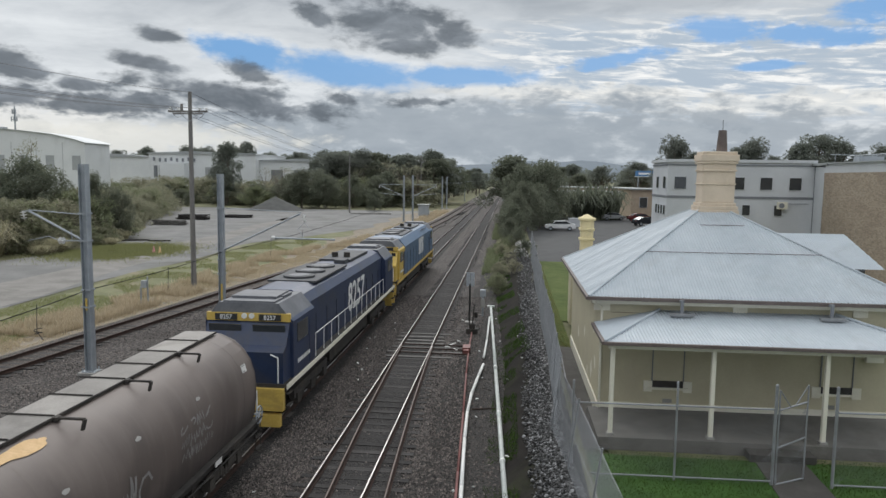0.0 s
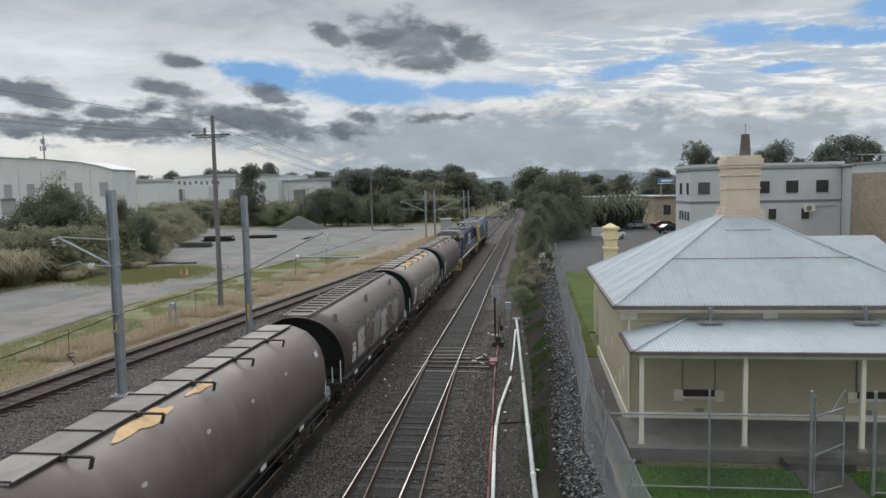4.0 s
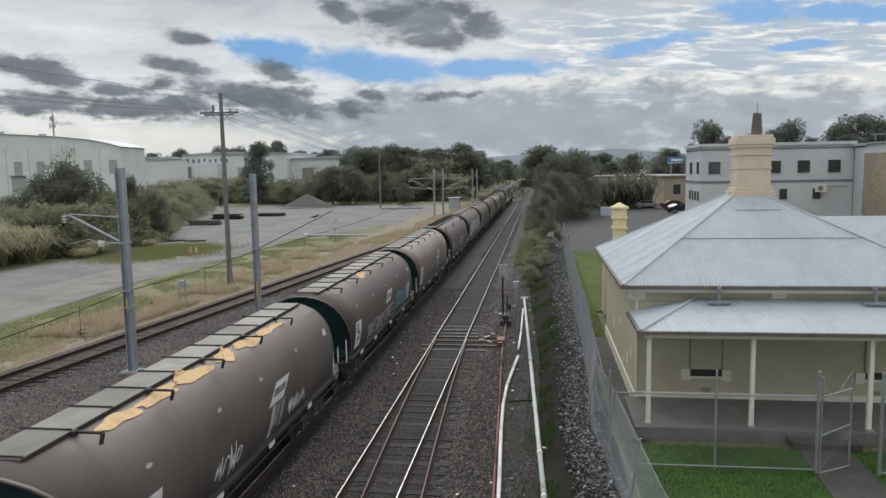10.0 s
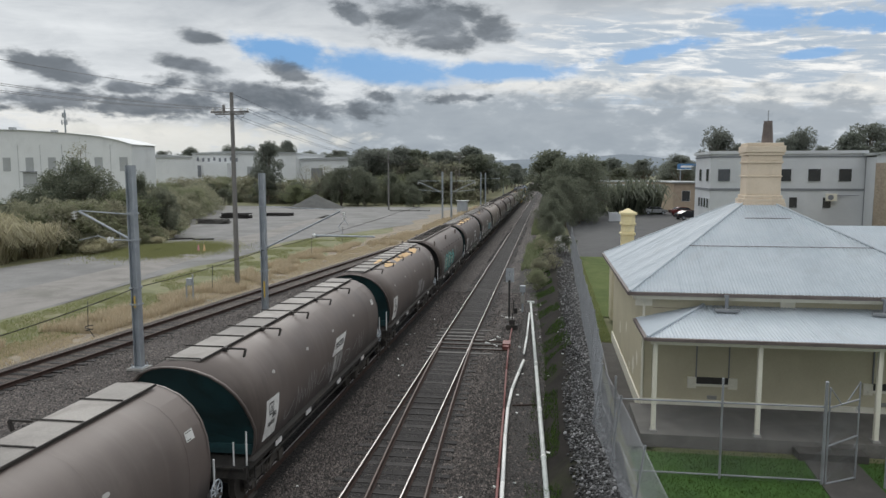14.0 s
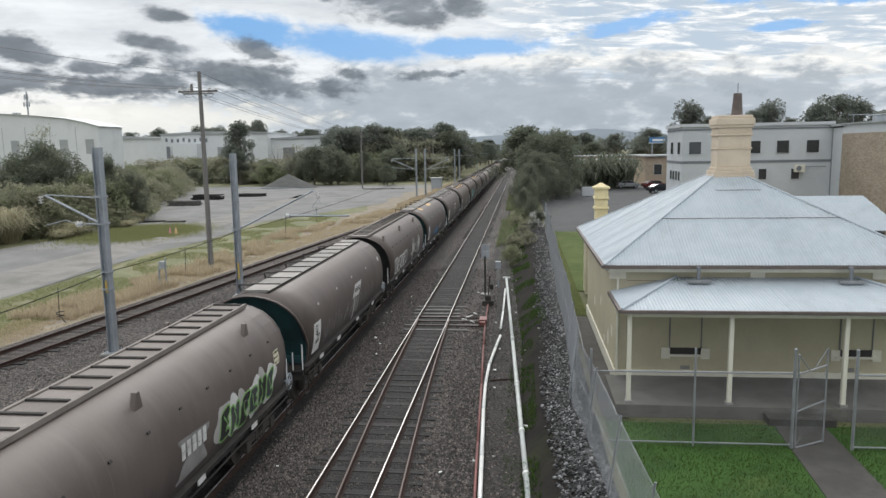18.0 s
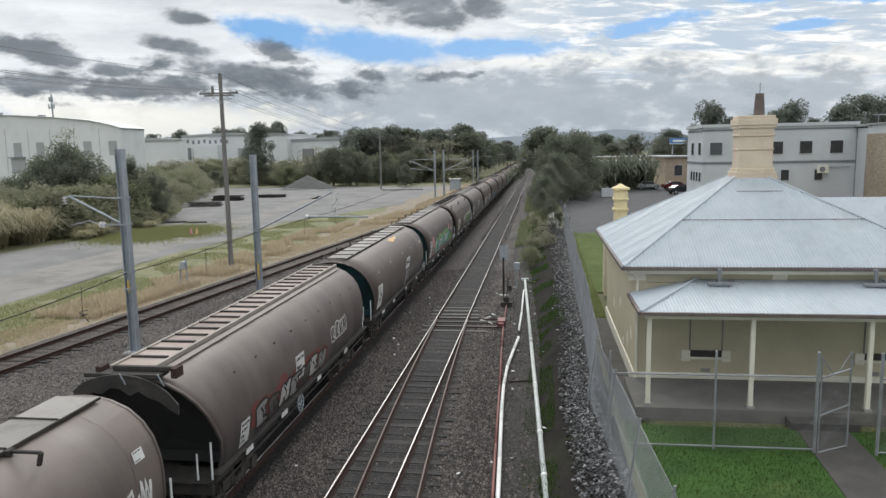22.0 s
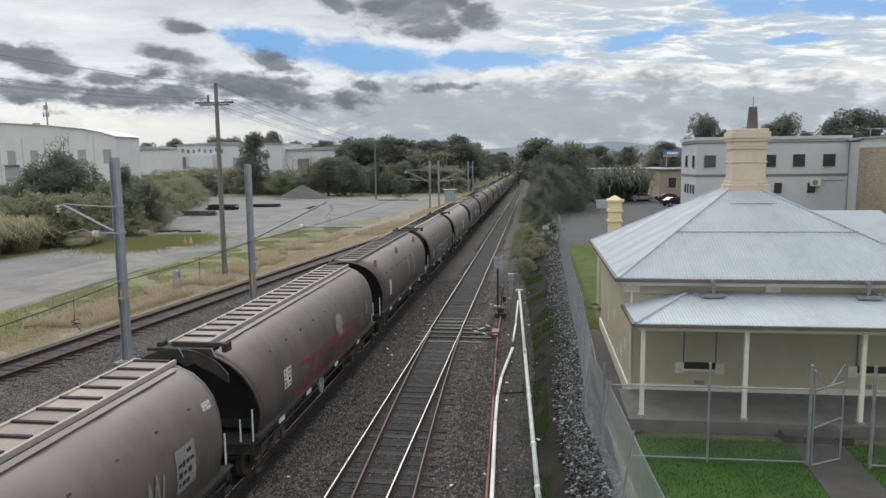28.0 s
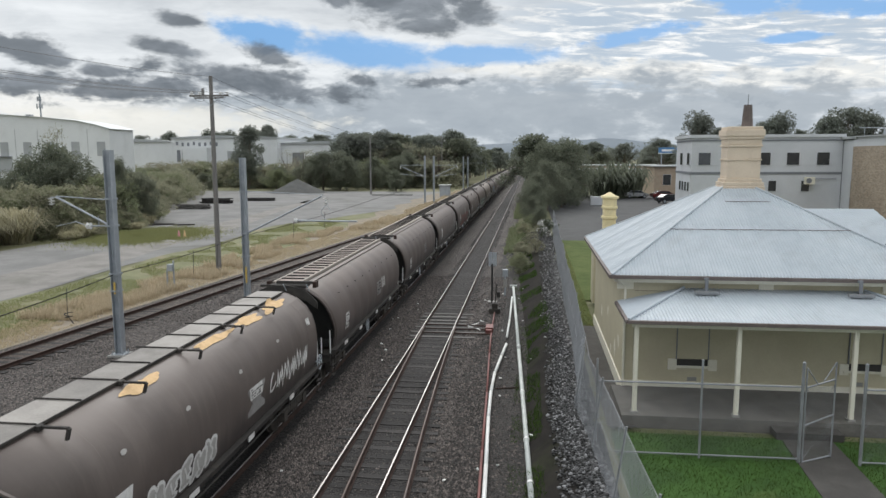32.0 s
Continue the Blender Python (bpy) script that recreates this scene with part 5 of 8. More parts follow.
        bars_row(w, -0.3, 1.95, 5, 0.34, 0.16, 0.08, WHITE_PAINT)
        bubbles(w, rng, 1.5, 5.0, 1.5, 2.3, 6, (BLACK_PAINT, LOCO_ROOF), GREEN_PAINT, 0.025, (SPOT_PALE, WHITE_PAINT))
        notice(w, 5.3, 2.45, 0.4, 0.4, CREAM_PAINT, 2)
    elif k == 17:
        patch(w, "graffiti", blotch(rng, 0.3, 1.5, 4.6, 0.16, 40, 0.2), PINK_PAINT, "pink sprayed base", off=0.008)
        bubbles(w, rng, -3.4, 3.4, 1.42, 2.32, 8, (MINT_PAINT, TEAL_PAINT, WHITE_PAINT), BLACK_PAINT, 0.028, (GREEN_PAINT,))
        bubbles(w, rng, 3.5, 5.2, 1.4, 1.85, 3, (GREEN_PAINT,), None)
        patch(w, "graffiti", rounded([(3.2, 2.25), (3.6, 2.2), (3.75, 2.5), (3.45, 2.85), (3.2, 2.7)]), PINK_PAINT, "pink sprayed point", off=0.018)
        patch(w, "graffiti", rounded([(-4.6, 1.9), (-3.7, 1.9), (-3.8, 2.5), (-4.2, 2.75), (-4.6, 2.5)]), PINK_PAINT, "pink sprayed cap", off=0.018)
        scrawl(w, rng, 4.3, 5.3, 2.0, 2.5, 3, WHITE_PAINT, 0.018)
        scrawl(w, rng, -5.6, -3.9, 1.5, 2.0, 3, WHITE_PAINT, 0.03)
    elif k == 18:
        logo(w, 1.3, 2.42, 0.95)
        scrawl(w, rng, 1.9, 4.6, 1.6, 2.2, 5, GREY_PAINT, 0.022)
    elif k == 19:
        notice(w, -1.2, 2.1, 0.7, 0.7, WHITE_PAINT, 2)
        bubbles(w, rng, -4.4, 1.2, 1.4, 2.05, 7, (GREY_PAINT, BODY_C, SPOT_PALE), BLACK_PAINT, 0.03, (RED_PAINT,))
        bubbles(w, rng, 1.8, 3.6, 1.9, 2.5, 4, (), WHITE_PAINT, 0.025)
        notice(w, -5.0, 1.7, 0.5, 0.6)
    elif k == 20:
        patch(w, "company_panel", [(-0.6, 1.75), (2.0, 1.8), (2.5, 2.3), (2.7, 2.7), (-0.4, 2.7)], BLUE_PAINT, "faded blue company panel", off=0.01)
        bars_row(w, -0.35, 2.2, 9, 0.26, 0.17, 0.11, WHITE_PAINT)
        scrawl(w, rng, 2.9, 5.0, 1.6, 2.2, 4, GREY_PAINT, 0.04)
        scrawl(w, rng, 4.6, 5.6, 1.7, 2.6, 2, WHITE_PAINT, 0.04)
    elif k == 21:
        notice(w, 0.6, 2.2, 0.9, 0.75, WHITE_PAINT, 3)
        notice(w, -4.6, 1.9, 0.5, 0.7)
    elif k == 22:
        bubbles(w, rng, -3.4, 3.0, 1.42, 2.15, 9, (LOCO_ROOF, TEAL), MINT_PAINT, 0.03)
        scrawl(w, rng, -3.2, 3.0, 1.45, 2.1, 9, GREY_PAINT, 0.025, off=0.026)
        bubbles(w, rng, 3.6, 4.8, 1.5, 2.2, 3, (BLACK_PAINT, RED_PAINT), GREY_PAINT, 0.025)
        notice(w, -4.8, 1.9, 0.5, 0.5)
    elif k == 23:
        for y in (0.4, 2.0):
            patch(w, "dusty_streak", blotch(rng, y, 2.4, 0.16, 0.7, 12, 0.2), GREY_PAINT, "")
        notice(w, -4.6, 2.2, 0.35, 0.7, WHITE_PAINT, 0)
    elif k == 24:
        patch(w, "graffiti", [(-3.6, 1.32), (4.2, 1.32), (4.0, 2.15), (1.5, 2.35), (-1.0, 2.2), (-3.2, 2.3)], RED_PAINT, "faded dark red sprayed field", off=0.009)
        patch(w, "faded_panel", blotch(rng, 1.0, 2.45, 0.45, 0.4, 8, 0.2), GREY_PAINT, "", off=0.013)
        scrawl(w, rng, -2.2, 3.6, 1.45, 2.1, 7, BODY_C, 0.06, off=0.018)
        notice(w, -4.3, 2.2, 0.55, 0.55)
        notice(w, 4.9, 2.3, 0.4, 0.5, GREY_PAINT)
    elif k == 25:
        notice(w, 4.4, 2.2, 0.75, 0.85, GREY_PAINT, 3)
        notice(w, 5.6, 3.0, 0.35, 0.16)
        notice(w, -4.4, 2.15, 0.6, 0.8, WHITE_PAINT, 2)
        scrawl(w, rng, 0.2, 3.6, 1.6, 2.4, 5, GREY_PAINT, 0.03)
        scrawl(w, rng, -3.2, -0.4, 1.5, 1.8, 8, GREY_PAINT, 0.02)
    elif k in (26, 27):
        notice(w, -4.6, 2.0, 0.5, 0.6)
        notice(w, 1.0, 2.2, 0.8, 0.6, GREY_PAINT, 3)
        if k == 27:
            bars_row(w, 1.6, 2.1, 3, 0.45, 0.16, 0.1, WHITE_PAINT)
    elif k == 28:
        patch(w, "faded_panel", [(0.4, 1.7), (1.5, 1.7), (1.5, 2.4), (0.4, 2.4)], GREY_PAINT, "", off=0.01)
        notice(w, 0.9, 2.25, 0.8, 0.3)
        scrawl(w, rng, 1.8, 5.0, 1.75, 2.35, 6, WHITE_PAINT, 0.035)
        bubbles(w, rng, -4.2, -1.4, 1.45, 2.05, 5, (SPOT_PALE,), WHITE_PAINT, 0.035)


def build_train():
    protos = {}
    for k, kind in enumerate(KINDS, 1):
        mid = (gap(k - 1) + gap(k)) / 2 if k < 30 else gap(29) - 7.3
        if k in (13, 15, 17, 18):
            kind = "F"
        if kind not in protos:
            w = protos[kind] = wagon(kind)
            VEHICLES.append((k, kind, w, mid))
        else:
            VEHICLES.append((k, kind, copy_thing(protos[kind], pose(0, 0, 0)), mid))
    for k, kind, w, mid in VEHICLES:
        tagged(w, "", "railway wagon", "wagons of the grain train")
        dress(w, k, "A" if kind == "F" else kind, random.Random(100 + k))
        swap = {"body": BODY_TAN} if k in (2, 7, 21) else {}
        if k in (21, 22):
            swap["hatch_panel"] = HATCH_WHITE
            swap["hatch_coaming"] = HATCH_WHITE
        for o in w.children:
            paint = swap.get(o.name.split(".")[0])
            if paint:
                o.data = o.data.copy()
                o.data.materials[0] = paint
    for j, yellow in enumerate((False, True)):
        lo = locomotive(yellow)
        tagged(lo, "", "", "locomotives of the grain train")
        VEHICLES.append((-j, "L", lo, 19.7 + 1.15 + 10.6 + j * 22.0))


build_train()

# ---- the station cottage ----
EX0, EX1, EY0, EY1, EZ = 2.5, 12.3, 21.7, 32.2, 4.5
WX0, WX1, WY0, WY1 = 2.93, 11.85, 22.1, 31.8
FLOOR = 0.93


def corrugated(name, parent, a, b, top_a, top_b, width=0.762, pitch=0.0953, mat=None, split=True, amp=0.015):
    """Wavy roof sheets over a sloping face: a to b along the eave, top_a to top_b along its upper edge, one part a sheet, in two courses."""
    a, b, ta, tb = (Vector(p) for p in (a, b, top_a, top_b))
    along = (b - a).normalized()
    n = max(1, round((b - a).length / width))
    up_dir = ((ta + tb) / 2 - (a + b) / 2).normalized()
    nrm = along.cross(up_dir).normalized()
    if nrm.z < 0:
        nrm = -nrm
    length = (b - a).length
    sa, sb = (ta - a).dot(along), (tb - a).dot(along)
    full = (ta - a - along * sa).length
    slope = (ta - a - along * sa).normalized()

    def height(s):
        """How far up the slope the face reaches at the distance s along the eave."""
        if s < sa:
            return full * s / sa if sa > 1e-6 else full
        if s > sb:
            return full * (length - s) / (length - sb) if length - sb > 1e-6 else full
        return full

    for i in range(n):
        s0, s1 = length * i / n, length * (i + 1) / n
        m = max(4, round((s1 - s0) / pitch) * 4)
        for lo, hi, lift in ((0.0, 0.55, 0.0), (0.53, 1.0, 0.006)) if split else ((0.0, 1.0, 0.0),):
            bm = bmesh.new()
            prev = None
            for j in range(m + 1):
                s = s0 + (s1 - s0) * j / m
                h = height(s)
                u0, u1 = lo * full, min(h, hi * full)
                if u1 <= u0 + 1e-4:
                    u1 = u0 = min(u0, h)
                w = nrm * (amp * 1.15 * math.sin(2 * math.pi * s / pitch) + lift)
                pair = (bm.verts.new(a + along * s + slope * u0 + w), bm.verts.new(a + along * s + slope * u1 + w))
                if prev and ((pair[1].co - pair[0].co).length > 1e-3 or (prev[1].co - prev[0].co).length > 1e-3):
                    bm.faces.new((prev[0], pair[0], pair[1], prev[1]))
                prev = pair
            if bm.faces:
                bmesh.ops.remove_doubles(bm, verts=bm.verts, dist=1e-5)
                part(name, bm, mat or ROOF_SHEET, parent, smooth=True)
            else:
                bm.free()


def chimney(parent, name, cx, cy, levels, mat):
    """A rendered stack in steps: levels of (z0, z1, half x, half y)."""
    top = None
    for z0, z1, hx, hy in levels:
        p = slab(name if not top else "cornice", (cx, cy, (z0 + z1) / 2), (2 * hx, 2 * hy, z1 - z0), mat, top or parent, bevel=0.015)
        top = top or p
    return top


def window_bay(house, x0, x1):
    """A tall window walled up flush, with a dark slot over its sill and blocks beside it."""
    win = one("window_panel", lambda bm: box(bm, ((x0 + x1) / 2, WY0 - 0.003, 2.85), (x1 - x0, 0.03, 2.0)), WALL_CREAM, house, "boarded-up window panel painted cream")
    one("window_reveal", lambda bm: [box(bm, (x, WY0 - 0.02, 2.8), (0.03, 0.05, 2.1)) for x in (x0 - 0.015, x1 + 0.015)], GREY_BAND, win)
    one("sill_slot", lambda bm: box(bm, ((x0 + x1) / 2, WY0 - 0.03, 1.73), (x1 - x0, 0.06, 0.2)), DARK_GAP, win, "dark slot above the sill")
    one("sill", lambda bm: (box(bm, ((x0 + x1) / 2, WY0 - 0.05, 1.6), (x1 - x0 + 0.3, 0.12, 0.07)), box(bm, (x0 - 0.14, WY0 - 0.03, 1.66), (0.26, 0.08, 0.34)), box(bm, (x1 + 0.14, WY0 - 0.03, 1.66), (0.26, 0.08, 0.34))), TRIM_CREAM, win)


def cottage():
    h = thing("station_cottage", "cream rendered cottage with pale corrugated hip roof and verandah", "house")
    wt = 0.25
    for c, s in ((((WX0 + WX1) / 2, WY0 + wt / 2, 2.65), (WX1 - WX0, wt, 3.5)), (((WX0 + WX1) / 2, WY1 - wt / 2, 2.65), (WX1 - WX0, wt, 3.5)),
                 ((WX0 + wt / 2, (WY0 + WY1) / 2, 2.65), (wt, WY1 - WY0 - 2 * wt, 3.5)), ((WX1 - wt / 2, (WY0 + WY1) / 2, 2.65), (wt, WY1 - WY0 - 2 * wt, 3.5))):
        slab("wall", c, s, WALL_CREAM, h)
    for c, s in ((((WX0 + WX1) / 2, WY0 - 0.02, 1.02), (WX1 - WX0 + 0.08, 0.06, 0.18)), ((WX0 - 0.02, (WY0 + WY1) / 2, 0.8), (0.06, WY1 - WY0, 0.5))):
        slab("plinth", c, s, TRIM_CREAM, h)
    for x in (WX0 + 0.02, 2.9 + 4.2, 10.6):
        slab("pilaster", (x, WY0 - 0.02, 4.18), (0.5 if x < 4 else 0.42, 0.06, 0.34), TRIM_CREAM, h)
    slab("quoin", (WX0 + 0.14, WY0 - 0.016, 2.6), (0.32, 0.04, 3.3), WALL_CREAM, h)
    rg = random.Random(17)
    for y, z, r in ((23.2, 2.1, 0.22), (24.1, 1.6, 0.28), (23.7, 3.1, 0.16), (26.4, 2.4, 0.2), (25.2, 1.3, 0.18), (28.6, 1.9, 0.24)):
        bm = bmesh.new()
        bm.faces.new([bm.verts.new((WX0 - 0.006, y + r * math.cos(q) * rg.uniform(0.5, 1.1), z + r * math.sin(q) * rg.uniform(0.6, 1.3))) for q in (2 * math.pi * i / 12 for i in range(12))])
        part("peeled_patch", bm, TRIM_CREAM, h, "pale patch of peeled paint")
    for z in (3.75, 3.95):
        slab("wall_course", (3.7, WY0 - 0.004, z), (1.5, 0.012, 0.014), GUTTER, h)
    window_bay(h, 4.58, 5.5)
    window_bay(h, 9.6, 10.5)
    slab("meter_box", (11.05, WY0 - 0.09, 3.05), (0.5, 0.18, 0.75), TRIM_CREAM, h, "cream meter box on the wall")
    for x in (6.3, 9.9):
        slab("wall_vent", (x if x > 9 else 5.05, WY0 - 0.012, 1.2), (0.28, 0.03, 0.12), CONCRETE, h)
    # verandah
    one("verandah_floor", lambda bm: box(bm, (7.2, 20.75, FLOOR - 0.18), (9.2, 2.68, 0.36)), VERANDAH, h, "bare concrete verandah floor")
    one("verandah_step", lambda bm: box(bm, (7.4, 19.15, 0.7), (1.7, 0.5, 0.2)), PATH, h)
    for x in (2.97, 5.7, 8.69, 11.5):
        p = slab("verandah_post", (x, 19.65, FLOOR + 1.3), (0.12, 0.12, 2.58), TRIM_CREAM, h, bevel=0.012)
        slab("post_base", (x, 19.65, FLOOR + 0.03), (0.2, 0.2, 0.06), CONCRETE, p)
    slab("verandah_beam", (7.2, 19.65, 3.47), (8.7, 0.11, 0.16), TRIM_CREAM, h)
    slab("verandah_beam", (2.98, 20.9, 3.47), (0.09, 2.35, 0.14), TRIM_CREAM, h)
    roof = one("verandah_roof", lambda bm: prism(bm, [(19.5, 3.56), (22.08, 4.0), (22.08, 3.95), (19.5, 3.51)], 4.6, 10.0, "x"), GUTTER, h)
    corrugated("roof_sheet", roof, (2.72, 19.42, 3.62), (11.65, 19.42, 3.62), (4.7, 22.1, 4.06), (9.9, 22.1, 4.06), split=False)
    corrugated("roof_sheet", roof, (2.72, 22.1, 3.62), (2.72, 19.42, 3.62), (4.7, 22.1, 4.06), (4.7, 22.1, 4.06), split=False)
    corrugated("roof_sheet", roof, (11.65, 19.42, 3.62), (11.65, 22.1, 3.62), (9.9, 22.1, 4.06), (9.9, 22.1, 4.06), split=False)
    for a, b in (((2.72, 19.42, 3.64), (4.7, 22.1, 4.085)), ((11.65, 19.42, 3.64), (9.9, 22.1, 4.085))):
        one("hip_capping", lambda bm: rod(bm, a, b, 0.045, n=8), ROOF_SHEET, roof)
    one("gutter", lambda bm: (box(bm, (7.2, 19.38, 3.58), (9.0, 0.1, 0.09)), box(bm, (2.68, 20.7, 3.58), (0.1, 2.6, 0.09))), GUTTER, roof, "dark gutter along the verandah")
    # main roof
    slab("fascia", ((EX0 + EX1) / 2, EY0 + 0.12, 4.36), (EX1 - EX0 - 0.2, 0.04, 0.2), TRIM_CREAM, h)
    slab("fascia", (EX0 + 0.12, (EY0 + EY1) / 2, 4.36), (0.04, EY1 - EY0 - 0.2, 0.2), TRIM_CREAM, h)
    slab("soffit", ((EX0 + EX1) / 2, (EY0 + EY1) / 2, 4.4), (EX1 - EX0 - 0.3, EY1 - EY0 - 0.3, 0.03), TRIM_CREAM, h)
    main = one("roof", lambda bm: prism(bm, [(EX0 + 0.1, 4.43), (EX1 - 0.1, 4.43), (8.1, 6.86), (6.7, 6.86)], 26.4, 27.5), GUTTER, h)
    L, R, BL, BR = (EX0, EY0, EZ), (EX1, EY0, EZ), (EX0, EY1, EZ), (EX1, EY1, EZ)
    tl, tr, bl, br = (6.88, 26.5, 6.98), (7.85, 26.5, 6.98), (6.88, 27.4, 6.98), (7.85, 27.4, 6.98)
    corrugated("roof_sheet", main, L, R, tl, tr)
    corrugated("roof_sheet", main, BL, L, bl, tl)
    corrugated("roof_sheet", main, R, BR, tr, br)
    corrugated("roof_sheet", main, BR, BL, br, bl)
    for a, b in ((L, tl), (R, tr), (BL, bl), (BR, br)):
        one("hip_capping", lambda bm: rod(bm, (a[0], a[1], a[2] + 0.005), (b[0], b[1], b[2] + 0.015), 0.04, n=8), ROOF_SHEET, main)
    for fr, x0, x1 in ((0.47, 0.0, 1.0), (0.8, 0.25, 0.8)):
        p, q = Vector(L).lerp(Vector(tl), fr), Vector(R).lerp(Vector(tr), fr)
        one("sheet_lap", lambda bm: rod(bm, p.lerp(q, x0) + Vector((0, -0.01, 0.022)), p.lerp(q, x1) + Vector((0, -0.01, 0.022)), 0.011, n=5), GUTTER, main, "rust-stained lap between sheets")
    one("gutter", lambda bm: [box(bm, c, s) for c, s in (((7.4, EY0 - 0.03, 4.44), (9.9, 0.11, 0.1)), ((EX0 - 0.03, 26.95, 4.44), (0.11, 10.6, 0.1)), ((EX1 + 0.03, 26.95, 4.44), (0.11, 10.6, 0.1)))], GUTTER, main, "dark brown gutter along the eaves")
    stack = chimney(h, "chimney", 7.53, 26.95, [(6.6, 7.0, 0.72, 0.58), (7.0, 7.14, 0.69, 0.56), (7.14, 7.26, 0.63, 0.5), (7.26, 7.9, 0.57, 0.45), (7.9, 7.96, 0.6, 0.48), (7.96, 8.38, 0.57, 0.45), (8.38, 8.46, 0.61, 0.49), (8.46, 8.66, 0.58, 0.46), (8.66, 8.76, 0.63, 0.51), (8.76, 8.99, 0.66, 0.54), (8.99, 9.1, 0.6, 0.48)], CHIM)
    one("chimney_pot", lambda bm: rod(bm, (7.7, 26.95, 9.08), (7.7, 26.95, 9.88), 0.2, 0.14, 14), GUTTER, stack, "dark terracotta chimney pot")
    one("aerial", lambda bm: rod(bm, (7.7, 26.95, 9.85), (7.7, 26.95, 10.25), 0.018, n=6), GALV, stack)
    # flood lights on arms above the verandah
    for x in (5.23, 9.53):
        lamp = one("lamp_arm", lambda bm: (box(bm, (x, 21.5, 4.26), (0.09, 0.05, 0.42)), box(bm, (x, 21.6, 4.44), (0.12, 0.2, 0.06))), GREY_BAND, h)
        one("lamp_batten", lambda bm: (box(bm, (x, 21.44, 4.05), (0.7, 0.13, 0.07)), box(bm, (x, 21.44, 4.0), (0.6, 0.07, 0.03))), FENCE_PIPE, lamp, "weathered light batten")
    one("downpipe", lambda bm: (rod(bm, (2.62, 21.75, 4.4), (2.95, 22.02, 4.1), 0.04, n=6), rod(bm, (2.95, 22.03, 4.1), (2.95, 22.03, 0.8), 0.04, n=6)), TRIM_CREAM, h)
    # rear wing
    slab("wall", (10.4, 34.2, 2.6), (8.2, 4.4, 3.4), WALL_CREAM, h)
    rear = one("roof", lambda bm: prism(bm, [(32.2, 4.3), (36.4, 4.3), (34.1, 5.55)], 8.0, 14.8, "x"), GUTTER, h)
    corrugated("roof_sheet", rear, (8.2, 31.7, 4.35), (16.1, 31.7, 4.35), (8.2, 34.1, 5.68), (15.4, 34.1, 5.68), split=False)
    slab("wall", (3.95, 36.0, 2.4), (1.6, 1.2, 3.2), WALL_CREAM, h)
    return h


cottage()
st = thing("chimney_stack", "yellow rendered chimney of the cottage's rear lean-to", "chimney")
chimney(st, "shaft", 3.92, 36.0, [(0.56, 5.0, 0.3, 0.3), (5.0, 5.12, 0.36, 0.36), (5.12, 5.5, 0.3, 0.3), (5.5, 5.62, 0.36, 0.36), (5.62, 6.0, 0.32, 0.32), (6.0, 6.12, 0.4, 0.4)], YELLOW_CHIM)
bm = bmesh.new()
bmesh.ops.create_cone(bm, cap_ends=True, segments=4, radius1=0.5, radius2=0.05, depth=0.2, matrix=Matrix.Translation((3.92, 36.0, 6.21)) @ Matrix.Rotation(radians(45), 4, "Z"))
part("cap", bm, YELLOW_CHIM, st)

# lawn, path, car park
LZ = TERRACE - 0.02
sheet("lawn", [2.2, 4, 5, 6.8, 9, 12, 16, 22], [4 + 1.0 * i for i in range(16)], lambda x, y: LZ, LAWN, "mown green lawn in front of the cottage", "lawn")
sheet("lawn", [1.75, 2.4, 2.92], [31.5 + 2 * i for i in range(17)], lambda x, y: LZ + 0.03, SIDE_GRASS, "green grass strip beside the cottage", "lawn")
sheet("lawn", [2.9, 5, 8, 12, 18], [37 + 3 * i for i in range(10)], lambda x, y: LZ + 0.025, SIDE_GRASS, "green grass behind the cottage", "lawn")
sheet("lawn", [12.0, 13, 15, 20, 26], [18 + 2 * i for i in range(12)], lambda x, y: LZ - 0.01, LAWN, "shaded grass beside the cottage", "lawn")
sheet("pavement", [1.75, 2.2, 2.95], [19.2 + 1.5 * i for i in range(9)], lambda x, y: LZ + 0.05, PATH, "narrow concrete side path by the cottage wall", "path")
one_path = one("pavement", lambda bm: prism(bm, [(6.72, 19.45), (7.98, 19.45), (7.8, 15.0), (7.5, 11.0), (6.0, 11.0), (6.42, 15.0)], LZ - 0.04, LZ + 0.02, "z"), PATH)
structure(one_path, "cracked concrete path across the lawn", "path")
sheet("car_park", [2.6, 10, 20, 40, 60], [64 + 6 * i for i in range(14)], lambda x, y: LZ + 0.02, ASPHALT, "dark asphalt car park", "car park")


# ---- bank and wire fences ----
def fence_at(s, h):
    """The near stretch is low and leans; past the corner post it stands taller."""
    y = 7.0 + s
    wave = 0.03 * math.sin(y * 0.5)
    if y < 20.4:
        return (1.36 + 0.058 * (20.4 - y) + wave + 0.13 * h, y, 0.93 + h * (1 + 0.02 * math.sin(y * 0.8)))
    return (1.56 + 0.012 * (y - 20.4) + wave + 0.06 * h, y, 0.93 + h * (1.2 + 0.02 * math.sin(y * 0.8)))


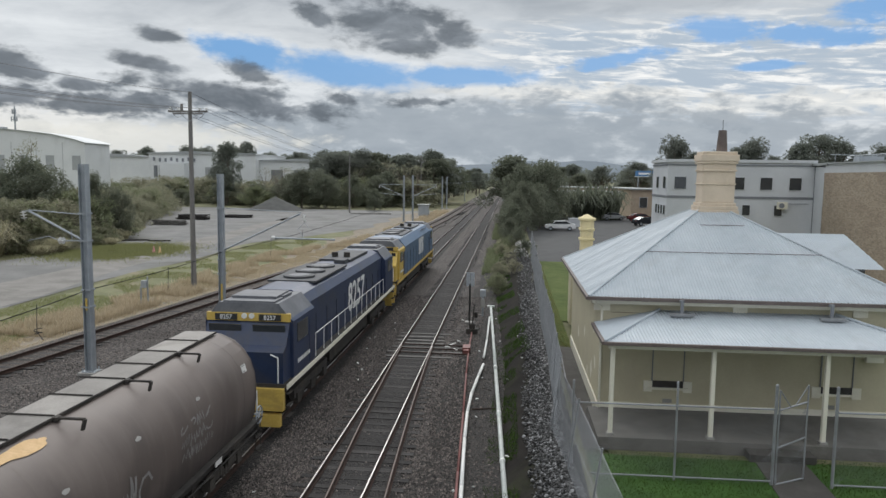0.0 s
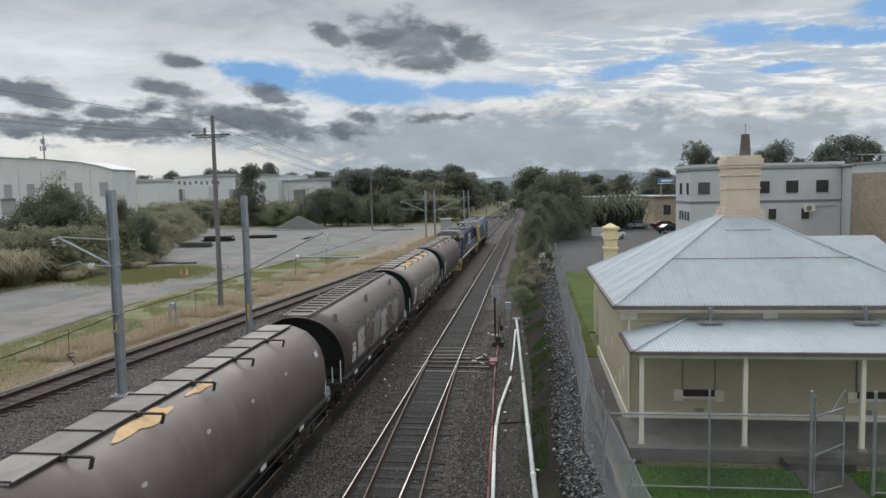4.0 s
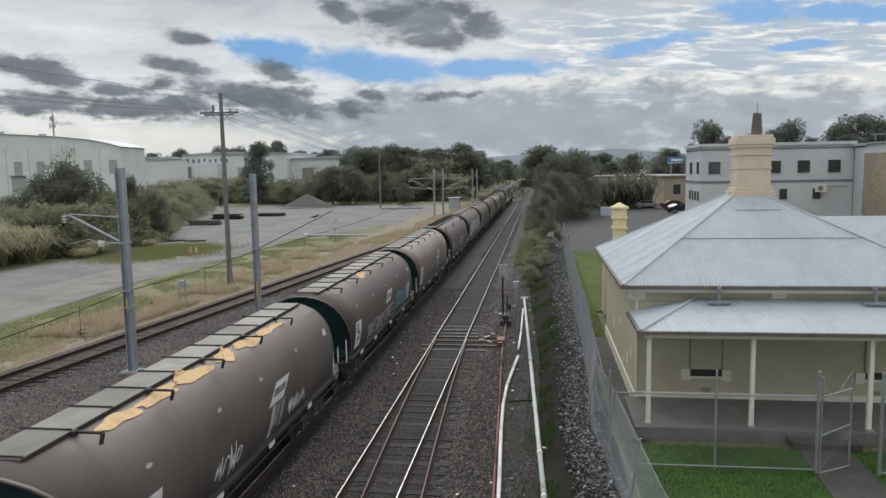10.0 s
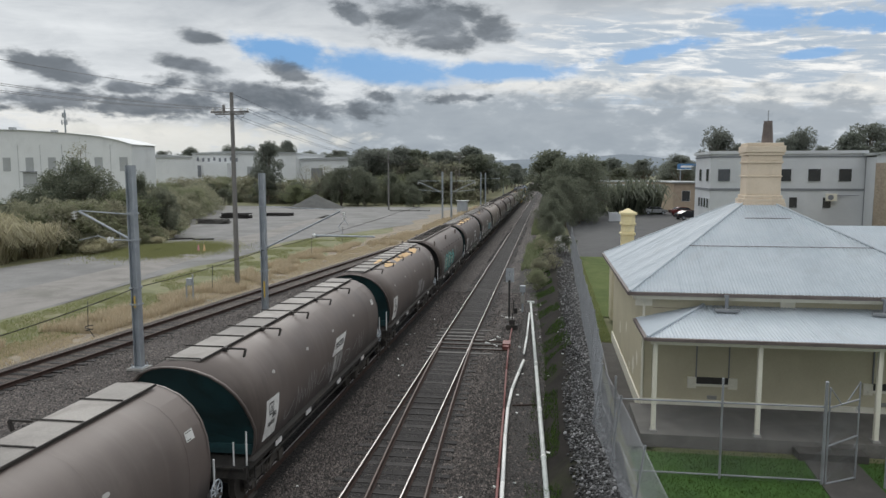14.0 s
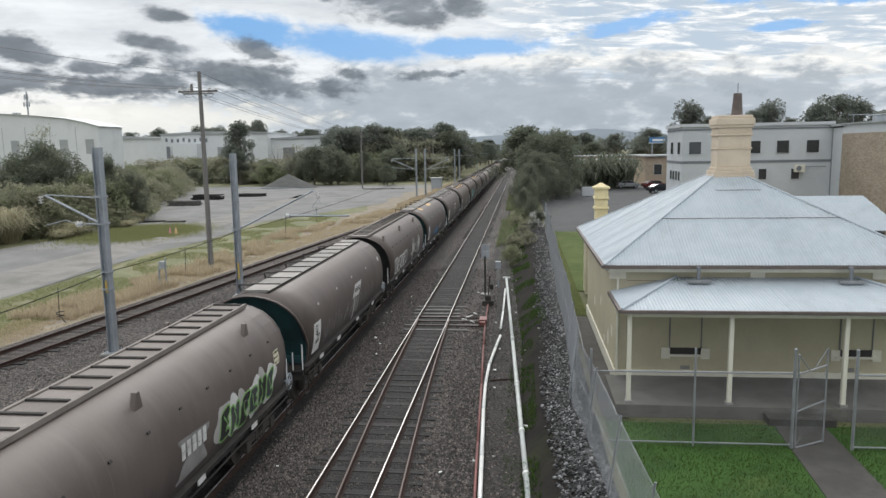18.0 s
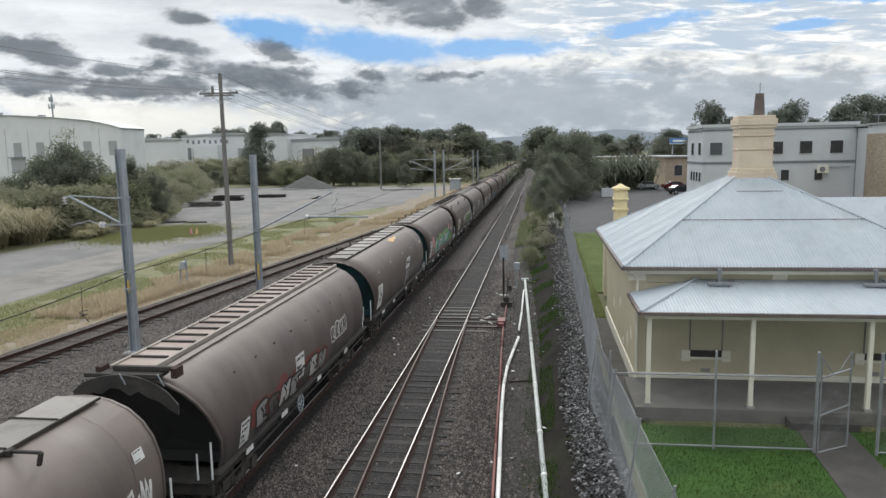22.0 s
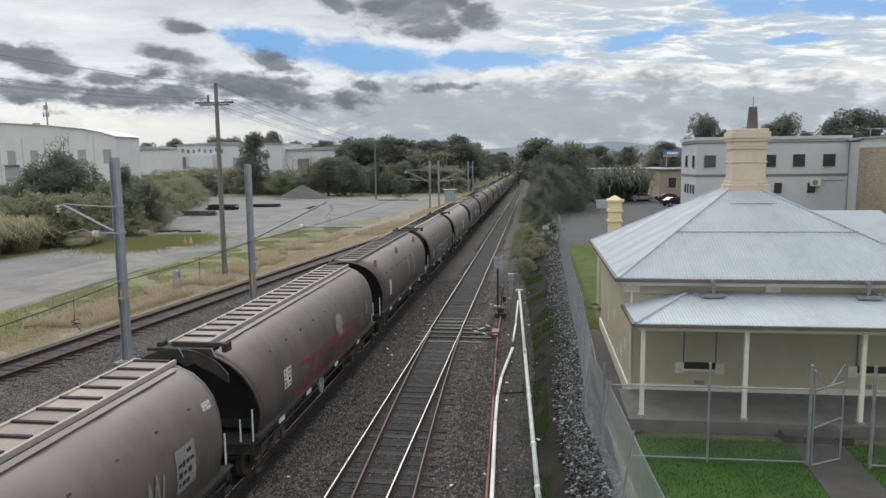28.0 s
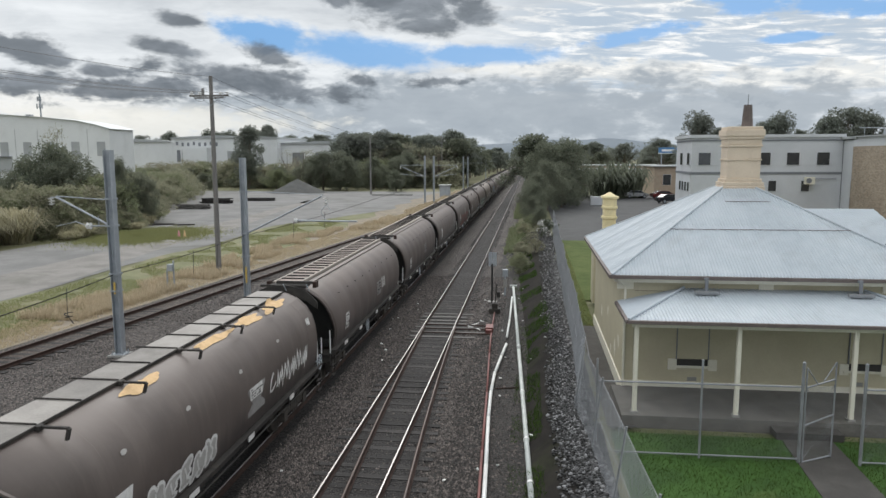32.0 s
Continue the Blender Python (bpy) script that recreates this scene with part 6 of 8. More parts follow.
def bank_rocks():
    """Broken stone lying on the bank under the wire fence."""
    rng = random.Random(5)
    base = bmesh.new()
    bmesh.ops.create_icosphere(base, subdivisions=1, radius=1.0)
    bv = [v.co.copy() for v in base.verts]
    bf = [[v.index for v in f.verts] for f in base.faces]
    base.free()
    v, f = [], []
    spots = [(12.0 + 0.088 * i + 0.04 * (j % 3), j) for i in range(620) for j in range(27)]
    for y, j in spots:
        if y > 45 and j % 2:
            continue
        k = (j + rng.uniform(-0.28, 0.28)) / 26
        y += rng.uniform(-0.03, 0.03)
        lo = 0.62 + 0.035 * max(0.0, 20 - y)
        x = lo + (fence_at(y - 7.0, 0)[0] + 0.18 - lo) * k
        if rng.random() < 0.75 * max(0.0, 0.45 - k) / 0.45 + (0.25 if y > 26 and k < 0.6 else 0.0):
            continue
        s = rng.uniform(0.026, 0.052)
        o = Vector((x, y, land(x, y) + 0.05 + s * 0.25))
        q = Euler((rng.uniform(-0.6, 0.6), rng.uniform(-0.6, 0.6), 0.6 + rng.uniform(-0.4, 0.4))).to_matrix()
        d = (rng.uniform(1.0, 1.6), rng.uniform(0.7, 1.1), rng.uniform(0.45, 0.8))
        n = len(v)
        for c in bv:
            p = q @ Vector((c.x * d[0], c.y * d[1], c.z * d[2])) * s * rng.uniform(0.82, 1.15)
            v.append(tuple(o + p))
        f += [[i + n for i in t] for t in bf]
    me = bpy.data.meshes.new("bank_stones")
    me.from_pydata(v, [], f)
    me.materials.append(ROCK)
    tagged(new("bank_stones", me), "grey broken stones covering the railway bank", "stones", "", "stuff")


bank_rocks()
ys = [4 + 1.0 * i for i in range(70)]
sheet("bank", lambda y: [toe_x(y) + (1.5 - toe_x(y)) * i / 6 for i in range(7)] + [1.97], ys, lambda x, y: land(x, y) + 0.03, BANK_SOIL, "dark soil bank between track and fence", "bank", 0.03)


def ribbon(bm, a, b, r):
    """A thin three-sided wire."""
    a, b = Vector(a), Vector(b)
    d = (b - a).normalized()
    u = d.orthogonal().normalized()
    w = d.cross(u)
    ring = [[bm.verts.new(p + (u * math.cos(t) + w * math.sin(t)) * r) for t in (0, 2.094, 4.189)] for p in (a, b)]
    for i in range(3):
        bm.faces.new((ring[0][i], ring[0][(i + 1) % 3], ring[1][(i + 1) % 3], ring[1][i]))


def wire_mesh(parent, place, length, height, cell, r):
    """Diamond wire netting: place(s, h) gives the point s along and h up."""
    bm = bmesh.new()
    n = int(length / cell)
    for i in range(-int(height / cell), n):
        for lean in (1, -1):
            s0 = i * cell if lean > 0 else i * cell + height
            h0, h1, s1 = 0.0, height, s0 + lean * height
            pts = []
            for k in range(3):
                s, h = s0 + (s1 - s0) * k / 2, h0 + (h1 - h0) * k / 2
                pts.append((min(max(s, 0), length), h))
            for p, q in zip(pts, pts[1:]):
                if abs(p[0] - q[0]) > 0.01:
                    ribbon(bm, place(*p), place(*q), r)
    return part("netting", bm, MESH_WIRE, parent, "galvanised diamond netting", kind="stuff")


def bank_fence():
    f = thing("wire_fence", "leaning galvanised diamond-mesh fence along the bank", "fence")
    wire_mesh(f, fence_at, 62.0, 1.7, 0.085, 0.0036)
    for i in range(21):
        s = 1.0 + 3.0 * i
        one("post", lambda bm: rod(bm, fence_at(s, -0.4), fence_at(s, 1.78), 0.024, n=8), FENCE_PIPE, f)
    for h in (0.03, 0.85, 1.68):
        bm = bmesh.new()
        for i in range(31):
            ribbon(bm, fence_at(2.0 * i, h), fence_at(2.0 * i + 2.0, h), 0.006)
        part("strand", bm, FENCE_PIPE, f, kind="stuff")


def lawn_fence():
    f = thing("mesh_fence", "galvanised pipe fence with wire netting across the lawn", "fence")
    FY = 17.48
    for x0, x1 in ((1.72, 6.6), (8.02, 15.0)):
        for z in (2.5, 0.68):
            one("rail", lambda bm: rod(bm, (x0, FY, z), (x1, FY, z + 0.02), 0.022, n=8), FENCE_PIPE, f)
        wire_mesh(f, lambda s, h: (x0 + s, FY, 0.58 + h), x1 - x0, 1.82, 0.075, 0.0011)
    for x, top in ((1.72, 3.05), (4.25, 3.1), (6.6, 3.12), (8.02, 3.12), (10.6, 3.1), (13.0, 3.1)):
        one("post", lambda bm: rod(bm, (x, FY, 0.5), (x, FY, top), 0.038 if 6 < x < 9 else 0.028, n=10), FENCE_PIPE, f)
        one("post_cap", lambda bm: rod(bm, (x, FY, top), (x, FY, top + 0.03), 0.045 if 6 < x < 9 else 0.034, 0.02, n=10), FENCE_PIPE, f)
    g = thing("gate", "open galvanised pipe gate with netting", "gate")
    a, b = Vector((6.68, FY, 0)), Vector((7.5, FY + 0.4, 0))
    for z0, z1 in ((2.5, 2.62), (1.55, 1.72), (0.62, 0.66)):
        one("gate_rail", lambda bm: rod(bm, (a.x, a.y, z0), (b.x, b.y, z1), 0.022, n=8), FENCE_PIPE, g)
    for p, z1 in ((a, 3.0), (b, 3.05)):
        one("gate_stile", lambda bm: rod(bm, (p.x, p.y, 0.6), (p.x, p.y, z1), 0.022, n=8), FENCE_PIPE, g)
    m = (a + b) / 2
    one("gate_brace", lambda bm: rod(bm, (a.x, a.y, 3.0), (m.x - 0.1, m.y - 0.1, 2.56), 0.016, n=6), FENCE_PIPE, g)
    one("gate_brace", lambda bm: rod(bm, (b.x, b.y, 3.05), (m.x + 0.12, m.y + 0.14, 2.57), 0.016, n=6), FENCE_PIPE, g)
    wire_mesh(g, lambda s, h: tuple(a + (b - a) * (s / 0.9) + Vector((0, 0, 0.66 + h))), 0.9, 1.85, 0.075, 0.0011)


bank_fence()
lawn_fence()

# ---- masts, poles, cables, lineside gear ----
def h_column(bm, x, y, z0, z1, w=0.3, d=0.32, t=0.022):
    w, d, t = w / 2, d / 2, t / 2
    prism(bm, [(x - w, y - d), (x - w + 2 * t, y - d), (x - w + 2 * t, y - t), (x + w - 2 * t, y - t), (x + w - 2 * t, y - d), (x + w, y - d),
               (x + w, y + d), (x + w - 2 * t, y + d), (x + w - 2 * t, y + t), (x - w + 2 * t, y + t), (x - w + 2 * t, y + d), (x - w, y + d)], z0, z1, "z")


def insulator(parent, a, b, n=3):
    """White porcelain sheds on a pin from a to b."""
    a, b = Vector(a), Vector(b)
    def fill(bm):
        rod(bm, a, b, 0.03, n=8)
        for i in range(n):
            p = a + (b - a) * ((i + 0.5) / n)
            d = (b - a).normalized() * 0.025
            rod(bm, p - d, p + d, 0.14, 0.09, n=12)
    return one("insulator", fill, PORCELAIN, parent, "white porcelain insulator")


def mast(x, y, top, label, w=0.3):
    m = thing("catenary_mast", label, "mast", group="masts of the electric line")
    one("column", lambda bm: h_column(bm, x, y, -0.12, top, w), GALV, m)
    one("footing", lambda bm: box(bm, (x, y, -0.2), (0.75, 0.75, 0.2)), CONCRETE, m, "concrete footing")
    one("base_plate", lambda bm: (box(bm, (x, y, -0.085), (0.55, 0.5, 0.03)), [rod(bm, (x + i * 0.22, y + j * 0.2, -0.1), (x + i * 0.22, y + j * 0.2, 0.06), 0.02, n=6) for i in (-1, 1) for j in (-1, 1)]), GALV, m)
    return m


def strap(m, x, y, z, w=0.36):
    one("strap", lambda bm: (box(bm, (x, y - 0.18, z), (w, 0.03, 0.07)), box(bm, (x, y + 0.18, z), (w, 0.03, 0.07)), box(bm, (x - w / 2, y, z), (0.03, 0.38, 0.07)), box(bm, (x + w / 2, y, z), (0.03, 0.38, 0.07))), GALV, m)


AX, AY, BX, BY = -17.0, 27.1, -16.25, 38.85
a = mast(AX, AY, 8.38, "galvanised steel mast with bracket arms beside the track")
for z in (6.4, 5.3, 3.3, 2.6):
    strap(a, AX, AY, z)
one("top_arm", lambda bm: rod(bm, (AX - 0.15, AY, 6.36), (AX - 2.4, AY, 6.5), 0.025, n=6), GALV, a)
one("strut", lambda bm: rod(bm, (AX - 0.15, AY, 5.32), (AX - 2.4, AY, 6.46), 0.05, n=8), GALV, a)
insulator(a, (AX - 2.66, AY, 6.46), (AX - 2.62, AY, 6.12))
one("hook", lambda bm: rod(bm, (AX - 2.4, AY, 6.47), (AX - 2.68, AY, 6.44), 0.02, n=6), GALV, a)
one("steady_arm", lambda bm: (rod(bm, (AX - 0.15, AY, 5.3), (AX - 0.95, AY, 5.28), 0.03, n=6), rod(bm, (AX - 1.15, AY, 5.3), (AX - 1.6, AY, 5.45), 0.02, n=6), rod(bm, (AX - 1.6, AY, 5.45), (AX - 2.5, AY, 5.25), 0.016, n=6), rod(bm, (AX - 0.6, AY, 5.28), (AX - 0.6, AY, 5.7), 0.02, n=6)), GALV, a)
insulator(a, (AX - 0.92, AY, 5.28), (AX - 1.2, AY, 5.29), 2)
one("warning_plate", lambda bm: box(bm, (AX + 0.02, AY - 0.172, 2.72), (0.09, 0.012, 0.5)), LOCO_YELLOW, a, "yellow warning strip")
b = mast(BX, BY, 8.05, "galvanised steel mast with long bracket arm over the tracks")
for z in (6.15, 3.75, 3.2, 2.4):
    strap(b, BX, BY, z)
one("top_arm", lambda bm: rod(bm, (BX + 0.15, BY, 6.15), (BX + 4.7, BY, 5.98), 0.02, n=6), GALV, b)
one("strut", lambda bm: rod(bm, (BX + 0.15, BY, 3.76), (BX + 4.6, BY, 5.9), 0.05, n=8), GALV, b)
insulator(b, (BX + 4.8, BY, 5.85), (BX + 4.85, BY, 5.42))
one("registration_arm", lambda bm: (rod(bm, (BX + 3.1, BY, 4.5), (BX + 6.6, BY, 4.48), 0.05, n=8), rod(bm, (BX + 4.85, BY, 5.4), (BX + 4.5, BY, 5.05), 0.014, n=6), rod(bm, (BX + 4.5, BY, 5.05), (BX + 4.8, BY, 4.5), 0.014, n=6), rod(bm, (BX + 4.85, BY, 5.4), (BX + 5.1, BY, 5.1), 0.012, n=6)), GALV, b)
insulator(b, (BX + 2.95, BY, 4.5), (BX + 3.15, BY, 4.5), 2)
one("warning_plate", lambda bm: box(bm, (BX + 0.04, BY - 0.172, 1.35), (0.1, 0.012, 0.95)), LOCO_YELLOW, b, "yellow warning strip")
for x, arms in ((-18.6, ((-23.0, 6.6, 4.6),)), (-17.0, ((-12.8, 6.6, 4.6),))):
    c = mast(x, 125.0, 8.3, "distant galvanised steel mast with bracket arm")
    for x1, z1, z0 in arms:
        one("top_arm", lambda bm: rod(bm, (x, 125, 6.65), (x1, 125, 6.65), 0.04, n=6), GALV, c)
        one("strut", lambda bm: rod(bm, (x, 125, z0), (x1, 125, 6.5), 0.06, n=6), GALV, c)
        one("steady_arm", lambda bm: rod(bm, (x, 125, 4.7), (x1, 125, 5.1), 0.04, n=6), GALV, c)
        insulator(c, (x1, 125, 6.5), (x1, 125, 6.0))
for x, y, top in ((-16.2, 185, 8.2), (-17.4, 185, 8.2), (-15.6, 250, 8.0), (-2.0, 250, 8.0)):
    c = mast(x, y, top, "distant galvanised steel mast")
    one("top_arm", lambda bm: rod(bm, (x, y, 6.6), (x + 3.8, y, 6.6), 0.05, n=6), GALV, c)


def hang(bm, p, q, sag, r, n=14):
    """A slack cable from p to q."""
    p, q = Vector(p), Vector(q)
    pts = [p.lerp(q, k / n) - Vector((0, 0, sag * 4 * (k / n) * (1 - k / n))) for k in range(n + 1)]
    for s, t in zip(pts, pts[1:]):
        ribbon(bm, s, t, r)


low = thing("slung_cable", "black cable slung along the masts with loose droppers", "cable")
one("cable", lambda bm: (hang(bm, (-16.6, 14.0, 3.1), (AX, AY, 3.3), 0.15, 0.022), hang(bm, (AX, AY, 3.3), (BX, BY, 3.62), 0.1, 0.022), hang(bm, (BX, BY, 3.62), (-14.2, 66, 4.3), 0.15, 0.02), hang(bm, (-14.2, 66, 4.3), (-15.5, 125, 5.0), 0.3, 0.02)), BLACK_WIRE, low)
for y in (24.2, 33.2, 35.6, 46.0, 52.0):
    k = AX + (BX - AX) * (y - AY) / (BY - AY)
    z = 3.3 + 0.32 * (y - AY) / (BY - AY)
    one("dropper", lambda bm: rod(bm, (k, y, z), (k - 0.05, y, z - 1.15), 0.014, n=5), BLACK_WIRE, low)
    if y < 25:
        def coil(bm):
            for i in range(12):
                p, q = (2 * math.pi * j / 8 for j in (i, i + 1))
                rod(bm, (k + 0.16 * math.cos(p), y + 0.1 * math.sin(p), z - 0.9 - 0.02 * i), (k + 0.16 * math.cos(q), y + 0.1 * math.sin(q), z - 0.92 - 0.02 * i), 0.018, n=5)
            rod(bm, (k, y, z - 1.1), (k + 0.2, y, z - 1.35), 0.018, n=5)
        one("coil", coil, BLACK_WIRE, low)


def timber_pole(x, y, top, arm, label="weathered timber power pole with crossarm"):
    p = thing("power_pole", label, "power pole", group="timber poles")
    one("pole", lambda bm: rod(bm, (x, y, -0.4), (x, y, top), 0.2, 0.13, n=12), TIMBER_POLE, p)
    if arm:
        one("crossarm", lambda bm: (box(bm, (x - 0.1, y - 0.15, top - 1.4), (2.9, 0.1, 0.13)), box(bm, (x - 0.1, y - 0.15, top - 1.55), (2.2, 0.06, 0.1))), TIMBER_POLE, p)
        for s in (-1, 1):
            one("brace", lambda bm: rod(bm, (x + s * 0.85, y - 0.16, top - 1.42), (x, y - 0.14, top - 2.1), 0.02, n=5), GALV, p)
        for k in (-1.4, -0.8, 0.75, 1.25):
            insulator(p, (x + k, y - 0.15, top - 1.33), (x + k, y - 0.15, top - 1.12), 2)
        one("bird_spike", lambda bm: box(bm, (x - 0.55, y - 0.15, top - 1.1), (0.14, 0.14, 0.45)), TIMBER_POLE, p)
        one("jumper", lambda bm: (hang(bm, (x - 1.3, y - 0.2, top - 1.4), (x - 0.3, y - 0.2, top - 1.5), 0.35, 0.015), hang(bm, (x + 0.3, y - 0.2, top - 1.5), (x + 1.2, y - 0.2, top - 1.4), 0.4, 0.015)), BLACK_WIRE, p, kind="stuff")
    return p


timber_pole(-22.75, 49.3, 13.85, True)
timber_pole(-35.9, 158, 12.9, False, "distant timber pole beside the yard")
timber_pole(-25.5, 205, 14.0, True, "distant timber power pole with crossarm")
timber_pole(-22.0, 330, 14.0, True, "distant timber power pole with crossarm")
wires = thing("overhead_wires", "thin black power wires strung between poles", "wires")
for dx, top in ((-1.4, 12.65), (-0.8, 12.65), (0.75, 12.65), (1.25, 12.65), (0.0, 13.8)):
    one("wire", lambda bm: (hang(bm, (-22.75 + dx, 49.2, top), (-21.5 + dx * 1.0, -8.0, top - 0.4), 1.0, 0.012), hang(bm, (-22.75 + dx, 49.2, top), (-25.5 + dx, 205, 12.8 if dx else 13.9), 3.2, 0.014, 24)), BLACK_WIRE, wires, kind="stuff")


def cell_mast():
    m = thing("phone_mast", "distant slim phone mast with antennas", "mast")
    one("pole", lambda bm: rod(bm, (-175.5, 240, 0), (-175.5, 240, 31), 0.4, 0.25, n=8), GALV, m)
    for z, r in ((26.4, 1.0), (29.0, 0.6)):
        one("mount", lambda bm: rod(bm, (-175.5 - r, 240, z), (-175.5 + r, 240, z), 0.12, n=6), GALV, m)
        for k in (-r, 0.0, r):
            one("antenna", lambda bm: box(bm, (-175.5 + k, 239.6, z + 0.2), (0.3, 0.3, 1.7)), GALV, m)
    one("finial", lambda bm: rod(bm, (-175.5, 240, 31), (-175.5, 240, 32.4), 0.08, n=5), GALV, m)


cell_mast()

# signal, trackside box, points gear
sg = thing("shunt_signal", "small grey square signal plate on a black post", "signal")
one("post", lambda bm: rod(bm, (-2.1, 40, -0.3), (-2.1, 40, 2.0), 0.06, n=10), BLACK_PAINT, sg)
for i in (0, 1):
    for j in (0, 1):
        one("plate", lambda bm: box(bm, (-2.2 + i * 0.24, 40, 2.08 + j * 0.4), (0.22, 0.03, 0.38)), GALV, sg)
one("base", lambda bm: box(bm, (-2.1, 40, -0.22), (0.5, 0.5, 0.12)), CONCRETE, sg)
bx = thing("relay_box", "small pale trackside relay box on a post", "cabinet")
one("post", lambda bm: rod(bm, (-1.42, 42, -0.3), (-1.42, 42, 1.0), 0.05, n=8), GALV, bx)
one("cabinet", lambda bm: box(bm, (-1.42, 42, 1.18), (0.32, 0.26, 0.4)), GALV, bx)
one("bracket", lambda bm: box(bm, (-1.42, 42, 0.55), (0.22, 0.1, 0.5)), CONCRETE, bx)
pm = thing("point_lever", "dark point lever stand beside the track", "lever")
one("stand", lambda bm: (box(bm, (-1.8, 37.2, -0.1), (0.6, 0.5, 0.28)), box(bm, (-1.8, 37.2, 0.15), (0.3, 0.3, 0.3))), UNDER, pm)
one("lever", lambda bm: (rod(bm, (-1.8, 37.2, 0.2), (-1.7, 37.2, 1.35), 0.03, n=6), rod(bm, (-1.95, 37.2, 0.2), (-2.0, 37.2, 0.95), 0.025, n=6)), UNDER, pm)
one("post_box", lambda bm: box(bm, (-1.62, 37.4, 0.75), (0.18, 0.2, 0.28)), UNDER, pm)
gear = thing("point_rodding", "rusty stretcher bars and rods at the points", "points gear")
for y in (32.2, 33.0, 33.8):
    one("stretcher_bar", lambda bm: rod(bm, (-5.1, y, -0.1), (-1.7, y, -0.12), 0.03, n=6), RAIL_RUST, gear)
one("point_machine", lambda bm: (box(bm, (-1.85, 33.1, -0.06), (0.35, 0.75, 0.24)), box(bm, (-1.85, 32.6, -0.1), (0.25, 0.3, 0.2))), PIPE_RED, gear, "dull red machine case")
for (p, q) in (((-2.9, 33.6), (-2.45, 33.2)), ((-2.75, 33.9), (-2.2, 34.6)), ((-2.4, 34.9), (-2.1, 34.3)), ((-2.45, 33.15), (-2.1, 32.6))):
    one("loose_bag", lambda bm: rod(bm, (*p, -0.12), (p[0] * 0.45 + q[0] * 0.55, p[1] * 0.45 + q[1] * 0.55, -0.09), 0.045, 0.02, n=6), PIPE_WHITE, gear, "torn white plastic")


def pipe(name, pts, r, mat, label):
    t = thing(name, label, "pipe")
    bm = bmesh.new()
    for p, q in zip(pts, pts[1:]):
        rod(bm, p, q, r, n=10)
    for p in pts[1:-1]:
        bmesh.ops.create_uvsphere(bm, u_segments=10, v_segments=6, radius=r * 1.01, matrix=Matrix.Translation(p))
    part("pipe", bm, mat, t, smooth=True)
    return t


gp = pipe("cable_conduit", [(0.75, 0.0, -0.1), (0.15, 15.56, -0.1), (-0.4, 29.5, -0.1), (-0.98, 44.1, -0.06)], 0.075, PIPE_GREY, "long pale conduit laid straight beside the track")
for y in (17.0, 19.8, 24.0, 30.0, 36.0):
    k = 0.15 - (y - 15.56) * 0.0392
    one("clamp", lambda bm: rod(bm, (k, y, -0.1), (k - 0.004, y + 0.12, -0.1), 0.09, n=10), PIPE_WHITE, gp)
one("end_tee", lambda bm: rod(bm, (-1.2, 44.1, 0.0), (-0.75, 44.1, 0.0), 0.08, n=8), PIPE_GREY, gp)
pipe("white_pipe", [(-0.6, 4, -0.1), (-0.93, 14, -0.1), (-1.08, 18, -0.1), (-1.22, 21.5, -0.1), (-1.28, 24, -0.1), (-1.25, 26.2, -0.1), (-1.1, 28.4, -0.08), (-0.95, 30.3, -0.05)], 0.058, PIPE_WHITE, "white plastic pipe bending along the ballast")
pipe("white_pipe", [(-0.98, 31.6, -0.08), (-0.95, 35, -0.08), (-0.98, 41.0, -0.08)], 0.05, PIPE_WHITE, "short white pipe between conduit and signal")
pipe("red_conduit", [(-0.72, 4, -0.14), (-1.06, 14, -0.14), (-1.25, 19, -0.14), (-1.42, 24, -0.14), (-1.62, 29, -0.14), (-1.75, 33, -0.13), (-1.8, 36.9, -0.12)], 0.04, PIPE_RED, "thin dull red conduit along the ballast")
pipe("rod", [(-1.15, 24.6, -0.18), (-0.3, 24.8, -0.18)], 0.025, RAIL_RUST, "rusty rod lying on the ballast")
lc = thing("lineside_cabinet", "small grey lineside electrical box on posts", "cabinet")
one("box", lambda bm: box(bm, (-22.6, 42.0, 1.15), (0.36, 0.26, 0.44)), GALV, lc)
one("post", lambda bm: (rod(bm, (-22.85, 42, -0.3), (-22.85, 42, 1.0), 0.05, n=6), rod(bm, (-22.4, 42, -0.3), (-22.4, 42, 1.6), 0.05, n=6)), GALV, lc)
for x, y in ((-36.7, 70.3), (-36.05, 70.3)):
    cn = thing("traffic_cone", "orange traffic cone with white band", "cone", group="traffic cones")
    one("body", lambda bm: rod(bm, (x, y, -0.22), (x, y, 0.5), 0.18, 0.04, n=12), PINK_PAINT if x < -36.5 else GRAIN, cn)
    one("base", lambda bm: box(bm, (x, y, -0.24), (0.42, 0.42, 0.05)), BLACK_PAINT, cn)
rng = random.Random(11)
for cx, cy, n, mat in ((-55.0, 111, 24, SLEEPER_PALE), (-57.5, 125, 30, SLEEPER), (-52.5, 133, 18, SLEEPER), (-44.5, 84, 3, SLEEPER)):
    s = thing("sleeper_stack", "untidy stack of old timber sleepers" if n > 3 else "few old timbers lying on the yard", "timber stack", group="stacks of old sleepers")
    for i in range(n):
        lay, k = divmod(i, 6)
        slab("sleeper", (cx + rng.uniform(-0.5, 0.5) + (1.3 if k % 2 else -1.3), cy + (k // 2 - 1) * 0.8 + rng.uniform(-0.2, 0.2), -0.19 + 0.19 * lay), (2.6, 0.26, 0.17), mat, s, rot=rng.uniform(-17, 17) + (20 if n == 3 else 0))
slab_log = slab("sleeper", (-30.0, 153, -0.1), (9.0, 0.5, 0.35), CONCRETE, None, rot=4)
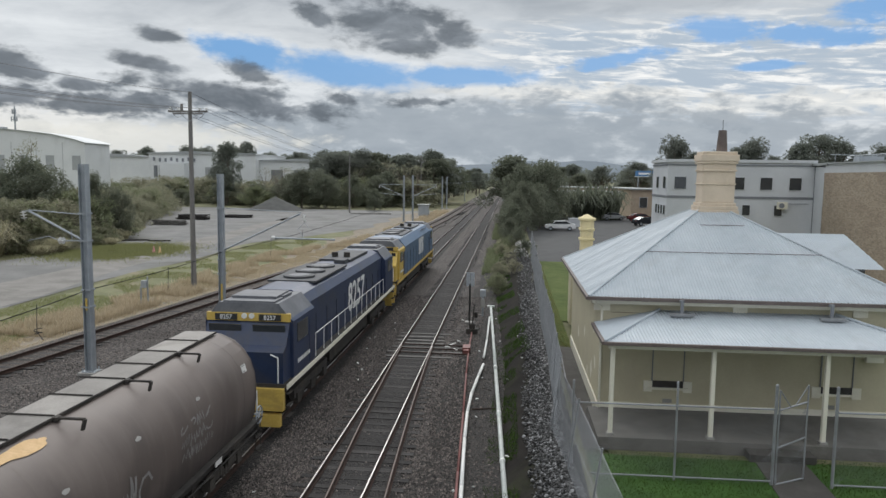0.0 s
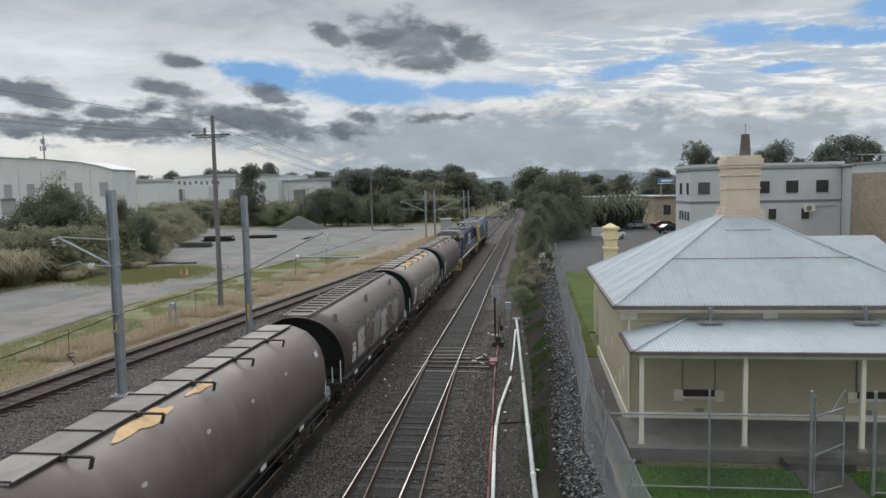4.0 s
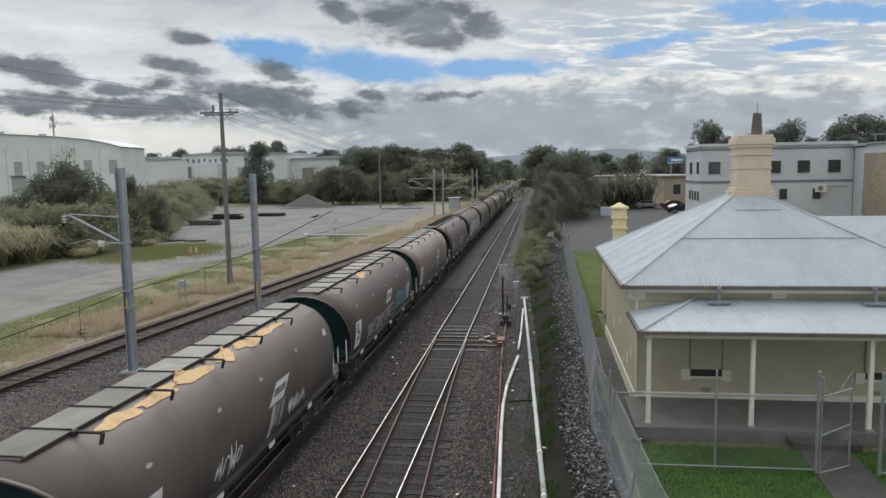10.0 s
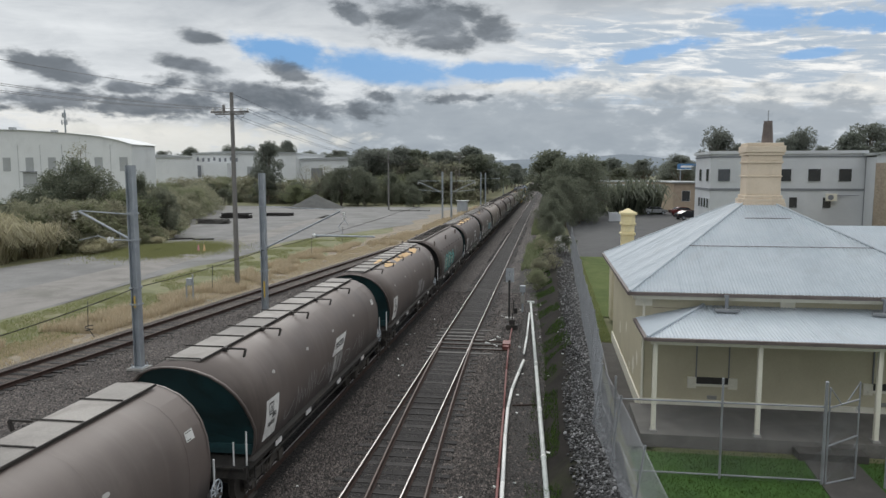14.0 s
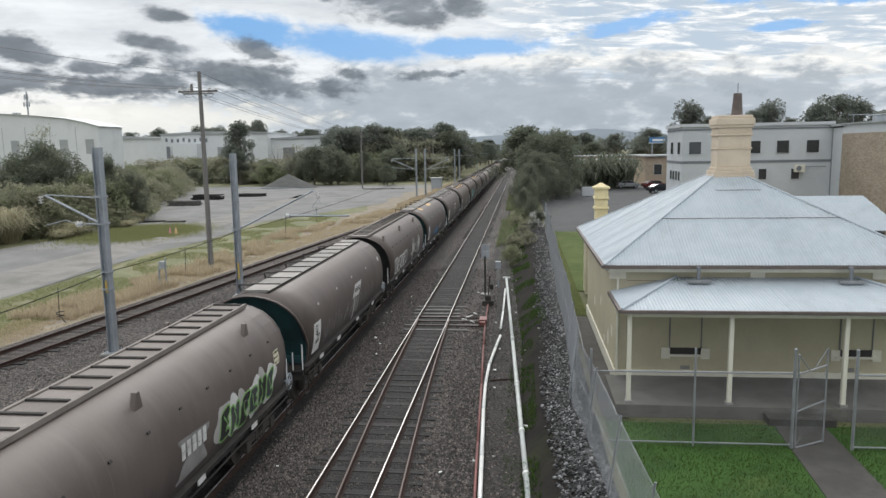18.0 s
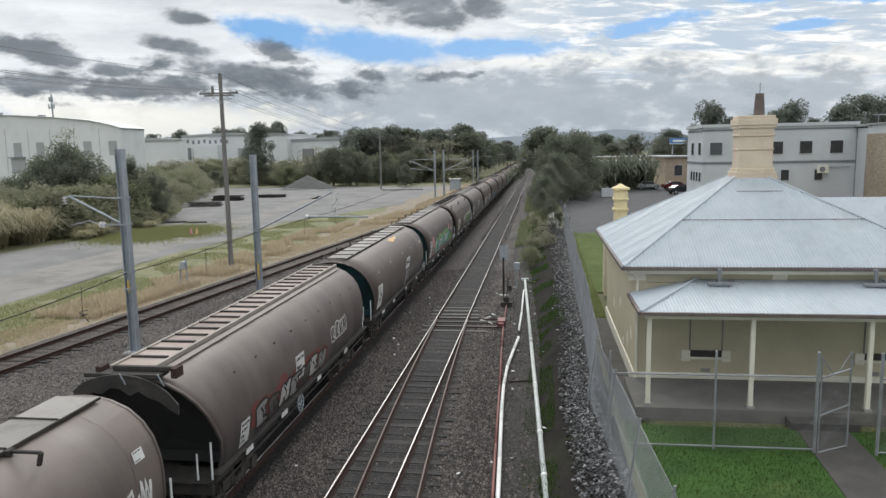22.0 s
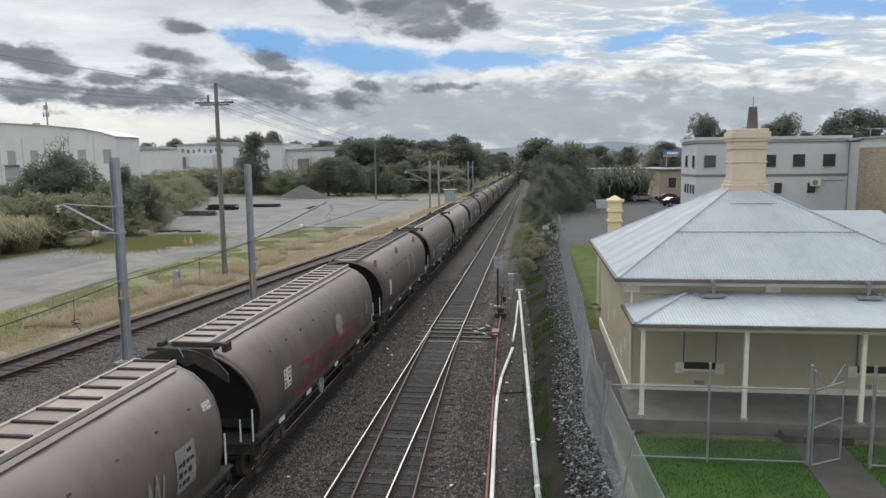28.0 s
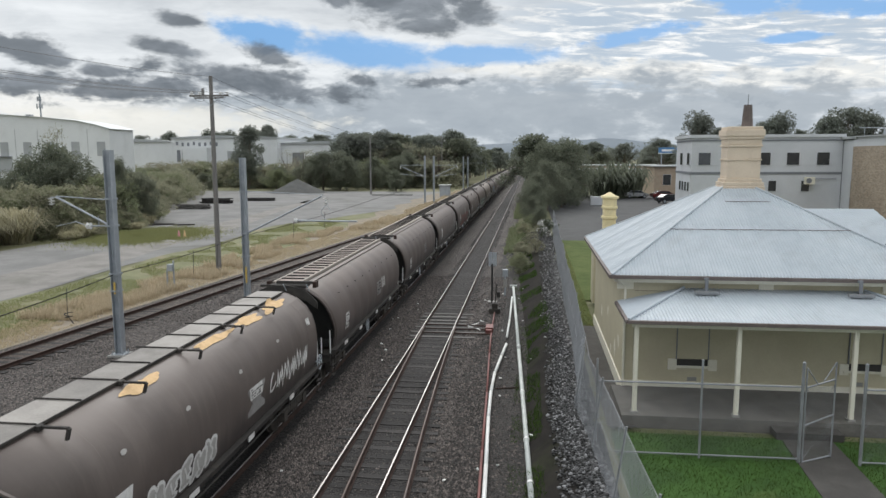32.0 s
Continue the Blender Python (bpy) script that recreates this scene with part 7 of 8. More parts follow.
tagged(slab_log, "long pale concrete beam lying on the yard", "beam")


def heap():
    """A mound of crushed stone."""
    def fill(bm):
        bmesh.ops.create_grid(bm, x_segments=28, y_segments=28, size=1.0)
        for v in bm.verts:
            r = min(1.0, math.hypot(v.co.x, v.co.y))
            n = noise.noise((v.co.x * 4, v.co.y * 4, 1.0))
            v.co = Vector((-55.4 + v.co.x * 7.0, 165 + v.co.y * 7, -0.35 + 3.3 * max(0.0, 1 - r) ** 1.05 + 0.2 * n * (1 - r)))
    tagged(one("gravel_mound", fill, MOUND_STONE, smooth=True), "grey mound of crushed stone in the yard", "stone heap")


heap()
hut = thing("equipment_hut", "small grey equipment hut beside the distant track", "hut")
one("wall", lambda bm: box(bm, (-18.0, 150, 0.9), (2.1, 2.1, 2.4)), GALV, hut)
one("roof", lambda bm: box(bm, (-18.0, 150, 2.18), (2.6, 2.6, 0.16)), SHED_ROOF, hut)
for i in range(60):
    x, y = rng.uniform(-7.0, 0.9), rng.uniform(14, 44)
    if abs(x - NEAR) < 1.6:
        continue
    lit = one("litter", lambda bm: box(bm, (0, 0, 0), (rng.uniform(0.04, 0.12), rng.uniform(0.03, 0.1), 0.03)), PIPE_WHITE if i % 3 else PIPE_GREY)
    lit.matrix_basis = pose(x, y, land(x, y) + 0.15 if x < -0.2 else land(x, y) + 0.05, rng.uniform(0, 30), 0, rng.uniform(0, 180))
    tagged(lit, "scrap of pale litter on the ground", "litter", "litter by the line")

# ---- buildings round about ----
def window(parent, x, y, z, w, h, face="y", label=""):
    """A dark window with a frame, on a wall facing the camera (y) or the line (x)."""
    s = (w, 0.06, h) if face == "y" else (0.06, w, h)
    fr = one("window", lambda bm: box(bm, (x, y, z), (s[0] + (0.12 if face == "y" else 0.02), s[1] + (0.02 if face == "y" else 0.12), h + 0.12)), WHITE_WALL, parent, label)
    o = (0, -0.04, 0) if face == "y" else (-0.04, 0, 0)
    one("pane", lambda bm: box(bm, (x + o[0], y + o[1], z), s), GLASS_DARK, fr)


def white_block():
    b = thing("office_building", "white rendered two-storey building with grey band", "building")
    slab("wall", (19.4, 65.3, 4.95), (11.96, 6.2, 9.3), WHITE_WALL, b)
    slab("parapet", (19.4, 65.3, 9.72), (12.3, 6.5, 0.25), WHITE_WALL, b)
    slab("coping", (19.4, 65.3, 9.36), (12.06, 6.3, 0.12), GREY_BAND, b)
    slab("band", (19.4, 65.3, 6.66), (12.04, 6.28, 0.2), GREY_BAND, b)
    for x in (14.48, 19.27, 21.54, 23.9):
        window(b, x, 62.2, 7.85, 0.95, 1.0)
    for x in (20.0, 22.6):
        window(b, x, 62.2, 5.6, 0.6, 0.85)
    for y in (63.2, 66.0):
        window(b, 13.42, y, 7.85, 0.8, 1.0, "x")
    for y in (62.9, 64.0, 65.1, 66.2):
        window(b, 13.42, y, 5.5, 0.5, 0.75, "x")
    ac = slab("air_conditioner", (22.85, 61.95, 6.05), (0.75, 0.4, 0.6), TRIM_CREAM, b)
    one("fan_grille", lambda bm: rod(bm, (22.75, 61.74, 6.05), (22.75, 61.73, 6.05), 0.22, n=14), GREY_BAND, ac)
    one("conduit", lambda bm: rod(bm, (23.2, 62.1, 6.2), (25.0, 62.1, 6.2), 0.03, n=5), GREY_BAND, b)
    slab("wall", (29.5, 63.3, 4.85), (8.2, 6.0, 8.9), WHITE_WALL, b)
    slab("roof", (29.5, 63.0, 9.5), (8.6, 7.0, 0.2), SHED_ROOF, b)
    for x in (26, 28, 30, 32):
        one("roof_rail_post", lambda bm: rod(bm, (x, 60.0, 9.6), (x, 60.0, 10.3), 0.03, n=5), GALV, b)
    one("roof_rail", lambda bm: rod(bm, (25.6, 60.0, 10.25), (33.5, 60.0, 10.25), 0.03, n=5), GALV, b)
    slab("door", (25.75, 60.35, 5.0), (0.7, 0.1, 2.1), GREY_BAND, b)
    one("downpipe", lambda bm: rod(bm, (25.45, 62.1, 1), (25.45, 62.1, 9.6), 0.08, n=6), GREY_BAND, b)
    c = thing("roof_tank", "dark ribbed roof vent on the white building", "vent")
    one("vent", lambda bm: box(bm, (30.0, 63, 9.9), (2.0, 1.0, 0.7)), GALV, c)


white_block()


def tan_brick_material():
    m = bpy.data.materials.new("tan_brick_courses")
    m.use_nodes = True
    nt = m.node_tree
    g = Graph(nt)
    co, br = nt.nodes.new("ShaderNodeTexCoord"), nt.nodes.new("ShaderNodeTexBrick")
    sep, both = nt.nodes.new("ShaderNodeSeparateXYZ"), nt.nodes.new("ShaderNodeCombineXYZ")
    nt.links.new(co.outputs["Object"], sep.inputs[0])
    nt.links.new(g.math("ADD", sep.outputs[0], sep.outputs[1]), both.inputs[0])
    nt.links.new(sep.outputs[2], both.inputs[1])
    nt.links.new(both.outputs[0], br.inputs["Vector"])
    for k, v in (("Scale", 1.0), ("Brick Width", 0.24), ("Row Height", 0.086), ("Mortar Size", 0.008)):
        br.inputs[k].default_value = v
    br.inputs["Color1"].default_value, br.inputs["Color2"].default_value, br.inputs["Mortar"].default_value = (0.42, 0.34, 0.255, 1), (0.25, 0.195, 0.145, 1), (0.36, 0.32, 0.27, 1)
    s = g.smooth(g.noise(co.outputs["Object"], 0.35, 6, 0.7, 0.6), 0.45, 0.7)
    col = g.mix(g.math("MULTIPLY", s, 0.5), br.outputs["Color"], (0.22, 0.165, 0.13))
    nt.links.new(col, nt.nodes["Principled BSDF"].inputs["Base Color"])
    nt.nodes["Principled BSDF"].inputs["Roughness"].default_value = 0.9
    return m


tb = thing("brick_hall", "long tan brick hall with white parapet", "building")
slab("wall", (34.3, 45.1, 4.65), (18.0, 30.0, 8.3), tan_brick_material(), tb)
slab("parapet", (34.32, 45.1, 9.15), (18.0, 29.96, 0.7), WHITE_WALL, tb)
slab("coping", (34.3, 45.1, 9.55), (18.3, 30.2, 0.1), SHED_ROOF, tb)
for y in (53.1,):
    fr = slab("window", (25.28, y, 1.8), (0.1, 1.75, 1.7), TAN_BRICK, tb)
    slab("pane", (25.24, y, 1.8), (0.06, 1.55, 1.5), GLASS_DARK, fr)
for y in (34, 38, 42, 46, 50, 54):
    one("roof_rail_post", lambda bm: rod(bm, (26.2, y, 9.6), (26.2, y, 10.1), 0.03, n=5), GALV, tb)
one("roof_rail", lambda bm: rod(bm, (26.2, 34, 10.1), (26.2, 58, 10.1), 0.03, n=5), GALV, tb)
for y, h in ((44.5, 1.5), (43.6, 1.2)):
    one("roof_flue", lambda bm: rod(bm, (27.0, y, 9.6), (27.0, y, 9.6 + h), 0.22, n=12), GALV, tb)
one("rain_streak", lambda bm: box(bm, (25.296, 47.2, 6.2), (0.006, 0.35, 4.6)), BRICK_RED, tb)


def shed(name, x0, x1, y0, y1, z_eave, z_top, label):
    """A big clad shed with a shallow gable roof."""
    s = thing(name, label, "warehouse")
    slab("wall", ((x0 + x1) / 2, (y0 + y1) / 2, z_eave / 2), (x1 - x0, y1 - y0, z_eave), SHED_WALL, s)
    xm = x0 + (x1 - x0) * 0.42
    one("roof", lambda bm: prism(bm, [(x0 - 0.4, z_eave), (x1 + 0.4, z_eave), (x1 + 0.2, z_eave + 0.35), (xm, z_top), (x0 - 0.2, z_eave + 0.35)], y0 - 0.5, y1 + 0.5), SHED_ROOF, s)
    return s


s1 = thing("warehouse", "huge pale clad warehouse behind the scrub", "warehouse")
GABLE = [(-106.0, 15.3), (-109, 16.3), (-114.4, 17.4), (-124, 18.4), (-136, 19.2), (-160, 20.0), (-190, 20.4)]
one("wall", lambda bm: prism(bm, [(-190, 0.0), (-106.0, 0.0)] + GABLE, 170, 181), SHED_WALL, s1)
one("roof", lambda bm: prism(bm, [(x + (0.5 if x > -107 else 0), z + 0.06) for x, z in GABLE] + [(x + (0.5 if x > -107 else 0), z + 0.16) for x, z in GABLE[::-1]], 169.5, 181.5), SHED_WALL, s1)
for x in (-141.9, -135.2, -128.7, -122.6, -115.4, -108.4):
    slab("window", (x, 169.95, 10.4), (2.2, 0.12, 3.6), SHED_ROOF, s1)
for x in (-135.3, -120.5):
    slab("roller_door", (x, 169.93, 6.4), (4.0, 0.18, 3.8), SHED_ROOF, s1)
    slab("door_hood", (x, 169.6, 8.5), (4.4, 0.9, 0.16), GREY_BAND, s1)
for x, z in ((-141.2, 19.8), (-129.0, 18.9), (-152.0, 20.0)):
    slab("roof_vent", (x, 172, z), (1.4, 1.2, 0.8), SHED_ROOF, s1)
for x in (-148, -138.5, -132, -125.7, -119, -112):
    slab("wall_joint", (x, 169.99, 8.0), (0.12, 0.06, 15.0), SHED_ROOF, s1)
s2 = shed("warehouse", -146, -121, 232, 260, 13.4, 14.6, "long white warehouse wing behind the scrub")
slab("loading_door", (-140.4, 231.9, 7.3), (5.4, 0.2, 4.0), GREY_BAND, s2)
s3 = shed("warehouse", -121, -84, 230, 262, 14.6, 15.6, "white store building with dark lettering")
for i in range(8):
    slab("sign_letter", (-119.0 + i * 2.0, 229.85, 12.6 + (0.3 if i % 3 == 0 else 0)), (0.75, 0.12, 1.2), GREY_BAND, s3)
for i in range(2):
    slab("sign_bar", (-118.6 + i * 1.9, 229.85, 8.7), (1.2, 0.12, 4.0), GREY_BAND, s3)
slab("entrance_block", (-111.5, 228.5, 6.2), (8.5, 3.0, 10.6), SHED_WALL, s3)
slab("roller_door", (-97.0, 229.85, 8.0), (8.5, 0.2, 4.6), SHED_ROOF, s3)
s4 = shed("warehouse", -84, -48, 234, 262, 12.6, 13.6, "low white warehouse wing among trees")
for x in (-78, -70, -62):
    slab("wall_panel", (x, 233.9, 7.5), (4.0, 0.15, 4.5), GREY_BAND, s4)


def low_building(x, y, w, d, h, wall, roof, label):
    b = thing("low_building", label, "building", group="low buildings by the car park")
    slab("wall", (x, y, h / 2 + 0.5), (w, d, h), wall, b)
    slab("roof", (x, y, h + 0.6), (w + 0.8, d + 0.8, 0.25), roof, b)
    for i in range(3):
        window(b, x - w * 0.3 + i * w * 0.3, y - d / 2, h * 0.55 + 0.5, w * 0.12, h * 0.35)


low_building(30, 150, 12, 14, 5.6, TAN_BRICK, SHED_ROOF, "low tan building past the car park")
low_building(18, 175, 16, 12, 4.5, WHITE_WALL, SHED_ROOF, "low pale roofed building past the car park")
low_building(24, 215, 26, 14, 5.0, TAN_BRICK, SHED_ROOF, "long low pale roofed building in the distance")
bs = thing("roof_sign", "blue billboard with white lettering on posts", "sign")
one("board", lambda bm: box(bm, (27.7, 149, 9.3), (4.1, 0.2, 1.15)), BLUE_PAINT, bs)
one("lettering", lambda bm: box(bm, (27.5, 148.88, 9.3), (2.4, 0.02, 0.4)), PIPE_WHITE, bs)
one("border", lambda bm: box(bm, (27.7, 148.95, 8.72), (4.3, 0.22, 0.1)), PIPE_WHITE, bs)
for x in (26.3, 29.2):
    one("post", lambda bm: rod(bm, (x, 149.2, 5.5), (x, 149.2, 9.4), 0.1, n=6), GALV, bs)
slab_w = slab("container", (10.5, 112, 1.3), (2.4, 1.2, 1.3), WHITE_WALL)
tagged(slab_w, "small white storage bin by the car park", "bin")


def car(x, y, turn, paint, label):
    """A parked saloon or hatchback."""
    c = thing("car", label, "car", pose(x, y, LZ + 0.02, 0, 0, turn), "parked cars")
    side = [(-2.15, 0.35), (2.1, 0.35), (2.2, 0.55), (2.15, 0.8), (1.3, 0.93), (0.75, 1.38), (-0.9, 1.42), (-1.7, 1.0), (-2.2, 0.95), (-2.25, 0.55)]
    def fill(bm):
        prism(bm, side, -0.86, 0.86)
        bmesh.ops.bevel(bm, geom=bm.edges, offset=0.07, segments=2, affect="EDGES")
    one("body", fill, paint, c, smooth=False)
    for s in (-1, 1):
        one("side_window", lambda bm: prism(bm, [(1.15, 0.96), (0.7, 1.33), (-0.85, 1.37), (-1.45, 1.02)], s * 0.862 - 0.006, s * 0.862 + 0.006), GLASS_DARK, c)
        for k in (-1.35, 1.35):
            wh = one("wheel", lambda bm: rod(bm, (k, s * 0.74, 0.32), (k, s * 0.9, 0.32), 0.32, n=16), BLACK_PAINT, c)
            one("rim", lambda bm: rod(bm, (k, s * 0.9, 0.32), (k, s * 0.91, 0.32), 0.2, n=12), GALV, wh)
    one("windscreen", lambda bm: box(bm, (1.05, 0, 1.15), (0.03, 1.4, 0.55), tilt=Matrix.Rotation(-0.9, 4, "Y")), GLASS_DARK, c)
    one("rear_window", lambda bm: box(bm, (-1.32, 0, 1.22), (0.03, 1.35, 0.5), tilt=Matrix.Rotation(1.0, 4, "Y")), GLASS_DARK, c)
    for s in (-0.65, 0.65):
        one("headlight", lambda bm: box(bm, (2.14, s, 0.68), (0.06, 0.35, 0.14)), HEADLAMP, c)
        one("tail_light", lambda bm: box(bm, (-2.2, s, 0.78), (0.06, 0.3, 0.14)), PIPE_RED, c)
    return c


CAR_WHITE = surface("car_white", (0.72, 0.72, 0.73), (0.8, 0.8, 0.81), 1.0, 0.25, 0, 0.0)
CAR_DARK = surface("car_dark", (0.02, 0.022, 0.03), (0.035, 0.037, 0.045), 1.0, 0.2, 0.2, 0.0)
CAR_RED = surface("car_red", (0.10, 0.015, 0.015), (0.15, 0.025, 0.025), 1.0, 0.2, 0.1, 0.0)
CAR_SILVER = surface("car_silver", (0.35, 0.36, 0.37), (0.42, 0.43, 0.44), 1.0, 0.3, 0.4, 0.0)
turning_car = car(7.4, 103, 180, CAR_WHITE, "white saloon car turning in the car park")
car(22.3, 118, 20, CAR_DARK, "dark saloon car parked in the car park")
car(23.5, 130, 14, CAR_RED, "dark red car parked behind another")
car(19.0, 132, 8, CAR_SILVER, "silver car parked at the far edge")
car(27.0, 128, 10, CAR_DARK, "dark car parked by the white building")

# ---- plants ----
def leaf_cloud(rng, blobs, n, size, flat=0.6):
    """Leaves as small folded quads about a set of clumps (centre, radius)."""
    v, f = [], []
    weights = [r ** 2 for _, r in blobs]
    for _ in range(n):
        c, r = rng.choices(blobs, weights)[0]
        d = Vector((rng.gauss(0, 1), rng.gauss(0, 1), rng.gauss(0, 1)))
        d = d.normalized() * r * rng.uniform(0.55, 1.08)
        d.z *= flat + 0.25
        p = Vector(c) + d
        s = size * rng.uniform(0.6, 1.4)
        q = Euler((rng.uniform(-0.9, 0.9), rng.uniform(-0.9, 0.9), rng.uniform(0, 6.28))).to_matrix()
        k = len(v)
        for a, b, z in ((-1, -0.35, 0), (0, -0.45, 0.18), (1, 0, -0.1), (0, 0.45, 0.18)):
            v.append(tuple(p + q @ Vector((a * s, b * s, z * s))))
        f.append((k, k + 1, k + 2, k + 3))
    return v, f


def mesh_py(name, v, f, mat):
    me = bpy.data.meshes.new(name)
    me.from_pydata(v, [], f)
    me.materials.append(mat)
    return me


def clumps(rng, height, spread, n, low=0.35):
    """Clump centres for a crown with an uneven outline."""
    out = []
    for _ in range(n):
        a, k = rng.uniform(0, 6.28), rng.random() ** 0.6
        z = height * rng.uniform(low, 1.0)
        edge = spread * (1 - 0.75 * max(0.0, (z / height - 0.62) / 0.38) ** 1.4)
        out.append(((edge * k * math.cos(a), edge * k * math.sin(a), z), spread * rng.choice((0.13, 0.18, 0.24, 0.33))))
    return out


def plant_meshes(seed, height, spread, n_clump, n_leaf, size, mat, low, trunk=True):
    """Meshes of one kind of tree or shrub: trunk with limbs, and crown."""
    rng = random.Random(seed)
    cl = clumps(rng, height * 0.92, spread, n_clump, low)
    v, f = leaf_cloud(rng, cl, n_leaf, size)
    crown = mesh_py("crown", v, f, mat)
    bm = bmesh.new()
    rod(bm, (0, 0, -0.3), (spread * 0.05, 0, height * 0.45), height * 0.028, height * 0.018, 8)
    for c, r in cl[: max(5, min(14, n_clump // 2))]:
        a = Vector((spread * 0.05, 0, height * rng.uniform(0.22, 0.45)))
        m = a.lerp(Vector(c), 0.5) + Vector((rng.uniform(-0.2, 0.2), rng.uniform(-0.2, 0.2), rng.uniform(-0.1, 0.3)))
        rod(bm, a, m, height * 0.012, height * 0.008, 5)
        rod(bm, m, c, height * 0.008, height * 0.003, 5)
    return crown, mesh_of("trunk", bm, BARK)


def wisp_mesh(seed, n, height, spread, width, mat):
    """A clump of long arching leaves."""
    rng = random.Random(seed)
    v, f = [], []
    for _ in range(n):
        a, b = rng.uniform(0, 6.28), rng.uniform(0, 6.28)
        bx, by = spread * 0.35 * rng.random() * math.cos(b), spread * 0.35 * rng.random() * math.sin(b)
        h, out, w = height * rng.uniform(0.5, 1.0), spread * rng.uniform(0.2, 1.0), width * rng.uniform(0.6, 1.3)
        c, s = math.cos(a), math.sin(a)
        k = len(v)
        for u, zz, ww in ((0.0, 0.0, 1.0), (0.25, 0.6, 1.0), (0.6, 0.95, 0.8), (1.0, 1.0 - 0.5 * (out / spread), 0.1)):
            x, y = bx + c * out * u, by + s * out * u
            v += [(x - s * w * ww, y + c * w * ww, h * zz), (x + s * w * ww, y - c * w * ww, h * zz)]
        f += [(k + 2 * q, k + 2 * q + 1, k + 2 * q + 3, k + 2 * q + 2) for q in range(3)]
    return mesh_py("blades", v, f, mat), None


KINDS_OF_PLANT = {
    "shrub": [plant_meshes(20 + i, 4.0, 2.4, 44, 5200, 0.115, LEAF_GREEN if i % 2 else LEAF_DARK, 0.1) for i in range(4)],
    "scrub": [plant_meshes(30 + i, 3.6, 2.6, 46, 3600, 0.11, LEAF_BROWN if i else LEAF_GREEN, 0.06) for i in range(4)],
    "dry": [wisp_mesh(40 + i, 700, 2.6, 2.2, 0.022, LEAF_DRY) for i in range(3)],
    "palm": [wisp_mesh(45, 150, 2.6, 2.6, 0.075, LEAF_DARK)],
    "tree": [plant_meshes(50 + i, 9.0, 3.4, 64, 7600, 0.17, LEAF_DARK if i % 2 else LEAF_HAZY, 0.3) for i in range(4)],
    "gum": [plant_meshes(60 + i, 12.0, 4.2, 40, 5200, 0.19, LEAF_HAZY, 0.58) for i in range(4)],
    "thicket": [plant_meshes(70 + i, 9.0, 4.2, 90, 11000, 0.16, LEAF_DARK, 0.08) for i in range(3)],
    "bare": [plant_meshes(80 + i, 8.0, 3.0, 40, 500, 0.12, LEAF_BROWN, 0.35) for i in range(2)],
}
LOOKS = {"shrub": ("shrub", "dense dark green shrub beside the yard"), "scrub": ("shrub", "tangled brown and green scrub bush"), "dry": ("grass_clump", "tall wispy clump of straw-green grass"), "palm": ("palm", "bushy green palm by the car park"),
         "tree": ("tree", "dark evergreen tree with uneven crown"), "gum": ("tree", "tall eucalyptus tree with open crown"), "thicket": ("tree", "broad dark evergreen tree beside the line"), "bare": ("tree", "thin winter tree with bare twigs")}
COUNT = {}


def plant(kind, x, y, height, z=None, wide=1.0):
    i = COUNT[kind] = COUNT.get(kind, -1) + 1
    crown, trunk = KINDS_OF_PLANT[kind][i % len(KINDS_OF_PLANT[kind])]
    cat, label = LOOKS[kind]
    base = {"shrub": 4.0, "scrub": 3.6, "dry": 2.6, "palm": 2.6, "tree": 9.0, "gum": 12.0, "thicket": 9.0, "bare": 8.0}[kind]
    t = thing(cat, label, cat, group={"shrub": "scrub along the yard", "grass_clump": "grass clumps by the yard", "tree": "trees"}.get(cat, "palms"))
    s = height / base
    t.matrix_basis = Matrix.Translation((x, y, (land(x, y) if z is None else z) - 0.05)) @ Matrix.Rotation(i * 2.4, 4, "Z") @ Matrix.Diagonal((s * wide, s * wide, s, 1))
    for name, me in (("crown", crown), ("trunk", trunk)):
        if me is None:
            continue
        o = new(name, me)
        o.parent = t


def scatter(kind, xs, ys, hs, n, seed, wide=1.0):
    rng = random.Random(seed)
    for _ in range(n):
        plant(kind, rng.uniform(*xs), rng.uniform(*ys), rng.uniform(*hs), None, wide * rng.uniform(0.85, 1.25))


def belt(kind, y0, y1, d0, d1, hs, n, seed, wide=1.0):
    """Plants along the yard's edge, d0 to d1 metres behind it."""
    rng = random.Random(seed)
    for _ in range(n):
        y = rng.uniform(y0, y1)
        plant(kind, scrub_x(y) - rng.uniform(d0, d1), y, rng.uniform(*hs), None, wide * rng.uniform(0.85, 1.25))


# scrub between yard and warehouses
for x, y, h, wd in ((-55.2, 80, 9.4, 0.85), (-58, 81, 10.4, 0.9), (-61.5, 81, 8.6, 0.85), (-64.5, 82, 7.2, 0.8), (-68, 83, 6.2, 0.8), (-51.5, 84, 8.4, 0.6), (-49.5, 86, 7.0, 0.6)):
    plant("thicket", x, y, h, None, wd)
belt("dry", 57, 66, 6.0, 15, (3.0, 5.0), 22, 1, 1.1)
belt("dry", 66, 96, 0.5, 5, (0.8, 1.8), 18, 8, 1.3)
belt("scrub", 66, 82, 6.0, 15, (3.2, 5.6), 20, 3, 1.0)
belt("shrub", 68, 84, 7.0, 14, (3.2, 5.2), 6, 2)
belt("scrub", 80, 112, 5.0, 15, (3.6, 6.2), 32, 4, 1.0)
belt("shrub", 90, 120, 8.0, 17, (4.0, 6.0), 9, 5, 0.95)
belt("scrub", 68, 108, 2.5, 6.0, (1.0, 2.4), 26, 14, 1.2)
belt("scrub", 108, 160, 3.0, 16, (3.6, 6.0), 32, 6, 1.2)
belt("shrub", 116, 165, 5.0, 20, (4.0, 6.0), 12, 7, 1.2)
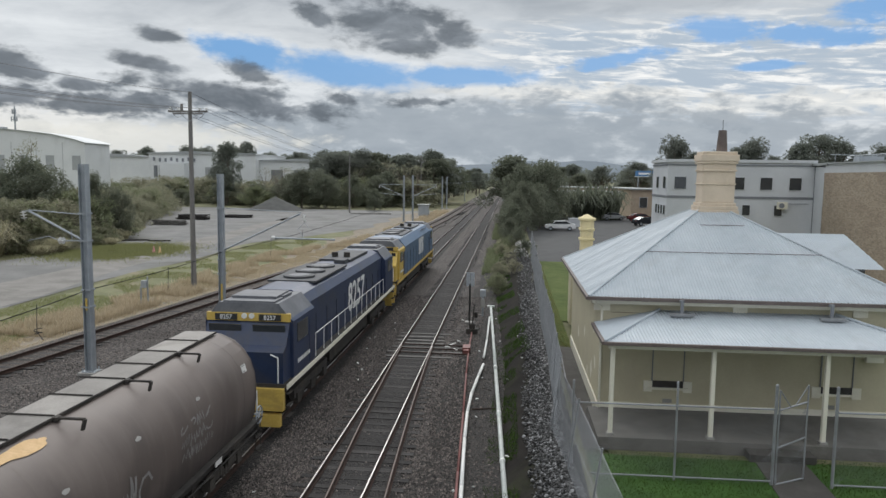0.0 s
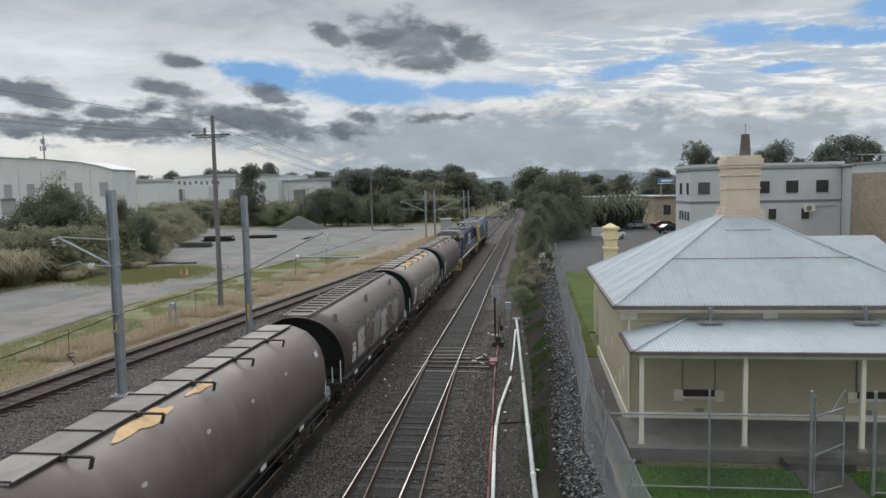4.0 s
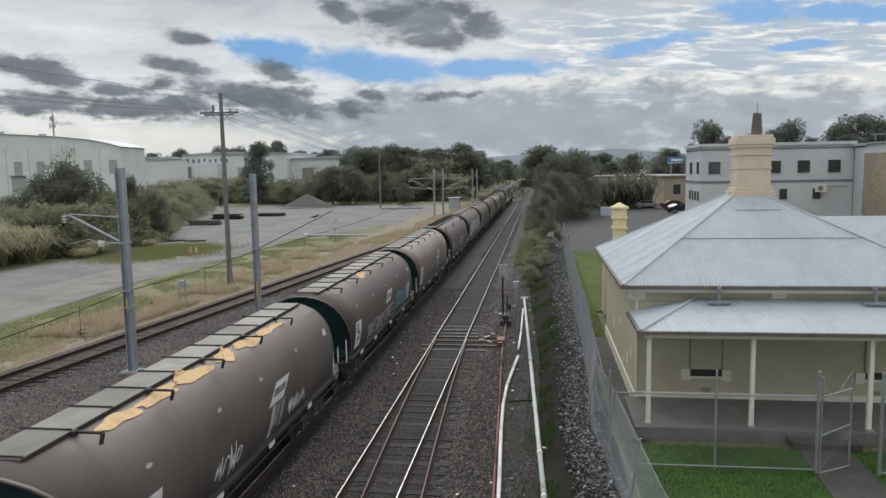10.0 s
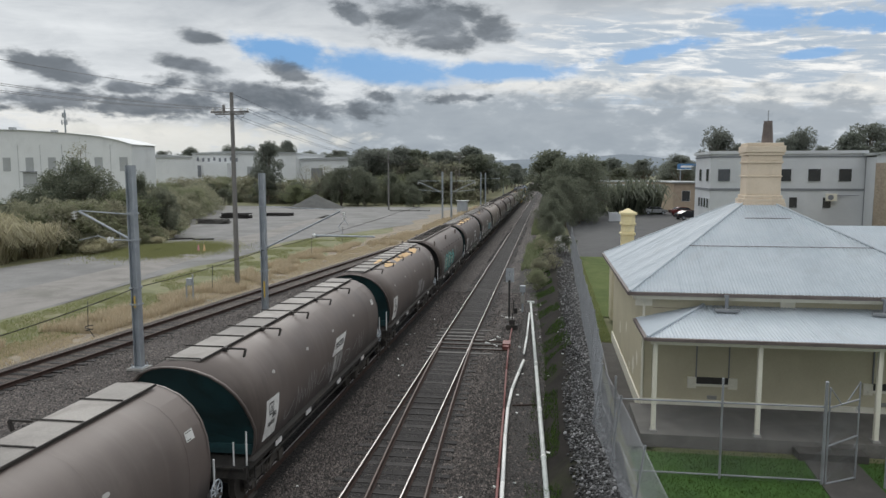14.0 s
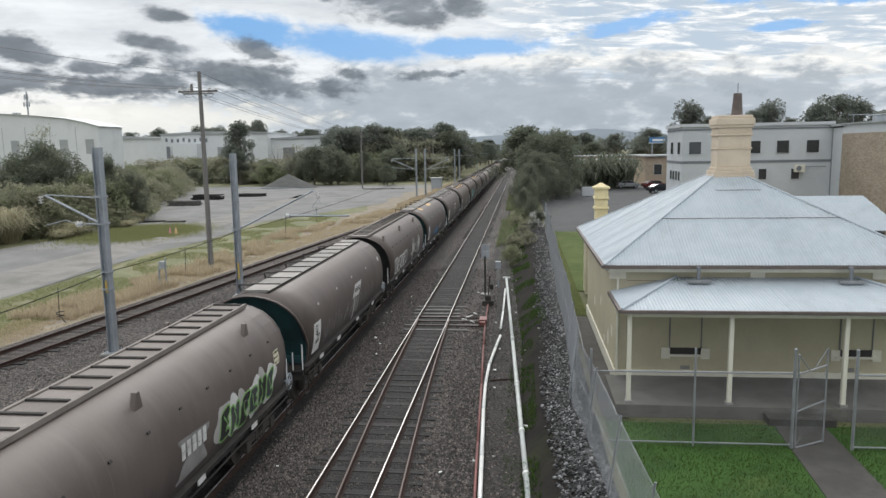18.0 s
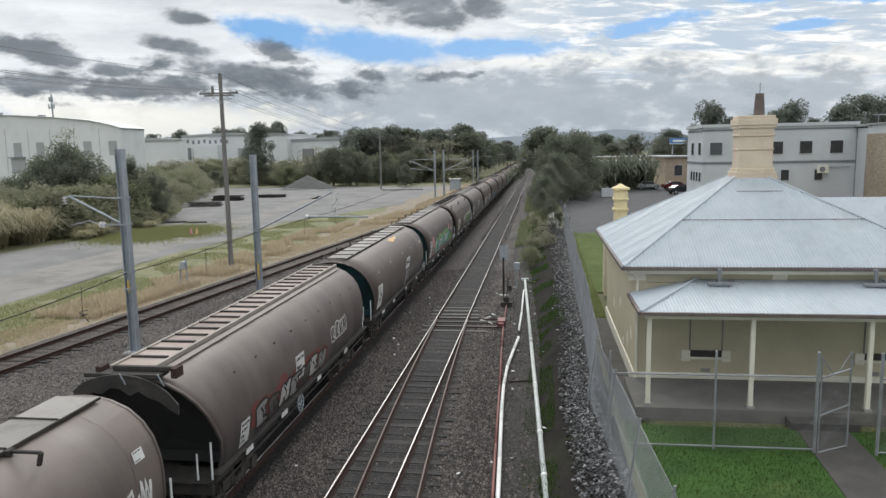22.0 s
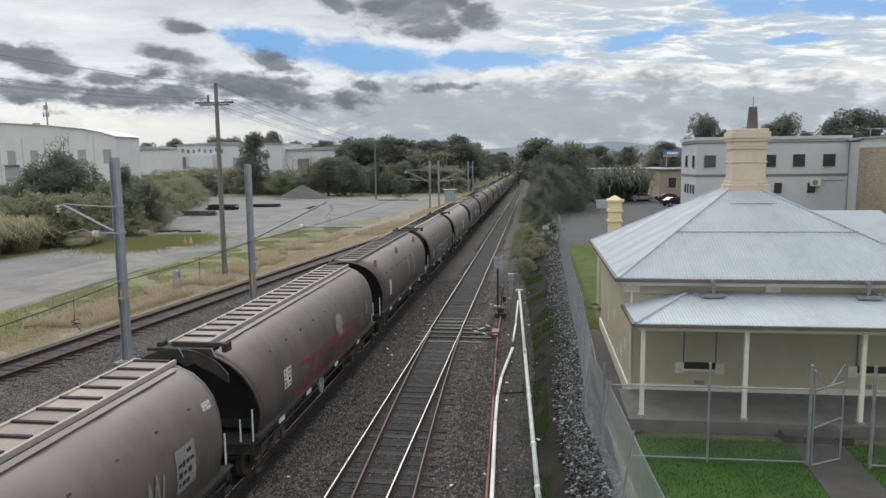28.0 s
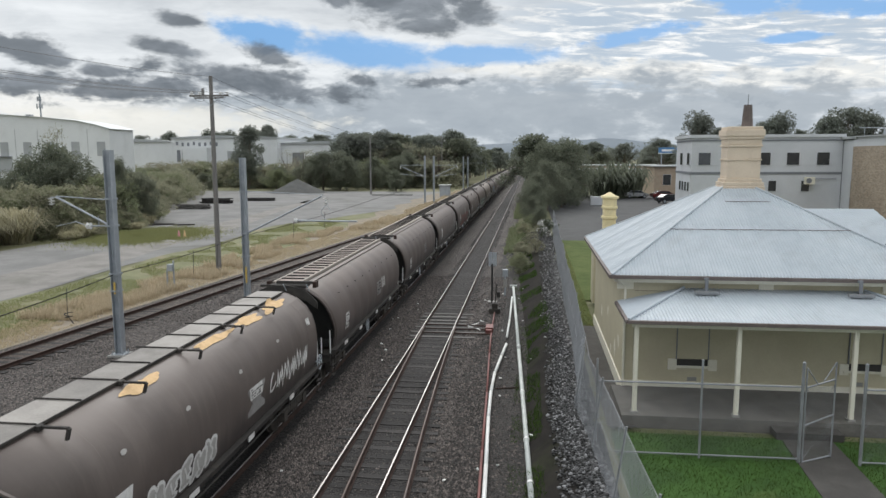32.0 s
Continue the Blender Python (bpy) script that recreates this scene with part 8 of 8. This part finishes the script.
belt("bare", 66, 110, 5.0, 12, (4.5, 7.0), 12, 15, 0.7)
for x, y, h, k, wd in ((-76.0, 186, 17.0, "tree", 0.75), (-101, 267, 22.0, "gum", 0.6), (-58.5, 82, 13.2, "bare", 0.5), (-72, 206, 11.0, "bare", 1.2), (-67.5, 207, 11.5, "bare", 1.2), (-64, 205, 11.0, "bare", 1.2), (-62, 186, 9.0, "bare", 1.3)):
    plant(k, x, y, h, None, wd)
scatter("scrub", (-128, -60), (190, 222), (4.0, 7.5), 34, 51, 1.5)
scatter("shrub", (-120, -64), (176, 200), (3.6, 6.0), 20, 52, 1.3)
for x, y, h in ((-57, 181, 9.0), (-53, 178, 10.0), (-49, 180, 10.4), (-46.5, 177, 8.8), (-41, 184, 8.5), (-36, 190, 9), (-32.8, 172, 5.4), (-34, 196, 10), (-28, 214, 10.5)):
    plant("thicket", x, y, h, None, 1.0)
# the wood beyond the yard
rng = random.Random(21)
for i in range(40):
    y = rng.uniform(205, 265)
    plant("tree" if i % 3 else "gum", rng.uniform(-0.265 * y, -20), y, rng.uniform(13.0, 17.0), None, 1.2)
scatter("scrub", (-58, -24), (196, 208), (5.0, 8.5), 20, 61, 1.5)
for i in range(16):
    plant("bare", rng.uniform(-46, -20), rng.uniform(196, 240), rng.uniform(11, 14), None, 1.2)
for i in range(16):
    plant("tree", rng.uniform(-26, -14) - i * 0.2, 270 + i * 16, rng.uniform(10, 14), None, 1.2)
# trees along the line on the cottage's side
for x, y, h in ((2.4, 100, 7.2), (1.0, 92, 5.4), (5.4, 112, 10.8), (2.4, 112, 9.8), (6.8, 122, 10.2), (4.6, 106, 7.0), (0.5, 86, 4.6), (0.2, 79, 3.4), (3.4, 124, 10.6), (1.0, 74, 2.4), (-0.2, 96, 4.4)):
    plant("thicket", x, y, h, None, 0.78)
for i in range(18):
    plant("tree", rng.uniform(0, 9) , 128 + i * 14, rng.uniform(8.5, 13), None, 1.2)
for x, y, h in ((10.6, 137, 4.6), (13.5, 138, 5.0), (17.5, 139, 4.0)):
    plant("shrub", x, y, h, None, 1.2)
for x, y, h in ((12.8, 131, 6.4), (15.8, 132, 7.2), (18.6, 133, 6.0)):
    plant("palm", x, y, h, None, 0.85)
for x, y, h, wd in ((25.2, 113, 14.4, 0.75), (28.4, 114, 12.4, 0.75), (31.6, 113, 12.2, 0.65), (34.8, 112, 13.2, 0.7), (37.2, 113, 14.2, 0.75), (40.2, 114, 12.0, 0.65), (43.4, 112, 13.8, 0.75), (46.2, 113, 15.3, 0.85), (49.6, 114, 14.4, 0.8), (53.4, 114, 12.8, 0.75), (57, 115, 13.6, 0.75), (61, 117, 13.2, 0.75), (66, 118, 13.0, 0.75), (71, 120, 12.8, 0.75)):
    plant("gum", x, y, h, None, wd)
plant("tree", 23.6, 39, 8.0, None, 0.7)
plant("thicket", 22.6, 36.5, 3.4, None, 0.8)
for i in range(26):
    plant("gum" if i % 2 else "tree", rng.uniform(14, 110), rng.uniform(230, 330), rng.uniform(9, 15), None, 1.4)
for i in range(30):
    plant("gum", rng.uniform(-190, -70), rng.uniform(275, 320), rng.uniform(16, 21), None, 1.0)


def far_woods():
    """Distant tree belts, one joined mass of crowns."""
    rng = random.Random(9)
    v, f = [], []
    for x0, x1, y0, y1, h0, h1, n in ((-420, -30, 380, 620, 12, 19, 170), (12, 420, 360, 640, 11, 18, 170), (-60, 80, 640, 900, 10, 16, 60)):
        for _ in range(n):
            x, y, h = rng.uniform(x0, x1), rng.uniform(y0, y1), rng.uniform(h0, h1)
            cl = [((x + rng.uniform(-5, 5), y + rng.uniform(-5, 5), h * rng.uniform(0.3, 0.85)), rng.uniform(2.2, 4.0)) for _ in range(6)]
            a, b = leaf_cloud(rng, cl, 150, 1.0)
            k = len(v)
            v += a
            f += [tuple(i + k for i in q) for q in b]
    tagged(new("far_woods", mesh_py("far_woods", v, f, LEAF_HAZY)), "distant dark belts of eucalyptus woodland", "woods", "", "stuff")


far_woods()
# blue-grey of the distant haze is put into the hills' base colour
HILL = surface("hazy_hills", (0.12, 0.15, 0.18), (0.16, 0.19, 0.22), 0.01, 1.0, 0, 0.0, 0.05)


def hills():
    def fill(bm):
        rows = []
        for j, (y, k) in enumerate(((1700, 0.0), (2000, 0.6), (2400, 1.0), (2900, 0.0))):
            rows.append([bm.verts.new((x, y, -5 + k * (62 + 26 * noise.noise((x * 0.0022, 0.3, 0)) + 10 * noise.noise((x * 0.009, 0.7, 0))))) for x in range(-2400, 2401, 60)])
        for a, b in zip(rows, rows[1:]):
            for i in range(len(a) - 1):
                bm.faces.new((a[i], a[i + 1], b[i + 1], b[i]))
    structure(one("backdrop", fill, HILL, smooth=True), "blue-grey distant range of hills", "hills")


hills()


def blades(name, n, place, h0, h1, mat, label, seed, lean=0.4, width=0.012):
    """Grass as single blades."""
    rng = random.Random(seed)
    v, f = [], []
    for _ in range(n):
        p = place(rng)
        if p is None:
            continue
        x, y, z = p
        h, a, l = rng.uniform(h0, h1), rng.uniform(0, 6.28), rng.uniform(0, lean)
        c, s = math.cos(a), math.sin(a)
        w = width * rng.uniform(0.7, 1.5)
        k = len(v)
        v += [(x - s * w, y + c * w, z), (x + s * w, y - c * w, z), (x + c * h * l * 0.5, y + s * h * l * 0.5, z + h * 0.65), (x + c * h * l, y + s * h * l, z + h)]
        f += [(k, k + 1, k + 2), (k, k + 2, k + 3)]
    me = mesh_py(name, v, f, mat)
    return tagged(new(name, me), label, "grass", "", "stuff")


def tufty(x, y, s, t):
    return noise.noise((x * s, y * s, 3.0)) > t


def lawn_at(r):
    x, y = r.uniform(2.3, 14), r.uniform(9, 19.2)
    if 6.0 + (y - 11) * 0.09 < x < 7.5 + (y - 11) * 0.06:
        return None
    return x, y, LZ


blades("lawn_grass", 60000, lawn_at, 0.03, 0.09, GRASS_BLADE, "short green lawn grass", 1, 0.8, 0.006)
blades("side_grass", 14000, lambda r: (r.uniform(1.75, 2.9), r.uniform(31, 64), LZ + 0.02), 0.04, 0.13, VERGE_BLADE, "green grass beside the cottage", 2, 0.6, 0.01)


def straw_at(r):
    y = 22 + 150 * r.random() ** 1.4
    e = min(-22.3, left_x(y) - 3.4) if y < 80 else left_x(y) - 3.2
    x = r.uniform(e - 2.6, e + 0.9)
    return (x, y, -0.25) if tufty(x, y, 0.35, -0.3 if y < 40 else 0.0) and (y > 33 or tufty(x, y, 0.2, 0.1)) else None


blades("straw_grass", 110000, straw_at, 0.15, 0.6, STRAW_BLADE, "tall dry straw-coloured grass beside the track", 3, 0.5, 0.018)


def stubble_at(r):
    y = 17 + 120 * r.random() ** 1.5
    x = left_x(y) - 2.0 - 3.2 * r.random() ** 0.8
    return (x, y, -0.25) if tufty(x, y, 0.8, -0.3) else None


blades("straw_stubble", 70000, stubble_at, 0.04, 0.2, STRAW_BLADE, "short dry grass at the ballast's edge", 13, 0.9, 0.016)


def green_at(r):
    y = 18 + 75 * r.random() ** 1.2
    x = r.uniform(-30.2, -24.0)
    return (x, y, -0.26) if tufty(x, y, 0.3, -0.35 if y < 45 else 0.0) else None


blades("verge_grass", 60000, green_at, 0.05, 0.2, VERGE_BLADE, "patchy green grass on the verge", 4, 0.6, 0.014)
blades("verge_grass", 60000, lambda r: ((x, y, -0.27) if tufty(x := r.gauss(-41.0, 2.6), y := r.gauss(71.5, 3.4), 0.35, -0.5) else None), 0.1, 0.35, VERGE_BLADE, "green grass tongue at the yard's edge", 5, 0.6, 0.02)


def bank_at(r):
    y = 9 + 70 * r.random()
    k = r.random() ** (1.6 if y < 28 else 1.0)
    x = toe_x(y) - 0.35 + (1.9 + 0.2) * k
    if y < 30 and k > 0.42 or k > 0.75:
        return None
    return (x, y, land(x, y) + 0.02) if tufty(x, y, 0.5, 0.0 if y > 28 else -0.05) and r.random() < 0.5 else None


blades("bank_weeds", 90000, bank_at, 0.05, 0.2, GRASS_BLADE, "dark green weeds on the bank", 6, 0.7, 0.012)
blades("bank_weeds", 16000, lambda r: ((x, y, -0.26) if tufty(x := r.uniform(-2.2, 0.6), y := r.uniform(60, 125), 0.3, -0.1) else None), 0.2, 0.7, LEAF_GREEN, "weeds beside the distant line", 7, 0.6, 0.03)
scatter("scrub", (-0.9, 1.0), (50, 82), (0.6, 1.5), 14, 31, 1.0)
# white-flowering creeper on the far end of the fence
pl = plant_meshes(91, 1.7, 1.0, 16, 700, 0.05, PIPE_WHITE, 0.2)
greenery = plant_meshes(92, 1.6, 1.0, 20, 2600, 0.06, LEAF_DARK, 0.1)
t = thing("creeper", "pale flowering creeper on the fence", "plant")
t.location = (1.6, 63, 1.0)
for nm, me in (("flower_mass", pl[0]), ("leaf_mass", greenery[0]), ("stem", pl[1])):
    o = new(nm, me)
    o.parent = t
    if nm != "stem":
        tagged(o, kind="stuff")


def loose_stones():
    """Single stones lying on the ballast beside and between the near rails."""
    rng = random.Random(12)
    v, f = [], []
    for n in range(84000):
        y = 14.5 + 34 * rng.random() ** 1.5
        x = rng.uniform(-7.1, 0.1)
        if (NEAR - 0.9 < x < NEAR + 0.9 + splay(y) or x > -1.3) and n % 5:
            x = rng.uniform(-7.1, -5.2)
        if n > 62000:
            y = 20 + 36 * rng.random()
            x = rng.uniform(left_x(y) + 1.0, -9.8)
        s = rng.uniform(0.02, 0.05)
        z = -0.2 if x < -2.6 else -0.212
        a = rng.uniform(0, 3.14)
        c, q = math.cos(a) * s, math.sin(a) * s
        k = len(v)
        t = [rng.uniform(0.6, 1.3) for _ in range(5)]
        v += [(x + c * t[0], y + q * t[0], z), (x - q * t[1], y + c * t[1], z + s * 0.2), (x - c * t[2], y - q * t[2], z), (x + q * t[3], y - c * t[3], z + s * 0.1), (x + c * 0.2, y + q * 0.2, z + s * t[4])]
        f += [(k, k + 1, k + 4), (k + 1, k + 2, k + 4), (k + 2, k + 3, k + 4), (k + 3, k, k + 4)]
    tagged(new("loose_ballast", mesh_py("loose_ballast", v, f, STONE)), "loose brown-grey stones on the ballast", "stones", "", "stuff")


STONE = leaf_mat("single_stone", (0.01, 0.008, 0.007), (0.3, 0.252, 0.225), (0.03, 0.025, 0.023), 0.0, 2.2)
loose_stones()


# ---- sleepers, last ----
def sleepers():
    bm = bmesh.new()
    box(bm, (0, 0, 0), (2.5, 0.23, 0.12))
    me = mesh_of("sleeper", bm, SLEEPER)
    rng = random.Random(4)
    for parent, fn, y0, y1, grow in ((near_track, lambda y: NEAR, 8, 110, True), (far_track, left_x, 14, 80, False)):
        y = y0
        while y < y1:
            o = new("sleeper", me)
            extra = splay(y) if grow else 0.0
            o.parent = parent
            o.location = (fn(y) + extra / 2 + rng.uniform(-0.05, 0.05), y, (-0.238 if y > 36 else -0.226) + rng.uniform(-0.012, 0.008))
            o.rotation_euler = (0, 0, rng.uniform(-0.02, 0.02))
            if grow:
                o.scale = ((2.5 + extra) / 2.5, 1, 1)
            y += 0.61
    bm = bmesh.new()
    box(bm, (0, 0, 0), (2.5, 0.2, 0.1))
    pale = mesh_of("sleeper", bm, SLEEPER_PALE)
    for y, dx, k in ((31.6, 0.35, 1.2), (32.5, 0.5, 1.4), (33.4, 0.45, 1.3), (34.2, 0.1, 0.9), (34.9, 0.0, 0.95), (35.7, -0.05, 0.9), (36.4, 0.1, 1.05)):
        o = new("sleeper", pale)
        o.parent, o.location, o.scale = near_track, (NEAR + dx, y, -0.195), (k, 1, 1)
        o.rotation_euler = (0, 0, rng.uniform(-0.03, 0.03))


sleepers()


# ---- what moves ----
def motions():
    for k, kind, w, mid in VEHICLES:
        walk(w, [(t, pose(TRAIN_X, mid + travelled(t), 0)) for t in [0, 0.5] + list(range(1, 32)) + [31.5, 32]])
    # the white car backs up, then drives off behind the cottage
    turns = [(0, 7.4, 103.2, 180), (1, 8.8, 103.4, 183), (2, 10.5, 104.2, 192), (3, 12.2, 107.0, 215), (3.4, 12.3, 107.6, 225), (4.4, 11.2, 103.5, 240), (5.5, 9.6, 97.8, 258),
             (6.3, 9.6, 95.2, 275), (7.2, 10.8, 92.4, 305), (8, 12.0, 91.0, 330), (8.5, 12.9, 90.8, 345), (9, 14.4, 91.1, 355), (9.5, 16.3, 91.4, 360), (10.5, 20.4, 91.6, 360), (12, 25.0, 91.6, 360), (13, 26.0, 91.6, 360), (32, 26.0, 91.6, 360)]
    walk(turning_car, [(t, pose(x, y, LZ + 0.02, 0, 0, r)) for t, x, y, r in turns])


motions()
